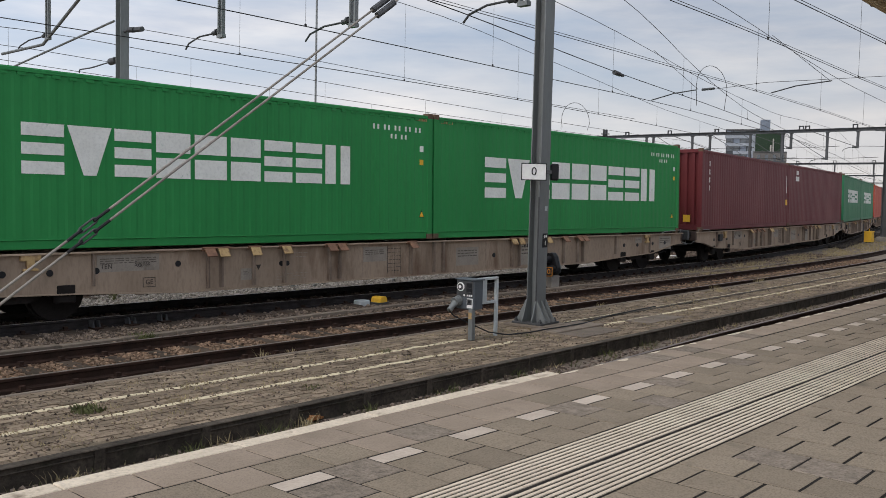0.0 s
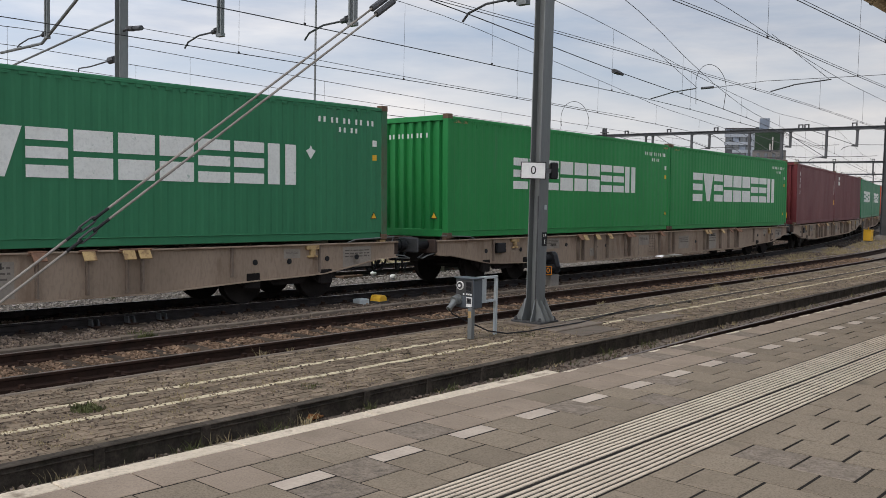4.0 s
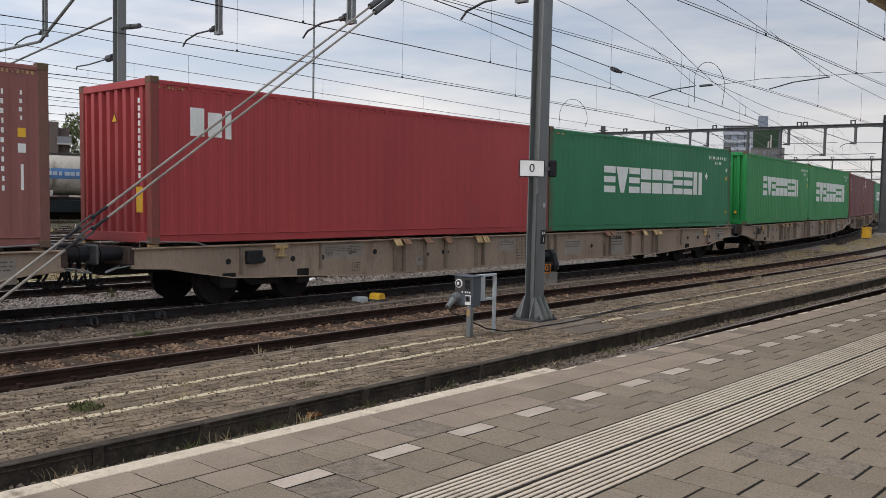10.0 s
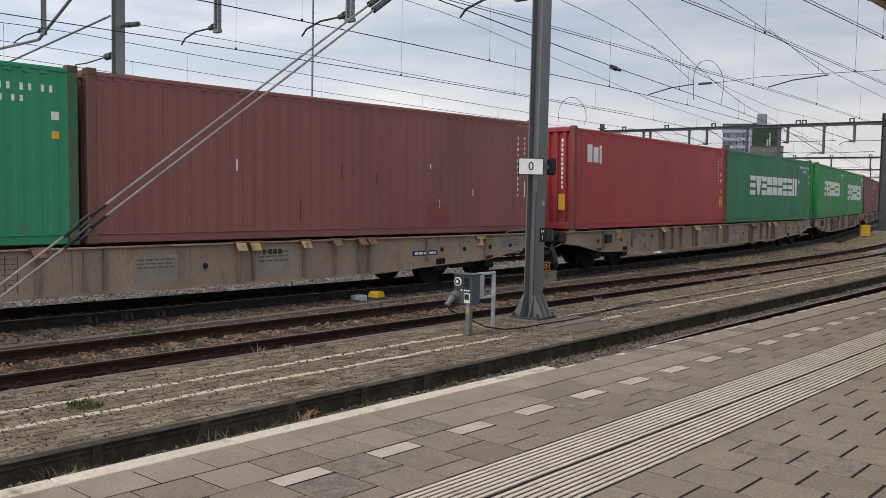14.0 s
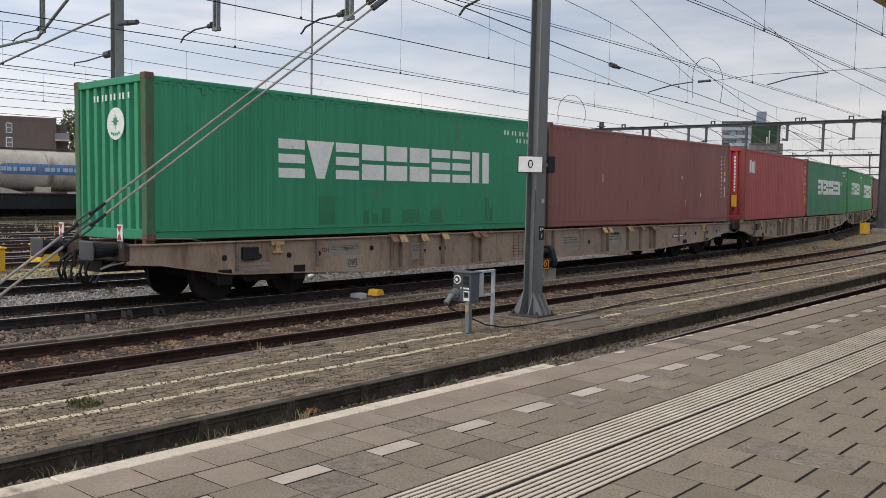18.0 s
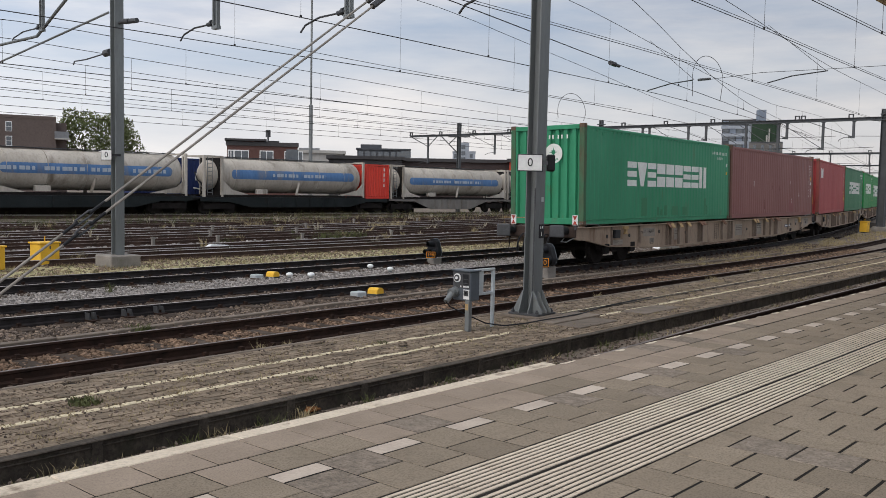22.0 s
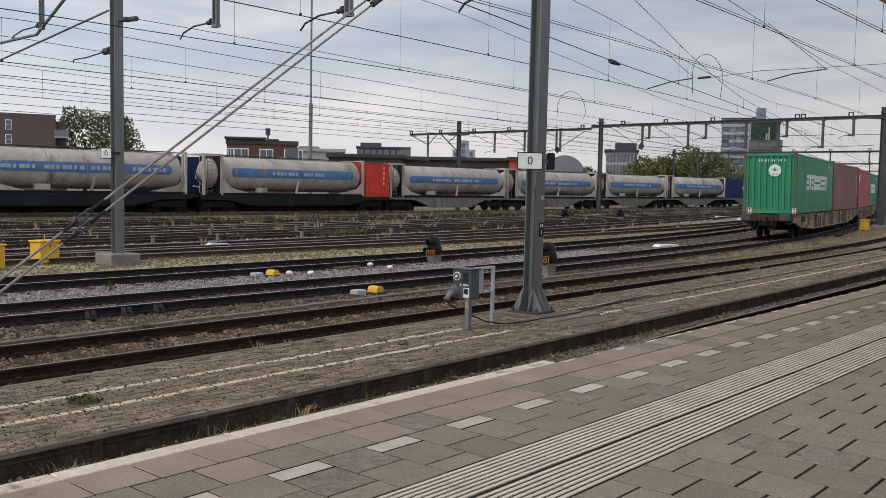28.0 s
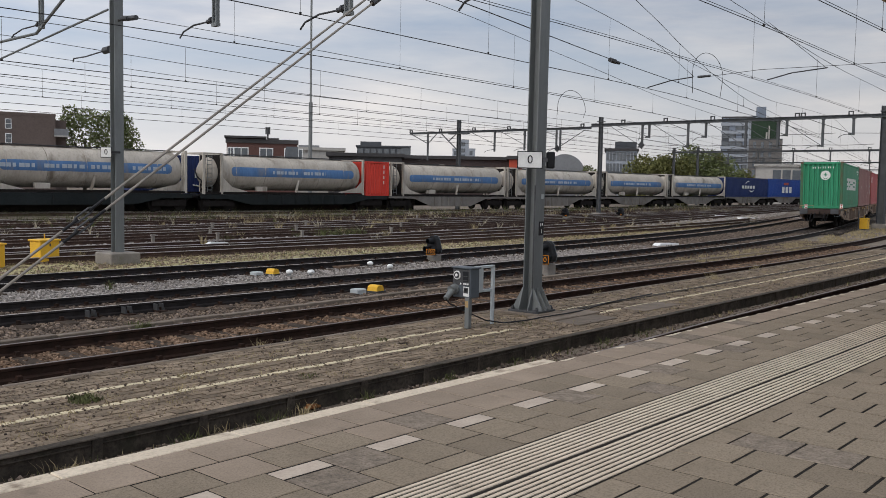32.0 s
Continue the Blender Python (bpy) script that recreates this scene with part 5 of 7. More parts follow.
dwarf(20.85, 18.62, "198", 0.22)
dwarf(20.15, 13.88, "0", 0.34)
for px_, py_ in YARD_SIGNALS:
    s = dwarf(px_, py_, "", 0.34)
    part("plate_mark", boxes((-0.26, -0.182, 0.39, -0.18, -0.176, 0.49), (-0.14, -0.182, 0.39, -0.06, -0.176, 0.49)), M_ORANGE_GLOW, s)


def point_box(x, y, colour, sx=0.34, turn=0):
    b = thing("point_cover", "small rounded %s cover on the ballast" % ("yellow" if colour is M_YELLOW else "white"), "track cover", pose(x, y, -0.2, 0, 0, turn), group="track covers")
    part("hood", prism([(-sx / 2, 0.06), (sx / 2, 0.06), (sx / 2 - 0.02, 0.15), (sx / 2 - 0.07, 0.19), (-sx / 2 + 0.07, 0.19), (-sx / 2 + 0.02, 0.15)], -0.13, 0.13), colour, b)
    part("foot", boxes((-sx / 2 - 0.03, -0.16, 0.0, sx / 2 + 0.03, 0.16, 0.065)), M_STEEL_DARK, b)
    return b


point_box(13.80, 14.02, M_YELLOW, 0.26, 8)
point_box(14.35, 18.32, M_YELLOW, 0.24, 8)
for x, y, s in ((13.45, 14.12, 0.22), (14.02, 18.45, 0.2)):
    single("cable_box", boxes((x - s, y - 0.12, -0.2, x + s * 0.3, y + 0.12, -0.07), bevel=0.02), M_GREY_LIGHT, "small grey cable box lying on the ballast", "cable box")
for x, y in ((14.56, 17.91), (17.95, 18.47), (17.76, 17.49), (14.99, 17.58), (52.15, 33.98), (55.81, 34.41), (82.43, 50.37)):
    dm = thing("track_magnet", "small white domed cap on a short post", "track marker", pose(x, y, -0.2), group="white track caps")
    _k = bmesh.new()
    bmesh.ops.create_uvsphere(_k, u_segments=14, v_segments=8, radius=0.08, matrix=pose(0, 0, 0.13) @ Matrix.Diagonal((1.25, 1, 0.75, 1)))
    smooth(part("cap", _k, M_WHITE, dm))
    part("stem", rods(((0, 0, 0), (0, 0, 0.1), 0.05)), M_STEEL, dm)
for x, y, l, w in ((18.68, 27.04, 0.95, 0.28), (34.75, 17.94, 1.5, 0.35), (78.9, 35.3, 2.2, 0.5), (74.9, 31.3, 2.2, 0.5)):
    single("white_cover", prism([(-l / 2, 0.0), (l / 2, 0.0), (l / 2 - 0.08, 0.12), (-l / 2 + 0.25, 0.15)], -w / 2, w / 2), M_WHITE, "long low white cover between the tracks", "track cover", m=pose(x, y, -0.2 if x > 20 else -0.10, 0, 0, -10))
single("steel_plate", boxes((-0.45, -0.35, -0.05, 0.45, 0.35, 0.02), bevel=0.01), M_RUST, "rusty steel plate beside the track", "steel plate", m=pose(17.2, 18.9, -0.12, 0, 0, 10))


def relay_box(x, y, s=1.0, turn=10, high=1.0):
    b = thing("relay_box", "bright yellow lineside equipment box on the grass", "equipment box", pose(x, y, -0.2, 0, 0, turn), group="yellow equipment boxes")
    part("body", boxes((-0.38 * s, -0.30 * s, 0.05, 0.38 * s, 0.30 * s, 0.80 * s * high), bevel=0.02), M_YELLOW, b)
    part("lid", boxes((-0.42 * s, -0.34 * s, 0.80 * s * high, 0.42 * s, 0.34 * s, 0.86 * s * high), bevel=0.012), M_YELLOW, b)
    part("foot", boxes((-0.3 * s, -0.24 * s, 0.0, 0.3 * s, 0.24 * s, 0.06)), M_STEEL_DARK, b)
    part("latch", boxes((-0.02, -0.315 * s, 0.62 * s * high, 0.02, -0.30 * s, 0.72 * s * high)), M_STEEL_DARK, b)
    part("rod", rods(((0, 0, 0.85 * s * high), (0, 0, 1.05 * s * high), 0.015)), M_YELLOW, b)
    return b


relay_box(9.72, 24.1, 0.8)
relay_box(11.55, 24.9, 0.8)
relay_box(62.9, 18.22, 0.77, 0, 1.16)
marker = thing("marker_post", "thin dark steel post beside a yellow box", "post", pose(62.4, 18.45, -0.2))
part("pole", rods(((0, 0, 0), (0, 0, 1.25), 0.04), n=8), M_STEEL_DARK, marker)
part("foot", boxes((-0.12, -0.12, 0.0, 0.12, 0.12, 0.06), bevel=0.01), M_CONCRETE, marker)

# ---------------------------------------------------------------- overhead line
def upright(outline, z0, z1):
    """An outline in x and y, from z0 up to z1."""
    bm = bmesh.new()
    a = [bm.verts.new((x, y, z0)) for x, y in outline]
    b = [bm.verts.new((x, y, z1)) for x, y in outline]
    bm.faces.new(a)
    bm.faces.new(b[::-1])
    for i in range(len(a)):
        j = (i + 1) % len(a)
        bm.faces.new((a[i], b[i], b[j], a[j]))
    bmesh.ops.recalc_face_normals(bm, faces=bm.faces)
    return bm


def portal(x, ys, beam_z, y0, y1, drops, cap=True, brackets=(), half=0.14, first=1.0):
    """A steel portal across the tracks at x: columns at ys, a beam from y0 to y1 and drop posts (place, foot) with steady arms."""
    p = thing("catenary_portal", "grey steel overhead-line portal spanning the tracks", "catenary portal", pose(x, 0, -0.2), group="overhead-line portals")
    for k, y in enumerate(ys):
        h = half if k else half * first
        part("column", upright([(-h, -h), (h, -h), (h, -h + 0.02), (0.01, -h + 0.02), (0.01, h - 0.02), (h, h - 0.02), (h, h), (-h, h), (-h, h - 0.02), (-0.01, h - 0.02), (-0.01, -h + 0.02), (-h, -h + 0.02)], 0.0, beam_z + 0.75), M_PORTAL if cap else M_STEEL, p, m=pose(0, y, 0))
        part("column_foot", boxes((-0.45, y - 0.45, 0.0, 0.45, y + 0.45, 0.35), bevel=0.03), M_CONCRETE, p)
        if cap:
            part("column_cap", boxes((-0.2, y - 0.9, beam_z - 0.03, 0.2, y + 0.9, beam_z + 0.05), (-0.2, y - 0.3, beam_z + 0.35, 0.2, y + 0.3, beam_z + 0.42)), M_PORTAL, p)
    part("beam", boxes((-0.13, y0, beam_z, 0.13, y1, beam_z + 0.03), (-0.13, y0, beam_z + 0.20, 0.13, y1, beam_z + 0.23), (-0.015, y0, beam_z + 0.03, 0.015, y1, beam_z + 0.20)), M_PORTAL, p)
    for i, (y, low, arm) in enumerate(drops):
        if cap:
            part("drop_post", boxes((-0.07, y - 0.08, low, 0.07, y + 0.08, beam_z), (-0.12, y - 0.13, beam_z - 0.05, 0.12, y + 0.13, beam_z), bevel=0.01), M_PORTAL, p)
        else:
            part("drop_post", boxes((-0.05, y - 0.09, low, 0.05, y - 0.05, beam_z), (-0.05, y + 0.05, low, 0.05, y + 0.09, beam_z), (-0.06, y - 0.11, low - 0.06, 0.06, y + 0.11, low + 0.02)), M_STEEL, p)
        ins = part("insulator", rods(((0, y + 0.08, low + 0.10), (0, y + 0.34, low + 0.08), 0.055), ((0, y + 0.14, low + 0.10), (0, y + 0.20, low + 0.095), 0.085), n=10), M_STEEL_DARK, p)
        part("steady_arm", tube([(0, y + 0.34, low + 0.08), (0, y + arm * 0.6, low + 0.06), (0, y + arm * 0.9, low - 0.06), (0, y + arm, low - 0.20)], 0.022, 6), M_STEEL_DARK, ins)
        if cap:
            part("brace", tube([(0, y + 3.0, beam_z), (0, y + 0.1, low + 0.12)], 0.022, 5), M_PORTAL, p)
            part("span_rope", tube([(0, y + 0.1, low + 0.15), (0, y - 1.6, low + 0.10), (0, y - 3.4, low + 0.15)], 0.016, 4), M_WIRE, p)
    for y in brackets or [d[0] for d in drops]:
        if cap:
            part("beam_bracket", boxes((-0.06, y - 0.17, beam_z + 0.23, 0.06, y - 0.11, beam_z + 0.47), (-0.06, y + 0.11, beam_z + 0.23, 0.06, y + 0.17, beam_z + 0.47), (-0.06, y - 0.17, beam_z + 0.42, 0.06, y + 0.17, beam_z + 0.49)), M_STEEL_DARK, p)
    return p


# the portal at the near masts; its beam lies high above the wires
near_portal = portal(13.0, [23.55], 8.65, 3.8, 46.0, [(4.6, 5.85, 1.0), (9.7, 5.85, 1.4), (14.12, 5.95, 1.55), (18.85, 6.20, 1.55), (28.05, 7.05, 2.2), (32.0, 6.3, 1.6)], cap=False, half=0.13)
part("tie", tube([(0, 24.0, 7.12), (0, 31.5, 6.25)], 0.032, 8), M_STEEL, near_portal)
part("strut", tube([(0, 24.62, 8.65), (0, 28.4, 6.88), (0, 31.4, 6.85)], 0.048, 8), M_STEEL, near_portal)
ins = part("insulator", rods(((0, 23.6, 6.75), (0, 23.15, 6.78), 0.035), ((0, 23.2, 6.79), (0, 22.9, 6.76), 0.075), ((0, 22.85, 6.76), (0, 22.5, 6.74), 0.07), n=10), M_STEEL_DARK, near_portal)
part("tension_wire", tube([(0, 22.55, 6.74), (4, 21.5, 6.5), (10, 20.6, 6.2), (22, 19.9, 5.95)], 0.008, 4), M_WIRE, near_portal)
ins = part("insulator", rods(((0, 23.9, 6.02), (0, 24.2, 6.0), 0.10), n=10), M_STEEL_DARK, near_portal)
part("steady_arm", tube([(0, 24.2, 6.0), (0, 25.3, 5.92), (0, 26.0, 5.92), (0, 26.05, 5.82)], 0.02, 6), M_STEEL_DARK, ins)
plate = thing("number_sign", "small white number plate on a grey mast", "sign", pose(12.80, 23.52, 2.93, 0, 0, -60))
part("rim", boxes((-0.22, -0.16, -0.15, 0.12, -0.15, 0.15), bevel=0.003), M_BLACK, plate)
part("face", boxes((-0.20, -0.166, -0.13, 0.10, -0.160, 0.13)), M_SIGN, plate)
_t = lettering("0", 0.22)
_t.materials.append(M_BLACK)
part("numeral", _t, None, plate, m=pose(-0.05, -0.170, 0))
part("bracket", boxes((-0.05, -0.15, -0.03, 0.30, -0.02, 0.03)), M_BLACK, plate)

ZB2 = 7.55
main = portal(65.5, [17.96, 40.07], ZB2, 17.9, 41.0, [(36.2, 5.73, 1.2), (35.59, 6.49, 1.0), (32.23, 5.68, 1.2), (30.77, 6.4, 1.0), (27.61, 5.62, 1.2), (25.2, 5.59, 1.2), (24.58, 6.39, 1.0), (22.04, 5.59, 1.2), (20.0, 6.37, 1.0)],
              brackets=(37.98, 34.18, 30.26, 23.87, 23.45, 20.2), first=1.7)
for y in (36.2, 44.33):
    part("diamond_plate", prism([(-0.30, 0.0), (0.0, 0.34), (0.30, 0.0), (0.0, -0.34)], -0.01, 0.01), M_STEEL_DARK, main, m=pose(-0.1, y, 5.95 if y < 40 else 5.75, 0, 0, 62 - 90))
side_span = thing("catenary_portal", "thin grey side span of an overhead-line portal", "catenary portal", pose(65.5, 0, -0.2), group="overhead-line portals")
part("column", upright([(-0.15, -0.15), (0.15, -0.15), (0.15, -0.13), (0.01, -0.13), (0.01, 0.13), (0.15, 0.13), (0.15, 0.15), (-0.15, 0.15), (-0.15, 0.13), (-0.01, 0.13), (-0.01, -0.13), (-0.15, -0.13)], 0.0, 8.6), M_PORTAL, side_span, m=pose(0, 55.6, 0))
part("beam", boxes((-0.11, 41.0, 7.36, 0.11, 62.0, 7.39), (-0.11, 41.0, 7.53, 0.11, 62.0, 7.56), (-0.015, 41.0, 7.39, 0.015, 62.0, 7.53)), M_PORTAL, side_span)
part("column_cap", boxes((-0.2, 54.4, 7.26, 0.2, 56.8, 7.36)), M_PORTAL, side_span)
for y, low in ((59.56, 4.78), (51.29, 5.57), (47.9, 5.64), (44.5, 5.60), (44.1, 5.60)):
    post = part("drop_post", boxes((-0.07, y - 0.075, low, 0.07, y + 0.075, 7.36), bevel=0.01), M_PORTAL, side_span)
    part("steady_arm", tube([(0, y + 0.1, low + 0.2), (0, y + 0.8, low + 0.12), (0, y + 1.2, low - 0.05)], 0.024, 5), M_STEEL_DARK, post)
for a, b, r in (((61.7, 7.36), (59.6, 6.45), 0.045), ((59.5, 6.45), (58.4, 7.36), 0.045), ((57.8, 7.36), (55.75, 5.75), 0.06), ((56.9, 6.6), (55.9, 7.3), 0.045), ((54.0, 7.36), (51.4, 6.3), 0.025), ((50.6, 7.36), (48.0, 6.2), 0.025), ((46.0, 7.36), (44.6, 6.9), 0.025), ((44.0, 6.0), (41.6, 7.3), 0.035)):
    part("brace", tube([(0, *a), (0, *b)], r, 5), M_PORTAL, side_span)
for y in (61.82, 57.93, 53.77, 49.68, 41.89):
    part("beam_bracket", boxes((-0.06, y - 0.17, 7.56, 0.06, y - 0.11, 7.82), (-0.06, y + 0.11, 7.56, 0.06, y + 0.17, 7.82), (-0.06, y - 0.17, 7.76, 0.06, y + 0.17, 7.84)), M_STEEL_DARK, side_span)
portal(114.5, [30.0, 54.8, 58.3], 7.4, 29.0, 58.6, [(33.0, 5.9, 1.0), (37.5, 6.2, 1.0), (42.0, 5.9, 1.0), (46.5, 6.2, 1.0), (50.5, 5.9, 1.0)])
portal(160.0, [42.0, 64.0], 7.4, 41.0, 70.0, [(46.0, 6.0, 1.0), (51.0, 6.0, 1.0), (57.0, 6.0, 1.0)])
portal(210.0, [54.0, 78.0], 7.4, 52.0, 80.0, [(58.0, 6.0, 1.0), (64.0, 6.0, 1.0), (70.0, 6.0, 1.0)])

SUPPORTS = (-38.0, 13.0, 65.5, 114.5, 160.0, 210.0, 255.0)


def messenger_z(x, top, low):
    for a, b in zip(SUPPORTS, SUPPORTS[1:]):
        if a <= x <= b:
            u = (x - a) / (b - a)
            return top - (top - low) * 4 * u * (1 - u)
    return top


def route(*knots):
    """A smooth way in plan through a few knots of x and y."""
    kx, ky = [q[0] for q in knots], [q[1] for q in knots]
    return lambda x: (x, sum(float(np.interp(x + d, kx, ky)) for d in (-3, -1.5, 0, 1.5, 3)) / 5)


def height(*knots):
    kx, kz = [q[0] for q in knots], [q[1] for q in knots]
    return lambda x: sum(float(np.interp(x + d, kx, kz)) for d in (-2, -1, 0, 1, 2)) / 5


def overhead(f, x0, x1, contact=5.66, sag=None, thick=1.0, gap=6.2, first=3.0, twin=False):
    """Contact wire, messenger wire at the height sag(x) and droppers over one track."""
    o = thing("overhead_line", "dark copper contact wire hung from a messenger wire", "overhead wire", group="overhead wires")
    n = int((x1 - x0) / 2)
    xs = [x0 + (x1 - x0) * i / n for i in range(n + 1)]
    at = lambda x, z: (f(x)[0], f(x)[1], z)
    part("contact_wire", tube([at(x, contact) for x in xs], (0.008 if twin else 0.011) * thick, 5), M_WIRE, o)
    if twin:
        part("contact_wire", tube([at(x, contact + 0.05) for x in xs], 0.006 * thick, 5), M_WIRE, o)
    part("messenger_wire", tube([at(x, sag(x)) for x in xs], 0.009 * thick, 5), M_WIRE, o)
    x = x0 + first
    while x < min(x1, 120):
        part("dropper", tube([at(x, contact), at(x, sag(x))], 0.0045 * thick, 4), M_WIRE, o)
        part("clip", boxes((-0.022, -0.014, -0.028, 0.022, 0.014, 0.030)), M_WIRE, o, m=Matrix.Translation(at(x, contact + 0.02)))
        x += gap
    return o


WAY_2 = route((-20, 10.7), (15, 11.0), (26, 11.4), (33, 11.7), (39, 12.2), (45.4, 12.6), (66, 15.5))
STEM_3 = route((-20, 14.6), (10.5, 14.8), (14.7, 14.85), (21, 15.2), (28.4, 15.5), (33, 16.0), (40.8, 17.0), (44, 17.5))
WAY_3 = lambda s: STEM_3(s) if s < 38 else (line(s)[0], line(s)[1] + 16.65 - line(38)[1])
CROSS = route((9.0, 10.5), (13.1, 11.2), (16.3, 11.9), (22.9, 13.2), (27.7, 13.9), (33.1, 14.9), (38.1, 15.8), (60, 20.5))
overhead(TRACKS[0][1], -20, 130, 5.56, lambda x: messenger_z(x, 7.4, 7.0), twin=True)
overhead(route((-20, 7.4), (15.7, 7.6), (19.2, 7.7), (25.3, 8.0), (29.2, 8.1), (60, 9.5)), -20, 60, 5.68, height((-20, 8.8), (60, 8.4)), twin=True, gap=7.0, first=39.0)
overhead(WAY_2, -20, 65.5, 5.68, height((-20, 8.7), (13, 8.3), (26, 7.74), (28.2, 7.51), (31.7, 7.29), (36, 7.1), (45, 7.0), (65.5, 7.4)), twin=True, gap=6.7, first=47.5)
overhead(WAY_3, -20, 200, 5.68, lambda x: height((-20, 8.7), (13, 8.3), (23.4, 7.87), (28.2, 7.38), (33, 6.99), (44.3, 6.6), (65.5, 7.4), (90, 6.9), (114, 7.4), (200, 7.2))(x), gap=6.6, first=32.3)
overhead(CROSS, 9.0, 60, 5.68, height((9, 8.3), (13, 8.2), (23.5, 7.65), (26.3, 7.09), (29, 6.68), (32.3, 6.33), (37, 5.97), (60, 5.9)), gap=9.0, first=18.4)
overhead(TRACKS[3][1], -20, 200, 5.74, height((-20, 8.7), (21.8, 8.05), (27, 7.53), (34.4, 6.95), (39, 6.57), (52, 6.3), (65, 7.3), (90, 6.8), (114, 7.4), (200, 7.2)))
for name, f, a, b in TRACKS[5:11]:
    overhead(f, -10, 200, 5.62, lambda x: messenger_z(x, 6.95, 6.5), 1.2)
o = thing("wire_insulator", "dark stubby insulator strung in an overhead wire", "insulator")
part("insulator", rods(((21.45, 12.90, 5.66), (21.85, 12.98, 5.66), 0.065), n=10), M_STEEL_DARK, o)
part("insulator", rods(((21.80, 12.97, 5.66), (22.15, 13.04, 5.66), 0.045), n=10), M_STEEL_DARK, o)
# cross-span with arms at the middle distance
span = thing("cross_span_wire", "thin span wire with steady arms between overhead lines", "overhead wire")
part("span_wire", tube([(27.55, 13.0, 5.83), (28.0, 11.4, 6.0), (28.4, 9.5, 6.02), (28.8, 7.6, 6.05), (29.5, 4.0, 6.1)], 0.008, 5), M_WIRE, span)
part("steady_arm", tube([(28.3, 15.5, 5.70), (27.9, 14.45, 5.83), (27.6, 13.5, 5.86)], 0.020, 6), M_STEEL_DARK, span)
part("steady_arm", tube([(28.53, 11.4, 5.73), (28.45, 10.6, 5.89), (28.4, 9.5, 5.97)], 0.020, 6), M_STEEL_DARK, span)
part("insulator", rods(((27.58, 13.3, 5.85), (27.5, 12.85, 5.85), 0.04), n=8), M_STEEL_DARK, span)
part("pull_wire", tube([(28.15, 15.4, 7.38), (27.6, 13.45, 5.87)], 0.008, 5), M_WIRE, span)
part("pull_wire", tube([(28.17, 11.3, 7.48), (28.4, 9.55, 5.97)], 0.008, 5), M_WIRE, span)
for cx, cy, rx, base, top in ((29.8, 14.0, 1.2, 5.47, 6.93), (30.3, 19.9, 1.0, 5.0, 6.02)):
    j = thing("jumper_loop", "thin looped jumper cable between overhead wires", "cable")
    arch = [(cx - rx * math.cos(math.pi * k / 14), cy, top - 0.75 + 0.75 * math.sin(math.pi * k / 14)) for k in range(15)]
    part("loop", tube([(cx - rx * 0.95, cy, base), *arch, (cx + rx * 0.85, cy, base)], 0.010, 5), M_WIRE, j)

lamp = thing("lighting_mast", "very tall slender grey lighting mast", "lighting mast", pose(48.85, 57.5, -0.2))
part("lower_pole", rods(((0, 0, 0), (0, 0, 9), 0.16), n=10), M_STEEL, lamp)
part("upper_pole", rods(((0, 0, 9), (0, 0, 26), 0.085), n=10), M_STEEL, lamp)

# ---------------------------------------------------------------- the standing tank train
M_TANK_WAGON = surf("pale_grey_wagon", (0.247, 0.227, 0.202), (0.156, 0.140, 0.124), 0.8, scale=0.8, fine=15, bump=0.1, stain=(0.130, 0.104, 0.078), much=0.4)
M_DARK_WAGON = surf("dark_green_wagon", (0.022, 0.027, 0.027), (0.013, 0.016, 0.016), 0.8, scale=0.8, fine=15, bump=0.1, stain=(0.02, 0.018, 0.016), much=0.4)
M_FADED = plain("pale_blue_lettering", (0.46, 0.52, 0.58), 0.6)
M_RED_BOX = paint("bright_red_paint", (0.715, 0.065, 0.039), (0.598, 0.052, 0.039), 0.1)
TY = 51.0


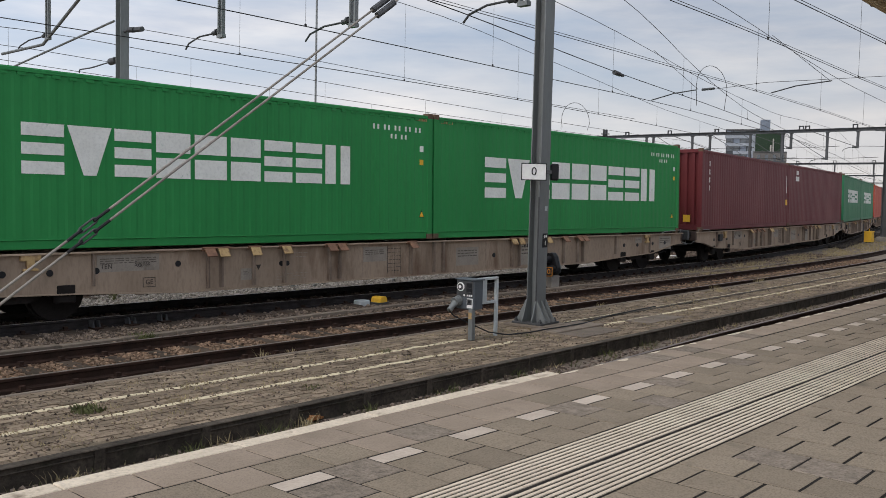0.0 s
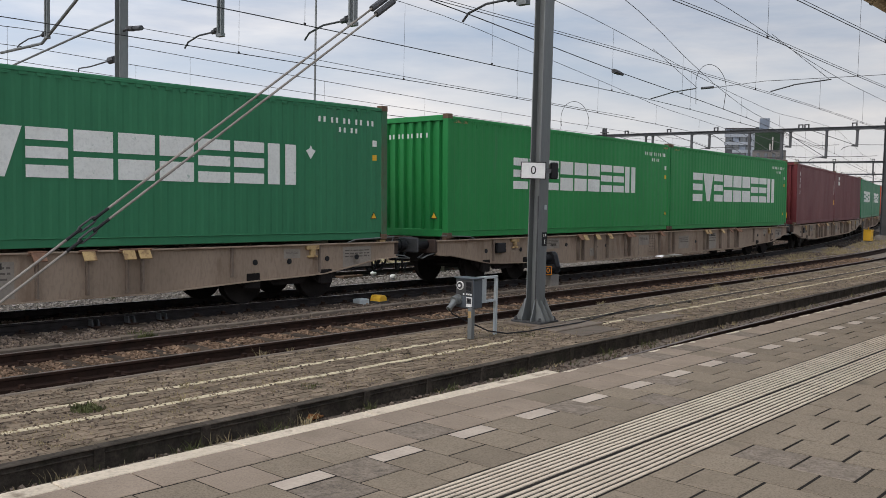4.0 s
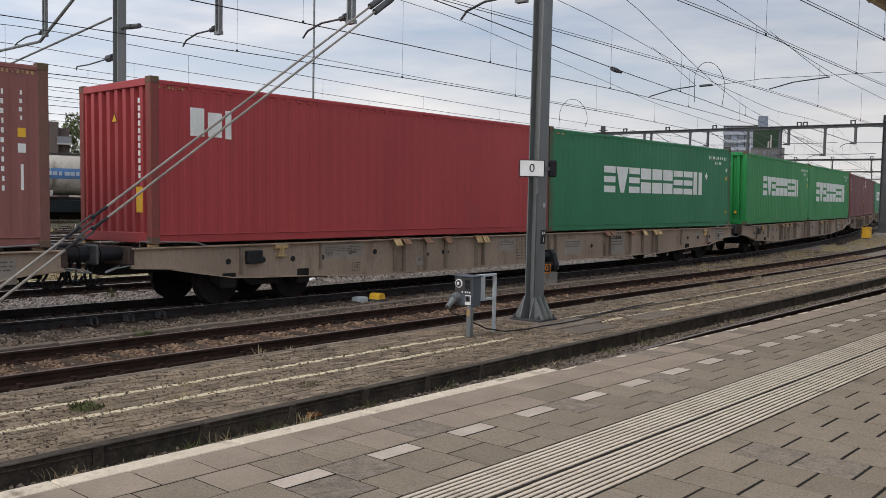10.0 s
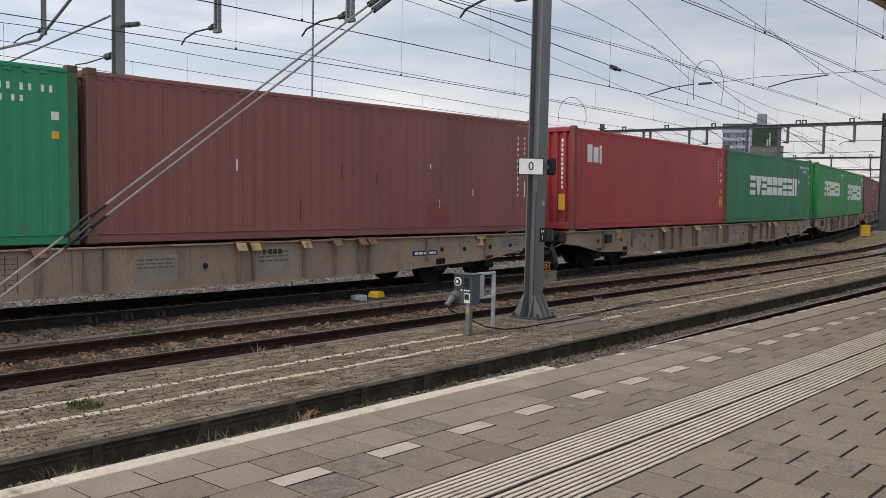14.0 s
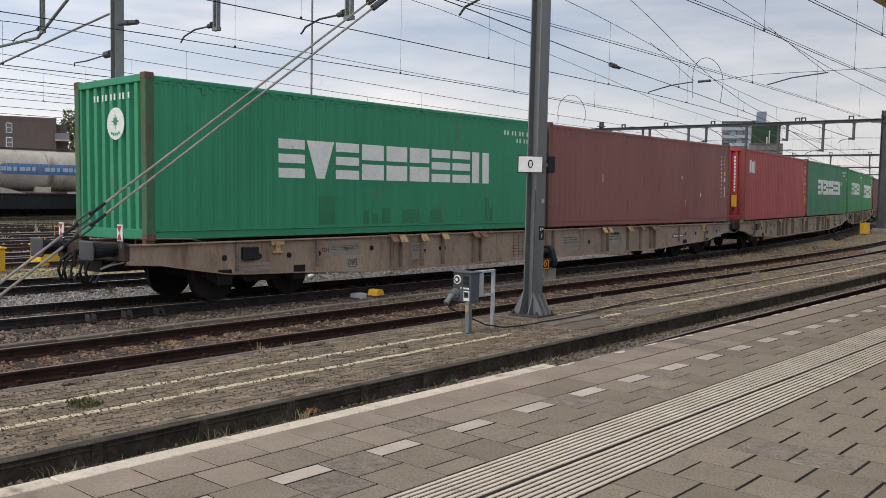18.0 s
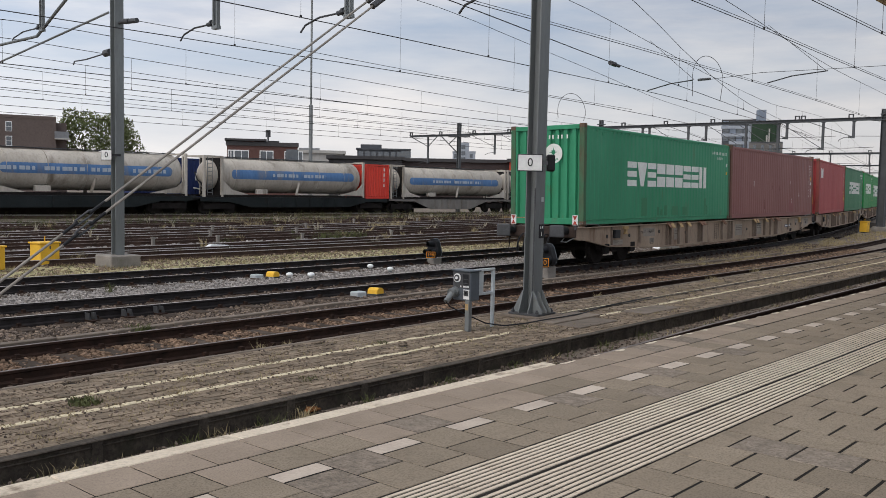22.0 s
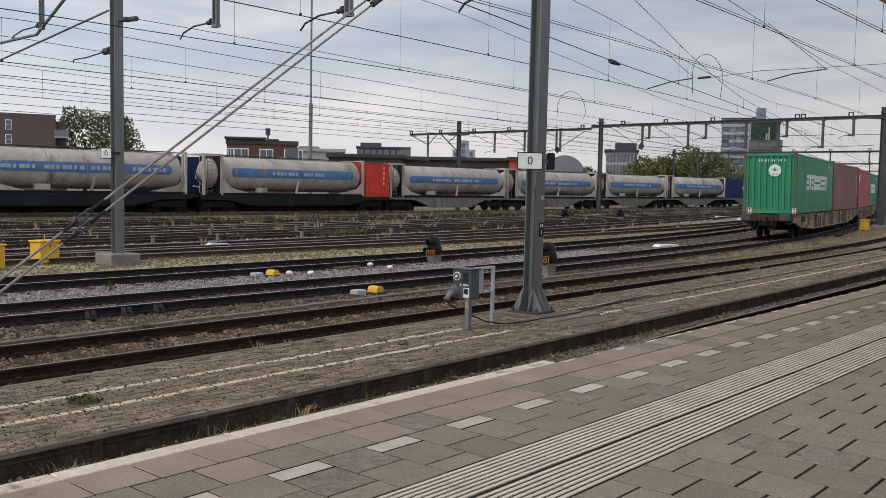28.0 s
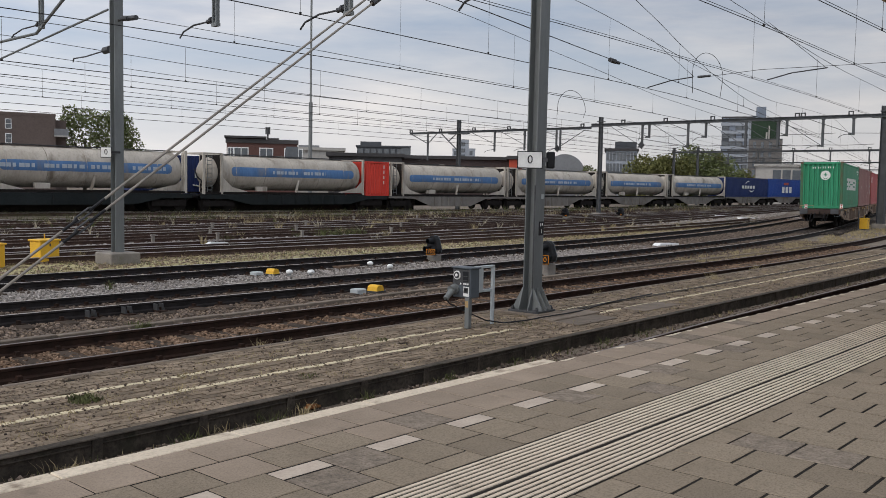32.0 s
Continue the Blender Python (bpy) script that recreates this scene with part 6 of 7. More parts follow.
def silo(x0, x1, stripe_z0, stripe_z1, words, tone):
    """A cream silo tank container: an end frame with ladder, a long tank with a blue band, saddles."""
    z0 = 1.15 + rise(x0)
    length, r = x1 - x0, 1.16
    t = thing("tank_container", "cream silo tank container with blue band, " + tone, "tank container", pose(x0, TY, z0), group="tank containers on the standing train")
    bm = bmesh.new()
    n, cz = 28, 1.42
    prof = [(1.15, r * 0.45), (1.25, r * 0.75), (1.45, r * 0.94), (1.7, r), (length - 0.5, r), (length - 0.28, r * 0.9), (length - 0.18, r * 0.6)]
    rings = [[bm.verts.new((x, math.sin(k * math.tau / n) * q, cz + math.cos(k * math.tau / n) * q)) for k in range(n)] for x, q in prof]
    for a, b in zip(rings, rings[1:]):
        for k in range(n):
            bm.faces.new((a[k], a[(k + 1) % n], b[(k + 1) % n], b[k]))
    bm.faces.new(rings[0])
    bm.faces.new(rings[-1][::-1])
    bmesh.ops.recalc_face_normals(bm, faces=bm.faces)
    smooth(part("tank", bm, M_TANK, t))
    for i in range(5):
        x = 2.6 + (length - 4.6) * i / 4
        part("tank_ring", tube([(x, math.sin(k * math.tau / 24) * (r + 0.012), cz + math.cos(k * math.tau / 24) * (r + 0.012)) for k in range(25)], 0.022, 4), M_TANK, t)
    bm = bmesh.new()
    xa, xb = 2.2, length - 1.0
    a0, a1 = math.acos((stripe_z1 - 1.15 - cz) / r), math.acos((stripe_z0 - 1.15 - cz) / r)
    steps = [a0 + (a1 - a0) * k / 5 for k in range(6)]
    mid = (a0 + a1) / 2
    ends = [(xa + 0.30 - 0.30 * math.cos(math.pi * k / 8), math.sin(math.pi * k / 8)) for k in range(1, 5)]
    ends += [(xb - 0.30 + 0.30 * math.cos(math.pi * k / 8), math.sin(math.pi * k / 8)) for k in range(4, 0, -1)]
    cols = [[bm.verts.new((x, -math.sin(mid + (a - mid) * f) * (r + 0.012), cz + math.cos(mid + (a - mid) * f) * (r + 0.012))) for a in steps] for x, f in ends]
    for va, vb in zip(cols, cols[1:]):
        for k in range(5):
            bm.faces.new((va[k], va[k + 1], vb[k + 1], vb[k]))
    band = part("blue_band", bm, M_STRIPE, t)
    zc = (stripe_z0 + stripe_z1) / 2 - 1.15
    for a, b in words:
        rows, x = [], a
        while x < b:
            rows.append((x, -r - 0.03, zc - 0.11, min(b, x + 0.18 + 0.06 * (len(rows) * 5 % 3)), -r - 0.018, zc + 0.11))
            x += 0.34 if len(rows) % 7 else 0.7
        bm = bmesh.new()
        for q in rows:
            box(bm, *q)
        tagged(part("band_lettering", bm, M_FADED, band), kind="stuff")
    w = 1.18
    for x in (0.06, 1.42, length - 0.08):
        for y in (-w, w):
            part("frame_post", boxes((x - 0.08, y - 0.07, 0, x + 0.08, y + 0.07, 2.66)), M_TANK, t)
    for x in (0.06, 1.42, length - 0.08):
        part("frame_header", boxes((x - 0.06, -w, 2.56, x + 0.06, w, 2.67)), M_TANK, t)
    for y in (-w, w):
        part("frame_sill", boxes((0, y - 0.06, 0.0, length, y + 0.06, 0.12)), M_SHADOW_IRON, t)
        part("frame_rail", boxes((0.06, y - 0.05, 2.58, 1.42, y + 0.05, 2.67)), M_TANK, t)
    part("end_gusset", prism([(length - 2.6, 0.15), (length - 0.16, 0.15), (length - 0.16, 1.0), (length - 0.7, 0.55)], -w - 0.02, -w + 0.02), M_TANK, t)
    part("end_gusset", prism([(1.5, 0.15), (3.6, 0.15), (2.2, 0.5), (1.5, 1.1)], -w - 0.02, -w + 0.02), M_TANK, t)
    part("valve_pipe", tube([(1.2, -0.2, 1.25), (0.75, -0.25, 1.1), (0.7, -0.3, 0.35)], 0.12, 8), M_STEEL_DARK, t)
    dish = bmesh.new()
    bmesh.ops.create_uvsphere(dish, u_segments=18, v_segments=10, radius=1.0, matrix=pose(1.2, 0, cz) @ Matrix.Diagonal((0.72, 0.92, 0.98, 1)))
    smooth(part("dished_end", dish, M_TANK, t))
    # Near-black panel added behind the dish to paint the end recess's shade.
    part("bulkhead", boxes((1.30, -1.10, 0.12, 1.34, 1.10, 2.56)), M_SHADOW_IRON, t)
    part("end_pipe", tube([(0.45, -0.75, 2.3), (0.42, -0.78, 1.4), (0.40, -0.6, 0.6), (0.55, -0.2, 0.4)], 0.06, 6), M_TANK_WAGON, t)
    part("end_hose", tube([(0.35, 0.3, 1.6), (0.28, -0.1, 1.1), (0.30, -0.5, 0.9), (0.36, -0.85, 0.35)], 0.05, 6), M_BLACK, t)
    part("manhole", rods(((length * 0.5, 0, 2.55), (length * 0.5, 0, 2.68), 0.25), n=12), M_TANK, t)
    lad = part("ladder", boxes((0.30, -w - 0.03, 0.1, 0.33, -w, 2.6), (0.66, -w - 0.03, 0.1, 0.69, -w, 2.6)), M_STEEL, t)
    for k in range(9):
        part("rung", boxes((0.30, -w - 0.03, 0.25 + 0.27 * k, 0.69, -w, 0.29 + 0.27 * k)), M_STEEL, lad)
    part("tool_box", boxes((length * 0.30, -w - 0.05, 0.20, length * 0.30 + 0.85, -w + 0.25, 0.52), bevel=0.02), M_TANK, t)
    part("walkway", boxes((1.5, -0.35, 2.62, length - 0.3, 0.35, 2.66)), M_STEEL_DARK, t)
    part("standpipe", tube([(length * 0.56, -r * 0.93, 1.0), (length * 0.56 - 0.25, -r - 0.02, 0.35), (length * 0.56 - 0.3, -r, 0.15)], 0.09, 6), M_TANK, t)
    return t


def yard_wagon(x0, x1, material, deep, tone):
    w = thing("flat_wagon", "low container flat wagon, " + tone, "freight wagon", pose(0, TY, rise(x0)), group="wagons of the standing train")
    a, b, m = x0, x1, (x0 + x1) / 2
    q = (b - a) / 15.0
    out = [(a, 1.12), (a, 0.98), (a + 2.9 * q, 0.94), (a + 5.0 * q, deep), (b - 5.0 * q, deep), (b - 2.9 * q, 0.94), (b, 0.98), (b, 1.12)] if deep < 0.4 else [(a, 1.12), (a, 0.86), (a + 2.2, 0.82), (a + 4.0, deep), (b - 4.0, deep), (b - 2.2, 0.82), (b, 0.86), (b, 1.12)]
    for y in (-1.18, 1.18):
        part("side_sill", prism(out, y - 0.03, y + 0.03), material, w)
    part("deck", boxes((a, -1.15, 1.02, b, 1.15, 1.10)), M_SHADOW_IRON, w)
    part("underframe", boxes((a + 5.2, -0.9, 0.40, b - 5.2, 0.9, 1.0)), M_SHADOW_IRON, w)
    for u in [a + 5.4 + k * (b - a - 10.8) / 5 for k in range(6)]:
        part("rib", boxes((u - 0.05, -1.28, deep, u + 0.05, -1.20, 1.1)), material, w)
    for c in (a + 1.55, b - 1.55):
        bg = part("bogie", boxes((c - 1.2, -1.05, 0.35, c + 1.2, -0.93, 0.72), (c - 0.3, -1.0, 0.4, c + 0.3, 1.0, 0.8)), M_SHADOW_IRON, w)
        for du in (-0.9, 0.9):
            for y in (-0.75, 0.75):
                part("wheel", WHEEL, None, bg, m=pose(c + du, y, 0.46))
    for e, s in ((a, -1), (b, 1)):
        for y in (-0.875, 0.875):
            part("buffer", BUF_CASE, None, w, m=pose(e, y, 1.04, 0, 0, 0 if s > 0 else 180))
    return w


def yard_box(x0, x1, colour, label, y=TY, deep=2.6):
    z0 = 1.15 + (rise(x0) if y == TY else 0.0)
    c = thing("shipping_container", label, "shipping container", pose(x0, y, z0), group="containers on the standing train")
    L = x1 - x0
    part("side_wall", corrugated(L - 0.3, deep - 0.3, 0.28, 0.036), colour, c, m=pose(0.15, -1.19, 0.15))
    part("roof", boxes((0.05, -1.17, deep - 0.14, L - 0.05, 1.17, deep - 0.04)), colour, c)
    part("far_wall", boxes((0.1, 1.12, 0.1, L - 0.1, 1.17, deep - 0.1)), colour, c)
    for x in (0.0, L - 0.16):
        part("end_wall", boxes((x + 0.04, -1.1, 0.1, x + 0.10, 1.1, deep - 0.1)), colour, c)
        for yy in (-1.22, 1.08):
            part("corner_post", boxes((x, yy, 0, x + 0.16, yy + 0.14, deep)), colour, c)
    for z in (0.0, deep - 0.12):
        part("side_rail", boxes((0.1, -1.215, z, L - 0.1, -1.13, z + 0.12)), colour, c)
    return c


SPANS = [(18.5, 32.2), (33.4, 47.6), (50.5, 65.3), (65.6, 80.8), (81.5, 96.0), (96.3, 112.2)]
silo(4.2, 17.9, 2.34, 2.92, [(3.0, 9.0)], "dusty")
silo(*SPANS[0], 2.34, 2.92, [(1.9, 8.6), (10.0, 12.4)], "old and streaked")
silo(*SPANS[1], 2.34, 2.95, [(5.6, 10.4)], "with tool box and streaks")
silo(*SPANS[2], 2.30, 2.86, [(5.0, 11.2)], "with ladder and valve end")
silo(*SPANS[3], 2.30, 2.86, [(5.5, 11.6)], "weathered")
silo(*SPANS[4], 2.30, 2.86, [(5.0, 11.0)], "brown with dust")
silo(*SPANS[5], 2.30, 2.86, [(5.2, 11.8)], "fairly clean")
yard_wagon(3.8, 32.6, M_DARK_WAGON, 0.45, "dark and grimy")
yard_wagon(33.2, 50.1, M_DARK_WAGON, 0.45, "dark green with yellow marks")
for (xa, xb), tone in zip(SPANS[2:], ("pale grey and dirty", "pale grey with dark marks", "pale grey and rusty", "pale grey and dusty")):
    yard_wagon(xa - 0.15, xb + 0.1, M_TANK_WAGON, 0.30, tone)
for xa, xb in ((112.6, 126.5), (126.7, 140.1), (140.3, 153.0)):
    yard_wagon(xa, xb, M_TANK_WAGON, 0.30, "pale grey and dusty")
c = yard_box(31.0, 37.3, M_BLUE, "navy blue container with large white marks behind tanks", y=TY + 4.2, deep=2.75)
for x in (4.55, 5.15, 5.75):
    part("white_mark", boxes((x, -1.225, 1.25, x + 0.38, -1.20, 1.75)), M_LETTER, c)
part("white_swoosh", tube([(4.4, -1.22, 0.75), (5.0, -1.22, 0.65), (5.7, -1.22, 0.8), (6.1, -1.22, 1.05)], 0.05, 5), M_LETTER, c)
c = yard_box(47.8, 50.3, M_RED_BOX, "short bright red container standing between tanks", deep=2.62)
for z in (0.9, 1.3, 1.7, 2.1):
    part("white_mark", boxes((1.9, -1.225, z, 1.98, -1.20, z + 0.25)), M_LETTER, c)
yard_wagon_far = thing("flat_wagon", "dark flat wagon behind the tank train", "freight wagon", pose(0, TY + 4.2, 0))
part("deck", boxes((20, -1.2, 0.7, 60, 1.2, 1.15)), M_DARK_WAGON, yard_wagon_far)
part("underframe", boxes((22, -0.9, -0.2, 58, 0.9, 0.7)), M_SHADOW_IRON, yard_wagon_far)
c = yard_box(112.6, 126.4, M_BLUE, "navy blue container with small white lettering marks")
for x in (5.0, 5.9, 6.8, 7.7, 8.6):
    part("white_mark", boxes((x, -1.225, 1.15, x + 0.6, -1.20, 1.55)), M_LETTER, c)
part("white_swoosh", tube([(6.2, -1.22, 1.85), (6.6, -1.22, 2.05), (7.2, -1.22, 2.15)], 0.05, 5), M_LETTER, c)
part("white_swoosh", tube([(7.6, -1.22, 0.85), (8.2, -1.22, 0.72), (8.8, -1.22, 0.9)], 0.05, 5), M_LETTER, c)
c = yard_box(126.7, 140.0, M_BLUE_LIGHT, "blue container with white marks and a red emblem")
for x in (5.2, 6.6, 8.0):
    part("white_mark", boxes((x, -1.225, 0.6, x + 0.9, -1.20, 1.5)), M_LETTER, c)
part("red_mark", boxes((5.8, -1.225, 1.75, 7.6, -1.20, 2.1)), M_RED_PLATE, c)
yard_box(140.3, 153.0, M_BLUE, "navy blue container at the end of a row")

# ---------------------------------------------------------------- the town behind


def facade(parent, width, height, rows, cols, z0, margin, wall_y, frame_mat, ww, wh):
    """Windows in rows and columns on a front that faces -y."""
    for r in range(rows):
        for q in range(cols):
            x = -width / 2 + margin + (width - 2 * margin) * ((q + 0.5) / cols)
            z = z0 + r * (height - z0) / rows
            win = part("window", boxes((x - ww / 2 - 0.12, wall_y - 0.06, z - 0.12, x + ww / 2 + 0.12, wall_y + 0.02, z + wh + 0.12)), frame_mat, parent)
            part("pane", boxes((x - ww / 2, wall_y - 0.09, z, x + ww / 2, wall_y - 0.055, z + wh)), M_GLASS, win)


def building(name, label, a_left, a_right, dist, depth, elev, wall, roof=M_ROOF, windows=None, base=0.0, frame_mat=M_WHITE, parapet=0.35):
    """A block between two bearings (degrees from the platform's line) at dist, as high as its roofline's elevation."""
    a = radians((a_left + a_right) / 2)
    width = 2 * dist * math.tan(radians(abs(a_left - a_right)) / 2)
    top = 2.19 + dist * math.tan(radians(elev))
    b = thing(name, label, "building", pose(dist * math.cos(a), dist * math.sin(a), -0.2, 0, 0, math.degrees(a) - 90))
    part("wall", boxes((-width / 2, 0, base, width / 2, depth, top)), wall, b)
    part("roof", boxes((-width / 2 - parapet, -parapet, top, width / 2 + parapet, depth + parapet, top + 0.45)), roof, b)
    if windows:
        rows, cols, z0, ww, wh = windows
        facade(b, width, top, rows, cols, z0, width * 0.06, 0, frame_mat, ww, wh)
    return b, width, top


b, w, t = building("apartment_block", "plain brown brick apartment block with few windows", 71.0, 64.46, 150, 14, 3.62, M_BUILD_BROWN, M_BUILD_BROWN, parapet=0.05)
for x in (1.75, -6.4):
    for z in (t - 6.2, t - 4.1, t - 1.95):
        win = part("window", boxes((x - 0.10, -0.06, z - 0.10, x + 0.78, 0.02, z + 1.38)), M_WHITE, b)
        part("pane", boxes((x, -0.1, z, x + 0.68, -0.05, z + 0.60)), M_GLASS, win)
        part("pane", boxes((x, -0.1, z + 0.68, x + 0.68, -0.05, z + 1.28)), M_GLASS, win)
for z in (t - 8.4, t - 5.6, t - 2.8):
    part("balcony", boxes((w / 2 - 0.2, -0.6, z, w / 2 + 1.8, 3, z + 1.0)), M_BUILD_GREY, b)
    part("balcony_slab", boxes((w / 2 - 0.2, -0.7, z - 0.2, w / 2 + 1.9, 3, z)), M_BUILD_PALE, b)
part("loggia_wall", boxes((w / 2, 1.5, 0, w / 2 + 1.6, 12, t - 0.4)), M_BUILD_BROWN, b)
b, w, t = building("brick_station_house", "red brick railway building with flat overhanging roof", 54.75, 50.45, 105, 12, 2.50, M_BUILD_RED, parapet=0.12)
part("upper_storey", boxes((-w / 2 + 0.5, 0.4, t, w * 0.02, 8, t + 0.55)), M_BUILD_RED, b)
part("overhanging_roof", boxes((-w / 2 - 0.25, -0.3, t + 0.55, w * 0.06, 8.5, t + 0.78)), M_ROOF, b)
part("penthouse", boxes((w * 0.08, 1.5, t, w * 0.24, 6, t + 0.70)), M_ROOF, b)
part("vent", rods(((w * 0.08, 3, t), (w * 0.08, 3, t + 1.9), 0.10), ((w * 0.08, 3, t + 1.2), (w * 0.08, 3, t + 2.0), 0.30), n=10), M_STEEL_DARK, b)
for x, ww in ((-2.35, 1.45), (0.45, 1.35), (2.95, 0.8), (4.05, 0.8), (-3.5, 0.5)):
    for dz in (-1.75, -4.6):
        win = part("window", boxes((x - ww / 2 - 0.1, -0.07, t + dz - 0.1, x + ww / 2 + 0.1, 0.02, t + dz + 1.25)), M_WHITE, b)
        part("pane", boxes((x - ww / 2, -0.11, t + dz, x - 0.05, -0.06, t + dz + 1.15)), M_GLASS, win)
        part("pane", boxes((x + 0.05, -0.11, t + dz, x + ww / 2, -0.06, t + dz + 1.15)), M_GLASS, win)
part("corner_glazing", boxes((w / 2 - 1.3, -0.12, t - 1.9, w / 2 + 0.06, 1.5, t - 0.3)), M_GLASS, b)
b, w, t = building("pale_shed", "pale rendered low shed with flat roof", 50.4, 47.6, 140, 20, 2.12, M_BUILD_PALE, M_BUILD_PALE)
part("roof_step", boxes((-w / 2, 1, t, -w / 2 + 3.2, 10, t + 0.8)), M_BUILD_GREY, b)
building("long_depot", "long low depot with dark sloping roof", 48.5, 43.9, 118, 18, 1.82, M_ROOF)
building("long_depot", "long low brick depot with dark roof", 44.0, 37.1, 125, 18, 1.75, M_DEPOT)
building("goods_shed", "low shed with an orange-red sheet front", 37.12, 36.3, 120, 12, 1.82, M_ORANGE)
b, w, t = building("office_block", "distant dark grey office block with window bands", 46.74, 43.43, 260, 20, 2.38, M_BUILD_DARK, M_BUILD_DARK)
for r_ in range(3):
    for q_ in range(8):
        part("window", boxes((-w / 2 + 0.4 + q_ * w / 8.2, -0.12, t - 1.9 - 2.6 * r_, -w / 2 + 0.2 + (q_ + 0.85) * w / 8.2, -0.02, t - 0.5 - 2.6 * r_)), M_GLASS, b)
part("upper_floor", boxes((-w / 2 + 0.9, 2, t + 0.4, -w * 0.04, 14, t + 1.6)), M_BUILD_DARK, b)
part("glass_stair", boxes((w / 2 - 2.4, -0.3, 3, w / 2 + 0.3, 8, t - 0.2)), M_GLASS, b)
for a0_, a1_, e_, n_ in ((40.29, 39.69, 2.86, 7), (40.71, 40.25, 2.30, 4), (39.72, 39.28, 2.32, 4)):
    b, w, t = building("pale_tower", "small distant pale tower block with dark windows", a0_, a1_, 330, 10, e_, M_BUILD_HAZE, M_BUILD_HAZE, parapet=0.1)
    for r_ in range(n_):
        part("window", boxes((-w * 0.30, -0.12, t - 1.9 - 2.2 * r_, w * 0.12, -0.02, t - 0.5 - 2.2 * r_)), M_GLASS, b)
hall = thing("barrel_hall", "grey hall with a barrel-vaulted sheet roof", "building", pose(150 * math.cos(radians(33.63)), 150 * math.sin(radians(33.63)), -0.2, 0, 0, 33.63 - 90))
part("wall", boxes((-3.3, 0, 0, 3.3, 20, 4.4)), M_BUILD_GREY, hall)
part("vault", prism([(-3.4, 4.4)] + [(-3.4 * math.cos(math.pi * k / 14), 4.4 + 3.5 * math.sin(math.pi * k / 14)) for k in range(1, 14)] + [(3.4, 4.4)], -0.3, 20), M_BUILD_GREY, hall)
for k in range(1, 7):
    f_ = -3.4 + 6.8 * k / 7
    part("vault_rib", boxes((f_ - 0.05, -0.36, 4.4, f_ + 0.05, -0.3, 4.4 + 3.5 * math.sqrt(max(0.0, 1 - (f_ / 3.4) ** 2)) - 0.05)), M_BUILD_GREY, hall)
part("side_shed", boxes((-8.6, 1, 0, -3.4, 20, 5.4)), M_BUILD_DARK, hall)
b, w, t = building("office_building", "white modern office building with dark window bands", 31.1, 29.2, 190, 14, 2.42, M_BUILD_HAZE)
for z in (t - 2.0, t - 4.3, t - 6.6):
    for k in range(3):
        x = -w / 2 + w * (k + 0.05) / 3
        win = part("window", boxes((x, -0.12, z, x + w / 3 * 0.90, -0.02, z + 1.65)), M_GLASS, b)
        for j in (0.33, 0.66):
            part("mullion", boxes((x + w / 3 * 0.9 * j - 0.04, -0.16, z, x + w / 3 * 0.9 * j + 0.04, -0.10, z + 1.65)), M_BUILD_HAZE, win)
part("roof_house", boxes((-w * 0.22, 2, t + 0.4, w * 0.48, 10, t + 1.9)), M_BUILD_DARK, b)
# the tower with a glazed and a green half
b, w, t = building("office_tower", "tall office tower, pale floor bands beside dark green", 24.24, 22.55, 300, 18, 4.40, M_BUILD_DARK, parapet=0.2)
for k in range(9):
    z = t - 2.45 * (k + 1)
    lo = -w / 2 - 0.3 if k not in (2, 5) else -w / 2 + 2.2
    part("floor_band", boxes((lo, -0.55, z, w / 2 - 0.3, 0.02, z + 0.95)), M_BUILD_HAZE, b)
    for q in range(4):
        xa = -w / 2 + 0.2 + q * (w - 0.6) / 4
        part("window", boxes((xa, -0.2, z + 0.98, xa + (w - 0.6) / 4 - 0.25, 0.02, z + 2.42)), M_GLASS if (k * 3 + q) % 4 else M_BUILD_BLUE, b)
part("stair_strip", boxes((w / 2 - 1.0, -0.7, 0, w / 2 - 0.1, 2, t - 1.0)), M_BUILD_HAZE, b)
gw = part("green_wing", boxes((w / 2, -1, t - 9.5, w / 2 + 8.3, 16, t - 0.3)), M_BUILD_GREEN, b)
for k in range(9):
    part("cladding_rib", boxes((w / 2 + 0.5 + k * 0.9, -1.12, t - 9.4, w / 2 + 0.62 + k * 0.9, -1.0, t - 0.4)), M_BUILD_GREEN, gw)
part("wing_pier", boxes((w / 2 + 7.3, -1.2, t - 9.5, w / 2 + 8.4, 4, t - 0.3)), M_BUILD_DARK, b)
cw = part("concrete_wing", boxes((w / 2 - 0.6, -2.5, 0, w / 2 + 9.2, 15, t - 6.6)), M_BUILD_STONE, b)
for k in range(4):
    for q in range(4):
        if (k + q) % 5 != 4:
            part("window", boxes((w / 2 + 0.6 + q * 2.3, -2.62, t - 9.4 - 2.9 * k, w / 2 + 1.5 + q * 2.3, -2.48, t - 7.6 - 2.9 * k)), M_GLASS, cw)
    part("ledge", boxes((w / 2 - 0.6, -2.66, t - 6.9 - 2.9 * k, w / 2 + 9.2, -2.5, t - 6.7 - 2.9 * k)), M_BUILD_DARK, cw)
part("roof_house", boxes((w / 2 + 1.3, 2, t - 0.3, w / 2 + 4.2, 10, t + 3.6)), M_BUILD_BLUE, b)
part("roof_plant", boxes((w / 2 + 0.2, 3, t - 0.2, w / 2 + 1.2, 8, t + 0.9)), M_BUILD_DARK, b)
part("roof_mast", rods(((w / 2 + 5.2, -1.6, t - 6.6), (w / 2 + 5.2, -1.6, t - 2.6), 0.22), ((w / 2 + 4.5, -1.6, t - 6.6), (w / 2 + 4.5, -1.6, t - 4.6), 0.3), n=6), M_BUILD_PALE, b)
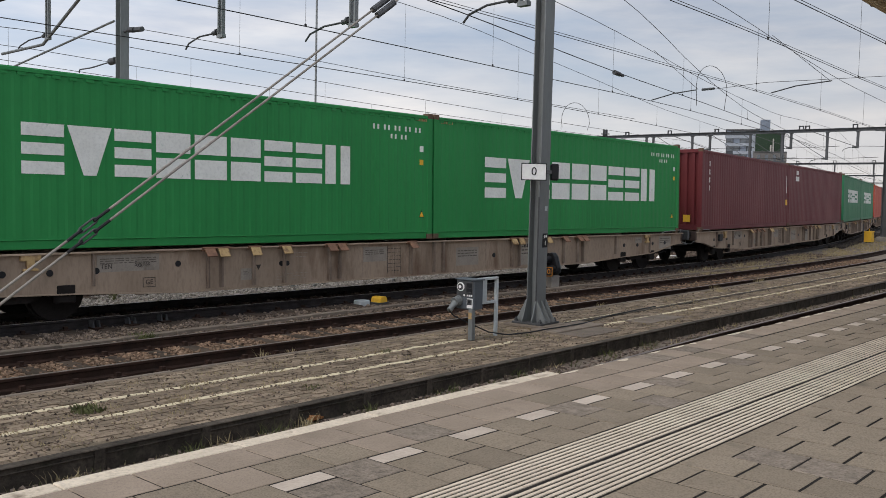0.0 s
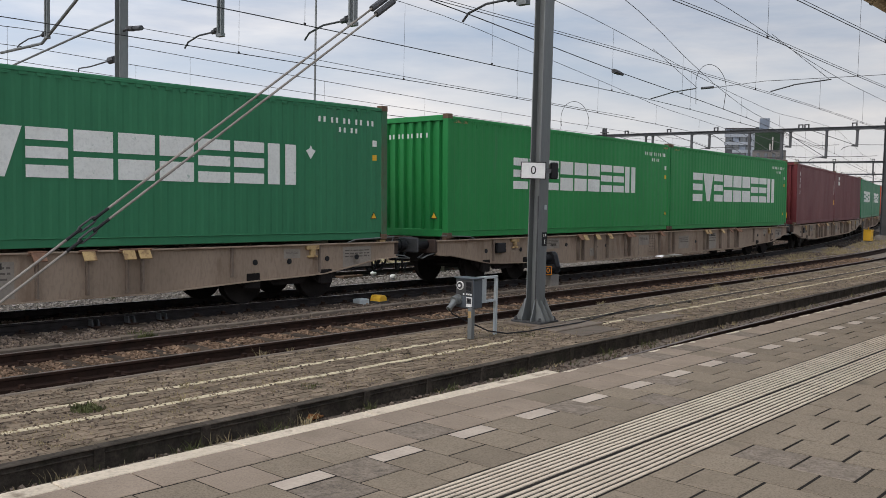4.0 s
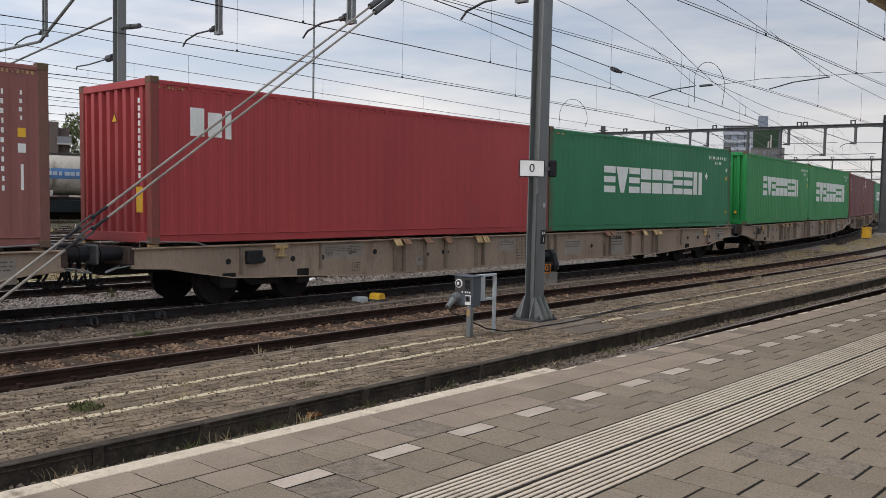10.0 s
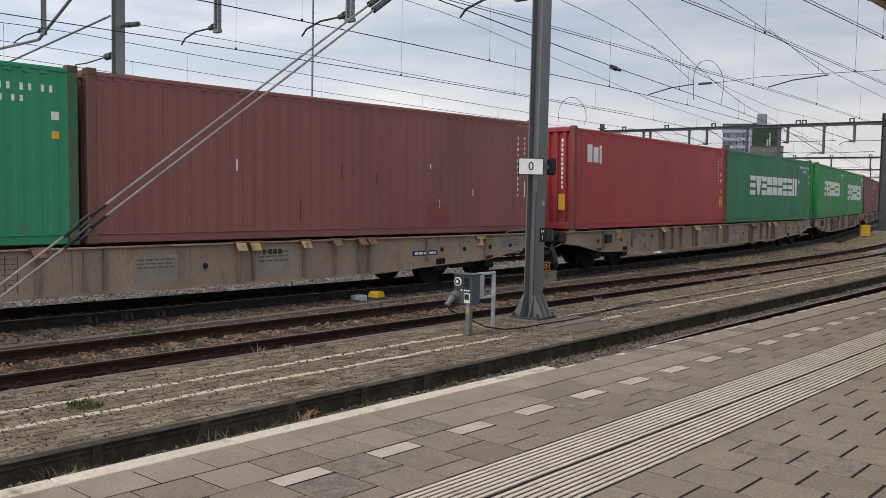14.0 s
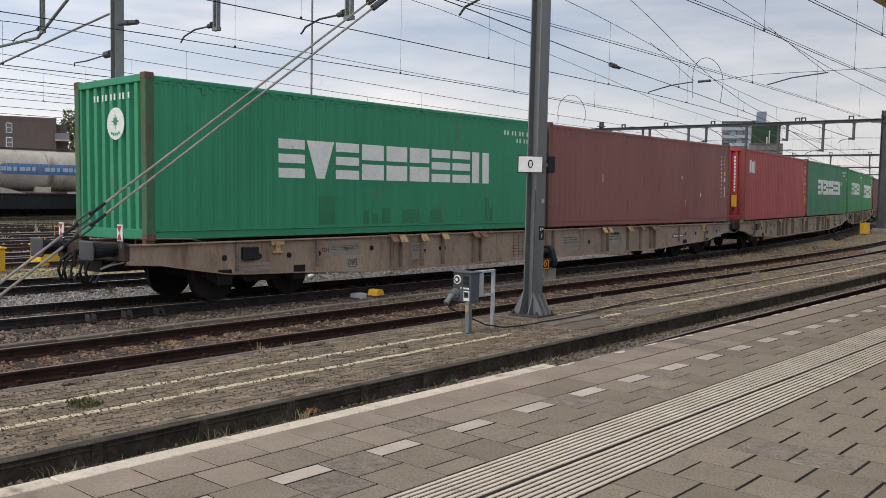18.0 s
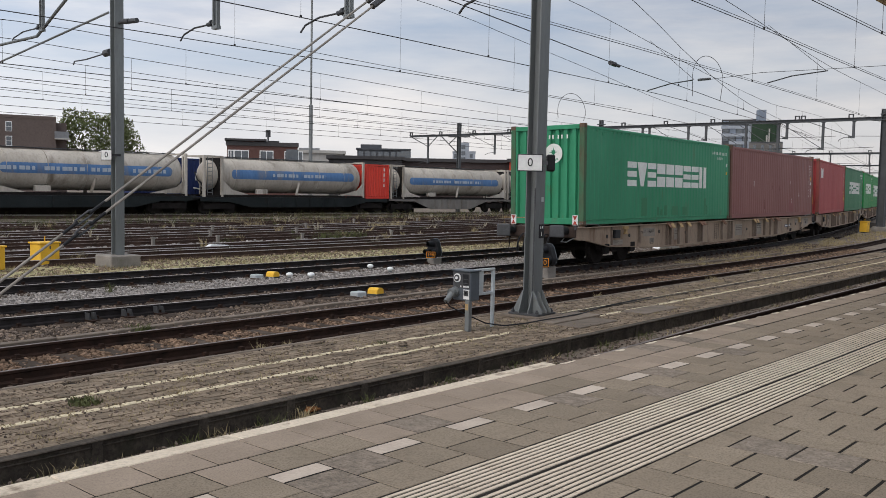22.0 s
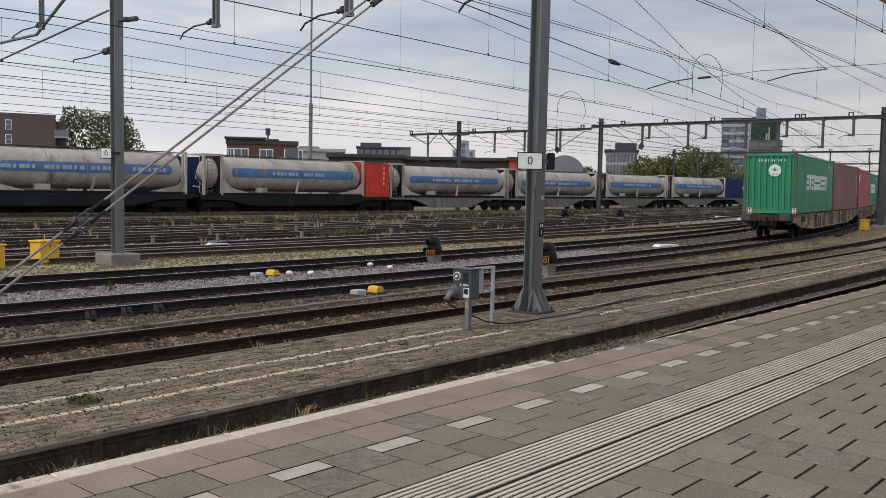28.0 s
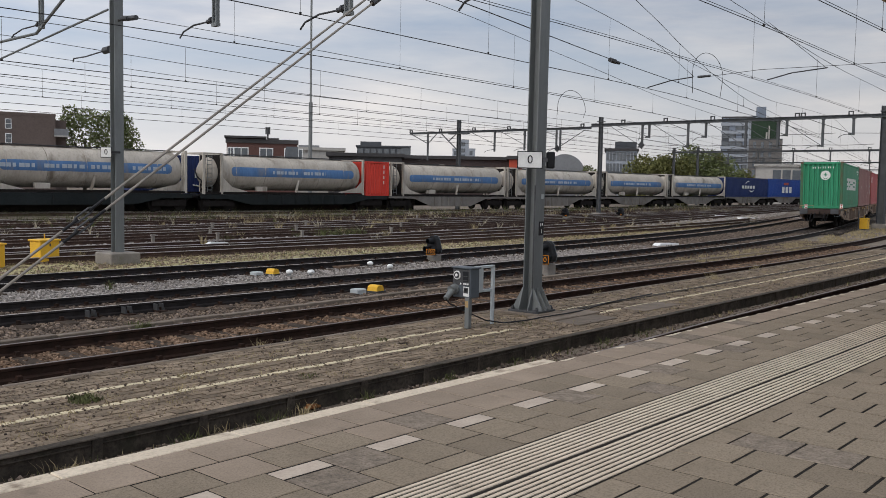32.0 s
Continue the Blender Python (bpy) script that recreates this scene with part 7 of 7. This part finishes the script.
b, w, t = building("low_pavilion", "low pale pavilion with dark glazing", 22.2, 19.0, 170, 14, 1.55, M_BUILD_PALE, M_BUILD_PALE)
for k in range(4):
    part("window", boxes((-w / 2 + w * (0.3 + 0.17 * k), -0.1, t - 2.6, -w / 2 + w * (0.44 + 0.17 * k), -0.02, t - 0.6)), M_GLASS, b)
skyline = thing("far_houses", "hazy row of distant town roofs along the horizon", "houses", kind="structure")
_r = random.Random(8)
for k in range(70):
    a, dd = radians(5 + k * 1.0), _r.uniform(380, 520)
    part("house", boxes((-6, 0, 0, 6, 10, _r.uniform(5, 9))), _r.choice((M_BUILD_GREY, M_BUILD_RED, M_BUILD_PALE, M_ROOF)), skyline, m=pose(dd * math.cos(a), dd * math.sin(a), -0.2, 0, 0, math.degrees(a) - 90))

# ---------------------------------------------------------------- trees and weeds
def leaves(centres, per, spread, size, seed):
    """A crown: many small leaf blades gathered in clumps round centres of (place, radius)."""
    rng = np.random.default_rng(seed)
    vs, fs = [], []
    for (cx, cy, cz), rad in centres:
        n = int(per * rad * rad)
        d = rng.normal(size=(n, 3))
        d /= np.linalg.norm(d, axis=1)[:, None]
        p = np.array([cx, cy, cz]) + d * rad * (0.45 + 0.62 * rng.random((n, 1)) ** 0.6) * np.array([1, 1, 0.85])
        u = rng.normal(size=(n, 3))
        u /= np.linalg.norm(u, axis=1)[:, None]
        v = np.cross(u, rng.normal(size=(n, 3)))
        v /= np.linalg.norm(v, axis=1)[:, None]
        s = size * (0.5 + rng.random((n, 1)))
        for k in range(n):
            b = len(vs)
            vs += [tuple(p[k] - u[k] * s[k]), tuple(p[k] + v[k] * s[k] * 0.6), tuple(p[k] + u[k] * s[k]), tuple(p[k] - v[k] * s[k] * 0.6)]
            fs.append((b, b + 1, b + 2, b + 3))
    me = bpy.data.meshes.new("crown")
    me.from_pydata(vs, [], fs)
    return me


def tree(bearing, dist, height, width, leaf, label, seed, low=0.25):
    a = radians(bearing)
    t = thing("tree", label, "tree", pose(dist * math.cos(a), dist * math.sin(a), -0.2, 0, 0, seed * 40))
    r = random.Random(seed)
    trunk = bmesh.new()
    rod(trunk, (0, 0, 0), (0.1, 0, height * 0.55), 0.32, 0.16, n=9)
    part("trunk", trunk, M_BARK, t)
    centres = []
    for k in range(16):
        ang, up = r.uniform(0, math.tau), r.uniform(low, 0.88)
        out = width * 0.5 * r.uniform(0.25, 0.80) * (1.15 - 0.75 * abs(up - 0.5))
        c = (math.cos(ang) * out, math.sin(ang) * out, height * up)
        centres.append((c, width * r.uniform(0.13, 0.22)))
        if k < 7:
            lb = bmesh.new()
            rod(lb, (0.05, 0, height * r.uniform(0.25, 0.5)), c, 0.11, 0.03, n=6)
            part("limb", lb, M_BARK, t)
    centres.append(((0, 0, height * 0.62), width * 0.30))
    me = leaves(centres, 105, 1, 0.19, seed)
    me.materials.append(leaf)
    part("crown", me, None, t)
    return t


tree(62.9, 158, 15.3, 9.5, M_LEAF, "tall dark green broadleaf tree beside brown flats", 1)
tree(61.0, 160, 14.6, 9.0, M_LEAF, "dark green broadleaf tree behind the tank train", 2)
tree(64.2, 165, 10.6, 7.0, M_LEAF, "dark green bushy tree beside brown flats", 3)
tree(67.3, 178, 14.0, 8.0, M_LEAF, "dark green treetop behind brown flats", 4)
tree(28.6, 128, 7.3, 8.0, M_LEAF_WARM, "yellow-green bushy tree behind the tank train", 5, 0.15)
tree(27.0, 132, 8.2, 9.0, M_LEAF_WARM, "yellowing broad tree behind the tank train", 6, 0.15)
tree(25.3, 138, 9.8, 8.5, M_LEAF, "dark green tree beside an office tower", 7, 0.2)
tree(24.4, 136, 8.0, 7.0, M_LEAF, "green tree beside an office tower", 8, 0.15)
tree(26.2, 140, 8.8, 8.0, M_LEAF, "mixed green tree behind the tank train", 9, 0.15)
tree(23.0, 150, 6.6, 5.5, M_LEAF_WARM, "small golden autumn tree beside a tower", 10, 0.15)
tree(31.9, 150, 6.3, 4.0, M_LEAF, "small green tree beside a barrel-roofed hall", 11, 0.15)


def blades(n, radius, height, seed, lean=0.5, wide=0.006):
    rng = random.Random(seed)
    vs, fs = [], []
    for k in range(n):
        a, q = rng.uniform(0, math.tau), radius * rng.random() ** 0.6
        x, y = math.cos(a) * q, math.sin(a) * q
        h = height * rng.uniform(0.4, 1.0)
        dx, dy = rng.uniform(-lean, lean) * h, rng.uniform(-lean, lean) * h
        w = wide * rng.uniform(0.7, 1.6)
        px, py = math.cos(a + 1.3) * w, math.sin(a + 1.3) * w
        b = len(vs)
        vs += [(x - px, y - py, 0), (x + px, y + py, 0), (x + dx * 0.4 + px * 0.8, y + dy * 0.4 + py * 0.8, h * 0.6), (x + dx * 0.4 - px * 0.8, y + dy * 0.4 - py * 0.8, h * 0.6), (x + dx, y + dy, h)]
        fs += [(b, b + 1, b + 2, b + 3), (b + 3, b + 2, b + 4)]
    me = bpy.data.meshes.new("blades")
    me.from_pydata(vs, [], fs)
    return me


def weed(x, y, z, radius, height, material, label, seed, n=60, wide=0.006):
    me = blades(n, radius, height, seed, 0.8, wide)
    me.materials.append(material)
    return single("weed", me, None, label, "weed", m=pose(x, y, z), kind="stuff")


weed(4.30, srv(4.3, 8.35), 0.0, 0.17, 0.06, M_WEED, "low green weed growing between paving bricks", 1, 200, 0.008)
weed(7.6, 13.05, -0.2, 0.22, 0.13, M_WEED, "green weed growing in the ballast", 2, 160, 0.010)
for i, (x, y, z, r, h, m) in enumerate((
        (3.4, 6.95, -0.2, 0.20, 0.16, M_DRY), (4.5, 6.95, -0.2, 0.20, 0.15, M_WEED), (4.9, 6.9, -0.2, 0.2, 0.17, M_DRY), (5.5, 6.95, -0.2, 0.22, 0.20, M_WEED), (5.9, 7.0, -0.2, 0.15, 0.16, M_DRY),
        (6.8, 7.02, -0.2, 0.15, 0.14, M_WEED), (8.2, 7.05, -0.2, 0.2, 0.15, M_WEED), (9.6, 7.1, -0.2, 0.3, 0.15, M_WEED), (12.0, 7.15, -0.2, 0.25, 0.15, M_WEED), (13.2, 7.15, -0.2, 0.25, 0.14, M_WEED), (7.6, 9.95, -0.15, 0.10, 0.22, M_DRY),
        (8.1, 9.98, -0.15, 0.10, 0.16, M_DRY), (5.2, srv(5.2, 8.1), 0, 0.2, 0.05, M_DRY), (6.6, srv(6.6, 7.6), 0, 0.15, 0.05, M_WEED), (21.2, 9.6, 0, 0.2, 0.18, M_DRY), (9.7, 17.9, -0.2, 0.12, 0.30, M_WEED), (12.6, 25.0, -0.2, 0.3, 0.4, M_DRY),
        (5.6, 8.7, 0.0, 0.18, 0.04, M_DRY), (8.9, 8.9, 0.0, 0.12, 0.04, M_WEED), (11.6, 8.3, 0.0, 0.25, 0.04, M_WEED), (16.5, 10.05, -0.1, 0.15, 0.16, M_DRY), (25.3, 10.2, -0.1, 0.2, 0.25, M_DRY))):
    weed(x, y, z, r, h, m, "wispy green weed beside a platform kerb" if m is M_WEED else "dry yellowed weed tuft in the gravel", 20 + i, 45, 0.004)


def scatter_grass(name, label, n, area, height, material, seed, z=-0.2):
    rng = np.random.default_rng(seed)
    x0, x1, f0, f1 = area
    vs, fs = [], []
    for k in range(n):
        x = x0 + (x1 - x0) * rng.random() ** 1.3
        y = f0(x) + (f1(x) - f0(x)) * rng.random()
        if math.sin(x * 1.7 + seed) * math.sin(y * 2.3 + x * 0.6) < -0.15:
            continue
        for q in range(4):
            h, a = height * rng.uniform(0.4, 1.1), rng.uniform(0, math.tau)
            ox, oy, dx, dy = rng.uniform(-0.06, 0.06), rng.uniform(-0.06, 0.06), rng.uniform(-0.6, 0.6) * h, rng.uniform(-0.6, 0.6) * h
            w = 0.006 + 0.0006 * x / 3
            b = len(vs)
            vs += [(x + ox - w * math.cos(a), y + oy - w * math.sin(a), z), (x + ox + w * math.cos(a), y + oy + w * math.sin(a), z), (x + ox + dx, y + oy + dy, z + h)]
            fs.append((b, b + 1, b + 2))
    me = bpy.data.meshes.new(name)
    me.from_pydata(vs, [], fs)
    me.materials.append(material)
    return tagged(new(name, me), label, "grass", kind="stuff")


scatter_grass("dry_grass", "sparse dry grass on the verge", 5000, (8, 60, bed(T4, 1.4), bed(T4, 5.6)), 0.13, M_DRY, 1)
scatter_grass("green_grass", "sparse green grass on the verge", 2500, (8, 60, bed(T4, 1.6), bed(T4, 5.6)), 0.12, M_WEED, 2)
scatter_grass("tall_weeds", "tall weeds in front of the tank train", 1500, (20, 100, lambda x: 44.5, lambda x: 49.2), 0.75, M_WEED, 3)
scatter_grass("tall_weeds", "yellow weeds in front of the tank train", 1100, (30, 100, lambda x: 40.0, lambda x: 49.2), 0.6, M_DRY, 4)
scatter_grass("kerb_grass", "thin weeds along the low kerb", 110, (2.5, 30, lambda x: 6.75, lambda x: srv(x, 7.03)), 0.09, M_WEED, 5)
scatter_grass("kerb_grass", "dry weeds along the low kerb", 130, (2.5, 30, lambda x: 6.75, lambda x: srv(x, 7.03)), 0.08, M_DRY, 6)
scatter_grass("paving_moss", "dry moss and grass between paving bricks", 1500, (2.5, 34, lambda x: srv(x, 7.3), lambda x: srv(x, 9.3)), 0.03, M_DRY, 7, z=-0.004)
scatter_grass("far_verge", "dry verge between curving tracks", 3000, (28, 75, lambda x: T2(x)[1] + 1.5, lambda x: T3(x)[1] - 1.3), 0.12, M_DRY, 8)
rng = random.Random(14)
for k in range(46):
    x, y = rng.uniform(16, 60), rng.uniform(25.2, 46)
    weed(x, y, -0.2, rng.uniform(0.08, 0.3), rng.uniform(0.25, 0.6), M_DRY if k % 3 else M_WEED, "dry weed tuft standing between yard tracks" if k % 3 else "green weed tuft between yard tracks", 90 + k, 26, 0.012)
for x, y in ((26.6, 30.3), (27.6, 30.5), (28.7, 30.6), (36.5, 36.8), (38.0, 37.0), (62.0, 41.0)):
    weed(x, y, -0.2, 0.7, 0.45, M_WEED if x < 36 or x > 60 else M_DRY, "yellow-green weed thicket between yard tracks", int(x * 10), 90, 0.016)
for k in range(70):
    x = rng.uniform(14, 75)
    y = rng.uniform(26, 47)
    weed(x, y, -0.2, rng.uniform(0.05, 0.22), rng.uniform(0.3, 0.75), M_STALK, "pale dry stalks standing between yard tracks", 300 + k, 9, 0.014)
PEG = solid(boxes((-0.05, -0.05, 0, 0.05, 0.05, 0.42), (-0.07, -0.06, 0.36, 0.07, 0.06, 0.42)), "peg", M_CONCRETE)
for x, y in ((17.6, 29.4), (20.3, 29.3), (22.5, 33.0), (24.4, 29.2), (25.0, 36.5), (27.3, 33.1), (29.5, 29.0), (31.0, 36.8), (34.5, 33.2), (38.0, 40.6), (43.5, 40.4), (50.0, 45.0)):
    single("track_peg", PEG, None, "short weathered concrete peg between yard tracks", "track peg", m=pose(x, y, -0.2), group="track pegs")
leaf = bmesh.new()
for i in range(5):
    box(leaf, i * 0.05, 0.02 * (i % 2), 0, i * 0.05 + 0.07, 0.06 + 0.02 * (i % 3), 0.03 + 0.015 * (i % 2), bevel=0.008)
single("dead_leaves", leaf, M_LEAF_DEAD, "curled brown dead leaves lying in the trench", "leaves", m=pose(6.03, 7.09, -0.17, 12, 5, 20))
single("verge", sweep([(x, T4(x)[1] + 4.0, -0.2) for x in range(6, 70, 4)], [(-1.7, 0.0), (1.7, 0.0), (1.5, 0.02), (-1.5, 0.02)]), M_GRASS, "strip of sparse dry grass between tracks", "verge", kind="structure")

# ---------------------------------------------------------------- kerb and paving, piece by piece
POST_K = solid(boxes((-0.05, -0.02, -0.2, 0.05, 0.05, 0.0), bevel=0.008), "kerb_post", M_KERB)
PANEL_K = solid(boxes((0.05, 0.0, -0.2, 1.01, 0.05, -0.012), (0.05, -0.012, -0.06, 1.01, 0.02, -0.045), bevel=0.004), "kerb_panel", M_KERB)
LIP = solid(boxes((0.0, -0.02, -0.012, 1.06, 0.10, 0.006), bevel=0.008), "kerb_lip", M_KERB)
kerb = thing("kerb", "dark mossy concrete kerb of posts and panels", "kerb", kind="structure")
for i in range(48):
    x = -1.57 + 1.06 * i
    y0, y1 = srv(x, 7.05), srv(x + 1.06, 7.05)
    m = pose(x, y0, 0, 0, 0, math.degrees(math.atan2(y1 - y0, 1.06)))
    part("kerb_post", POST_K, None, kerb, m=m)
    part("kerb_panel", PANEL_K, None, kerb, m=m)
    part("kerb_lip", LIP, None, kerb, m=m)
backkerb = thing("kerb", "worn concrete edging along the far side of paving", "kerb", kind="structure")
EDGE_K = solid(boxes((0.0, -0.03, -0.2, 0.985, 0.05, 0.002), bevel=0.01), "edging", M_TROUGH)
for i in range(45):
    x = -1 + i
    part("edging", EDGE_K, None, backkerb, m=pose(x, srv(x, 9.53), 0, 0, 0, 1.15))

C = 0.3185
TILE = solid(boxes((0.003, 0.006, -0.05, C - 0.003, 0.293, 0.0), bevel=0.004), "paving_slab", M_TILE)
LONG = solid(boxes((0.003, 0.007, -0.05, C - 0.003, 0.312, 0.0), bevel=0.004), "paving_slab", M_TILE)
LONG_R = tinted(LONG, M_TILE_ROUGH)
TILE_R = tinted(TILE, M_TILE_ROUGH)
TILE_P = tinted(TILE, M_TILE_PALE)
WHITE_T = solid(boxes((0.003, 0.003, -0.05, C - 0.003, 0.127, 0.0), bevel=0.004), "white_slab", M_WHITE_TILE)
COPE = solid(boxes((0.0, 0.0, -0.12, 0.995, 0.125, 0.0), bevel=0.006), "coping", M_COPING)
rng = random.Random(5)
near_n, rest, pales = 0, [], []


def slab(x, y, me, w=0.30, far=13.0, pale=False):
    global near_n
    z = PZ + rng.uniform(-0.0007, 0.0012)
    if x < far and near_n < 330:
        near_n += 1
        part("paving_slab", me, None, platform, m=pose(x, y, z, rng.uniform(-0.08, 0.08), rng.uniform(-0.08, 0.08), rng.uniform(-0.25, 0.25)))
    else:
        (pales if pale else rest).append((x + 0.005, y + 0.007, z - 0.05, x + C - 0.004, y + w - 0.012, z))


for i in range(-6, 330):
    x = 1.910 + i * C
    for row, y in ((0, 3.655), (1, 3.355)):
        slab(x + (C / 2 if row else 0.0), y, TILE_R if rng.random() < 0.06 else (TILE_P if row == 0 or rng.random() < 0.5 else TILE), 0.29, 9.0, row == 0)
    xx = 1.317 + i * C
    if i % 2 == 0:
        part("white_slab", WHITE_T, None, platform, m=pose(xx, 3.222, PZ - 0.001)) if i < 70 else None
        slab(xx, 2.918, TILE_R if rng.random() < 0.10 else TILE, 0.30, 9.0)
        rest.append((xx + 0.003, 2.775, PZ - 0.05, xx + C - 0.003, 2.913, PZ - 0.001))
    else:
        slab(xx, 3.060, TILE_R if rng.random() < 0.12 else TILE, 0.30, 9.0)
        slab(xx, 2.765, TILE_R if rng.random() < 0.12 else TILE, 0.292, 9.0)
for i in range(-8, 200):
    x = 1.462 + i * C
    for k in range(12):
        slab(x, 1.832 - 0.3185 * k - (0.0 if i % 2 else 0.159), LONG_R if rng.random() < 0.10 else LONG, 0.3185, 6.5)
    if i % 2 == 0:
        rest.append((x + 0.003, 1.996, PZ - 0.05, x + C - 0.003, 2.140, PZ - 0.001))
joined("far_paving", M_TILE, platform, rest)
joined("far_edge_paving", M_TILE_PALE, platform, pales)
for i in range(-16, 6):
    part("coping", COPE, None, platform, m=pose(-0.1 + i * 1.0, 3.950, PZ + 0.001 * (i % 3)))
r2 = random.Random(3)
for k in range(34):
    x = 5.95 + k * 0.42 + r2.uniform(-0.1, 0.1)
    l, d = r2.uniform(0.10, 0.36), r2.uniform(0.02, 0.06)
    outline = [(x, 3.936 - d * 0.4), (x + l * 0.3, 3.936 - d), (x + l * 0.7, 3.936 - d * r2.uniform(0.6, 1)), (x + l, 3.936 - d * 0.3), (x + l, 3.938), (x, 3.938)]
    bm = bmesh.new()
    bm.faces.new([bm.verts.new((a, b, PZ + 0.003)) for a, b in outline])
    bm.faces.new([bm.verts.new((a, b, PZ - 0.003)) for a, b in outline])
    part("paint_patch", bm, M_COPING, platform)
# the paving beside and behind the viewer
side_rows = []
for i in range(-60, -8):
    x = 1.462 + i * C
    side_rows += [(x + 0.005, y0, PZ - 0.05, x + C - 0.004, y0 + 0.285, PZ) for y0 in [1.832 - 0.3185 * k - (0.0 if i % 2 else 0.159) for k in range(20)]]
    side_rows += [(x + 0.005, y0, PZ - 0.05, x + C - 0.004, y0 + 0.285, PZ) for y0 in (3.655, 3.365, 3.065, 2.775)]
for i in range(-8, 120):
    x = 1.462 + i * C
    side_rows += [(x + 0.005, y0, PZ - 0.05, x + C - 0.004, y0 + 0.285, PZ) for y0 in [1.832 - 0.3185 * k - (0.0 if i % 2 else 0.159) for k in range(12, 30)]]
joined("side_paving", M_TILE, platform, side_rows)

# cut slabs that close the paving beside the strip, behind the eye
cuts = [(-16 + k * C + 0.003, 1.965, PZ - 0.05, -16 + (k + 1) * C - 0.003, 2.145, PZ - 0.0016) for k in range(47)]
cuts += [(-1.20 + k * C + 0.003, 2.74 + 0.3 * r, PZ - 0.05, -1.20 + (k + 1) * C - 0.003, 3.034 + 0.3 * r, PZ - 0.0016) for k in range(5) for r in range(4)]
joined("cut_slabs", M_TILE, platform, cuts)

# the ribbed guide strip
guide = thing("guide_strip", "light ribbed tactile guiding strip set in paving", "tactile paving", kind="structure")
GT = []
for row, y in ((0, 2.462), (1, 2.152)):
    first, step = (0.012, 0.0365) if row == 0 else (0.004, 0.0375)
    rows = [(0.002, first + step * k, -0.02, C - 0.003, first + step * k + 0.0205, 0.003) for k in range(8)]
    GT.append((y, first, step, solid(boxes((0.001, 0.001, -0.05, C - 0.001, 0.303, -0.002)), "ribbed_slab", M_GROOVE), solid(boxes(*rows), "ribs", M_RIB)))
for y, first, step, me, ribs in GT:
    for i in range(46):
        st = part("ribbed_slab", me, None, guide, m=pose(1.2 + i * C, y, PZ + rng.uniform(-0.001, 0.001)))
        part("ribs", ribs, None, st)
    blocks = []
    part("far_groove", boxes((-16, y, PZ - 0.03, 1.2, y + 0.303, PZ - 0.002)), M_GROOVE, guide)
    for k in range(8):
        blocks.append((-16, y + first + step * k, PZ - 0.02, 1.2, y + first + 0.0205 + step * k, PZ + 0.003))
        blocks.append((1.2 + 46 * C, y + first + step * k, PZ - 0.02, 90, y + first + 0.0205 + step * k, PZ + 0.003))
    part("far_groove", boxes((1.2 + 46 * C, y, PZ - 0.03, 90, y + 0.303, PZ - 0.002)), M_GROOVE, guide)
    joined("far_ribs", M_RIB, guide, blocks)

# brick paving of the service platform, with its two painted lines
BW, BH = 0.212, 0.106
BRICK = solid(boxes((0.004, 0.004, -0.05, BW - 0.009, BH - 0.006, 0.0), bevel=0.003), "brick", M_BRICK)
PAINTED = solid(boxes((0.008, 0.004, -0.05, BW - 0.016, BH - 0.006, 0.0), bevel=0.003), "painted_brick", M_YELLOW_LINE)
rest, count = [], 0
for j in range(22):
    y = 7.16 + j * BH
    painted = j in (8, 14)
    for i in range(-6, 170):
        x = 2.0 + i * BW + (BW / 2 if j % 2 else 0)
        if rng.random() < 0.004 and not painted:
            continue
        z = -0.004 + rng.uniform(-0.006, 0.004)
        gap = painted and (11.1 < x < 13.4 or (j == 14 and 10.6 < x < 13.4))
        if painted and not gap:
            part("painted_brick", PAINTED, None, service, m=pose(x, srv(x, y) + rng.uniform(-0.006, 0.006), z, 0, 0, 1.15 + rng.uniform(-2, 2))) if x < 20 else rest.append(("p", x, y, z))
        elif 3.2 < x < 7.6 and 8 < j < 16 and count < 300:
            count += 1
            part("brick", BRICK, None, service, m=pose(x, srv(x, y), z, rng.uniform(-0.8, 0.8), rng.uniform(-0.8, 0.8), 1.15 + rng.uniform(-1, 1)))
        else:
            rest.append(("b", x, y, z))
for key, mat_, nm in (("b", M_BRICK, "brick_field"), ("p", M_YELLOW_LINE, "painted_line")):
    joined(nm, mat_, service, [(x + 0.004, srv(x, y) + 0.004, z - 0.05, x + BW - 0.009, srv(x, y) + BH - 0.006, z) for q, x, y, z in rest if q == key])
part("drain_channel", sweep([(x, srv(x, 8.60), 0.0) for x in range(13, 60, 3)], [(-0.06, -0.03), (0.06, -0.03), (0.06, 0.006), (-0.06, 0.006)]), M_KERB, service)
for x, y, l in ((12.2, 7.5, 1.2), (14.5, 7.55, 1.4)):
    part("concrete_plate", boxes((x, srv(x, y), -0.04, x + l, srv(x, y) + 0.5, 0.008), bevel=0.006), M_TROUGH, service)

# ---------------------------------------------------------------- how the train moves
TIMES = [float(t) for t in range(33)]


def motions():
    for n, w in enumerate(WAGONS):
        walk(w, [(t, wagon_pose(t, n)) for t in TIMES])
    turns = [0.2 * i for i in range(161)]
    for a, n, u in WHEELS:
        s0 = tail_at(0)
        walk(a, [(t, pose(u, 0, 0.46, 0, math.degrees((tail_at(t) - s0) / 0.46), 0)) for t in turns])
    for c, n, u in CARGO:
        walk(c, [(t, wagon_pose(t, n) @ pose(u, 0, FLOOR_Z)) for t in TIMES])


motions()
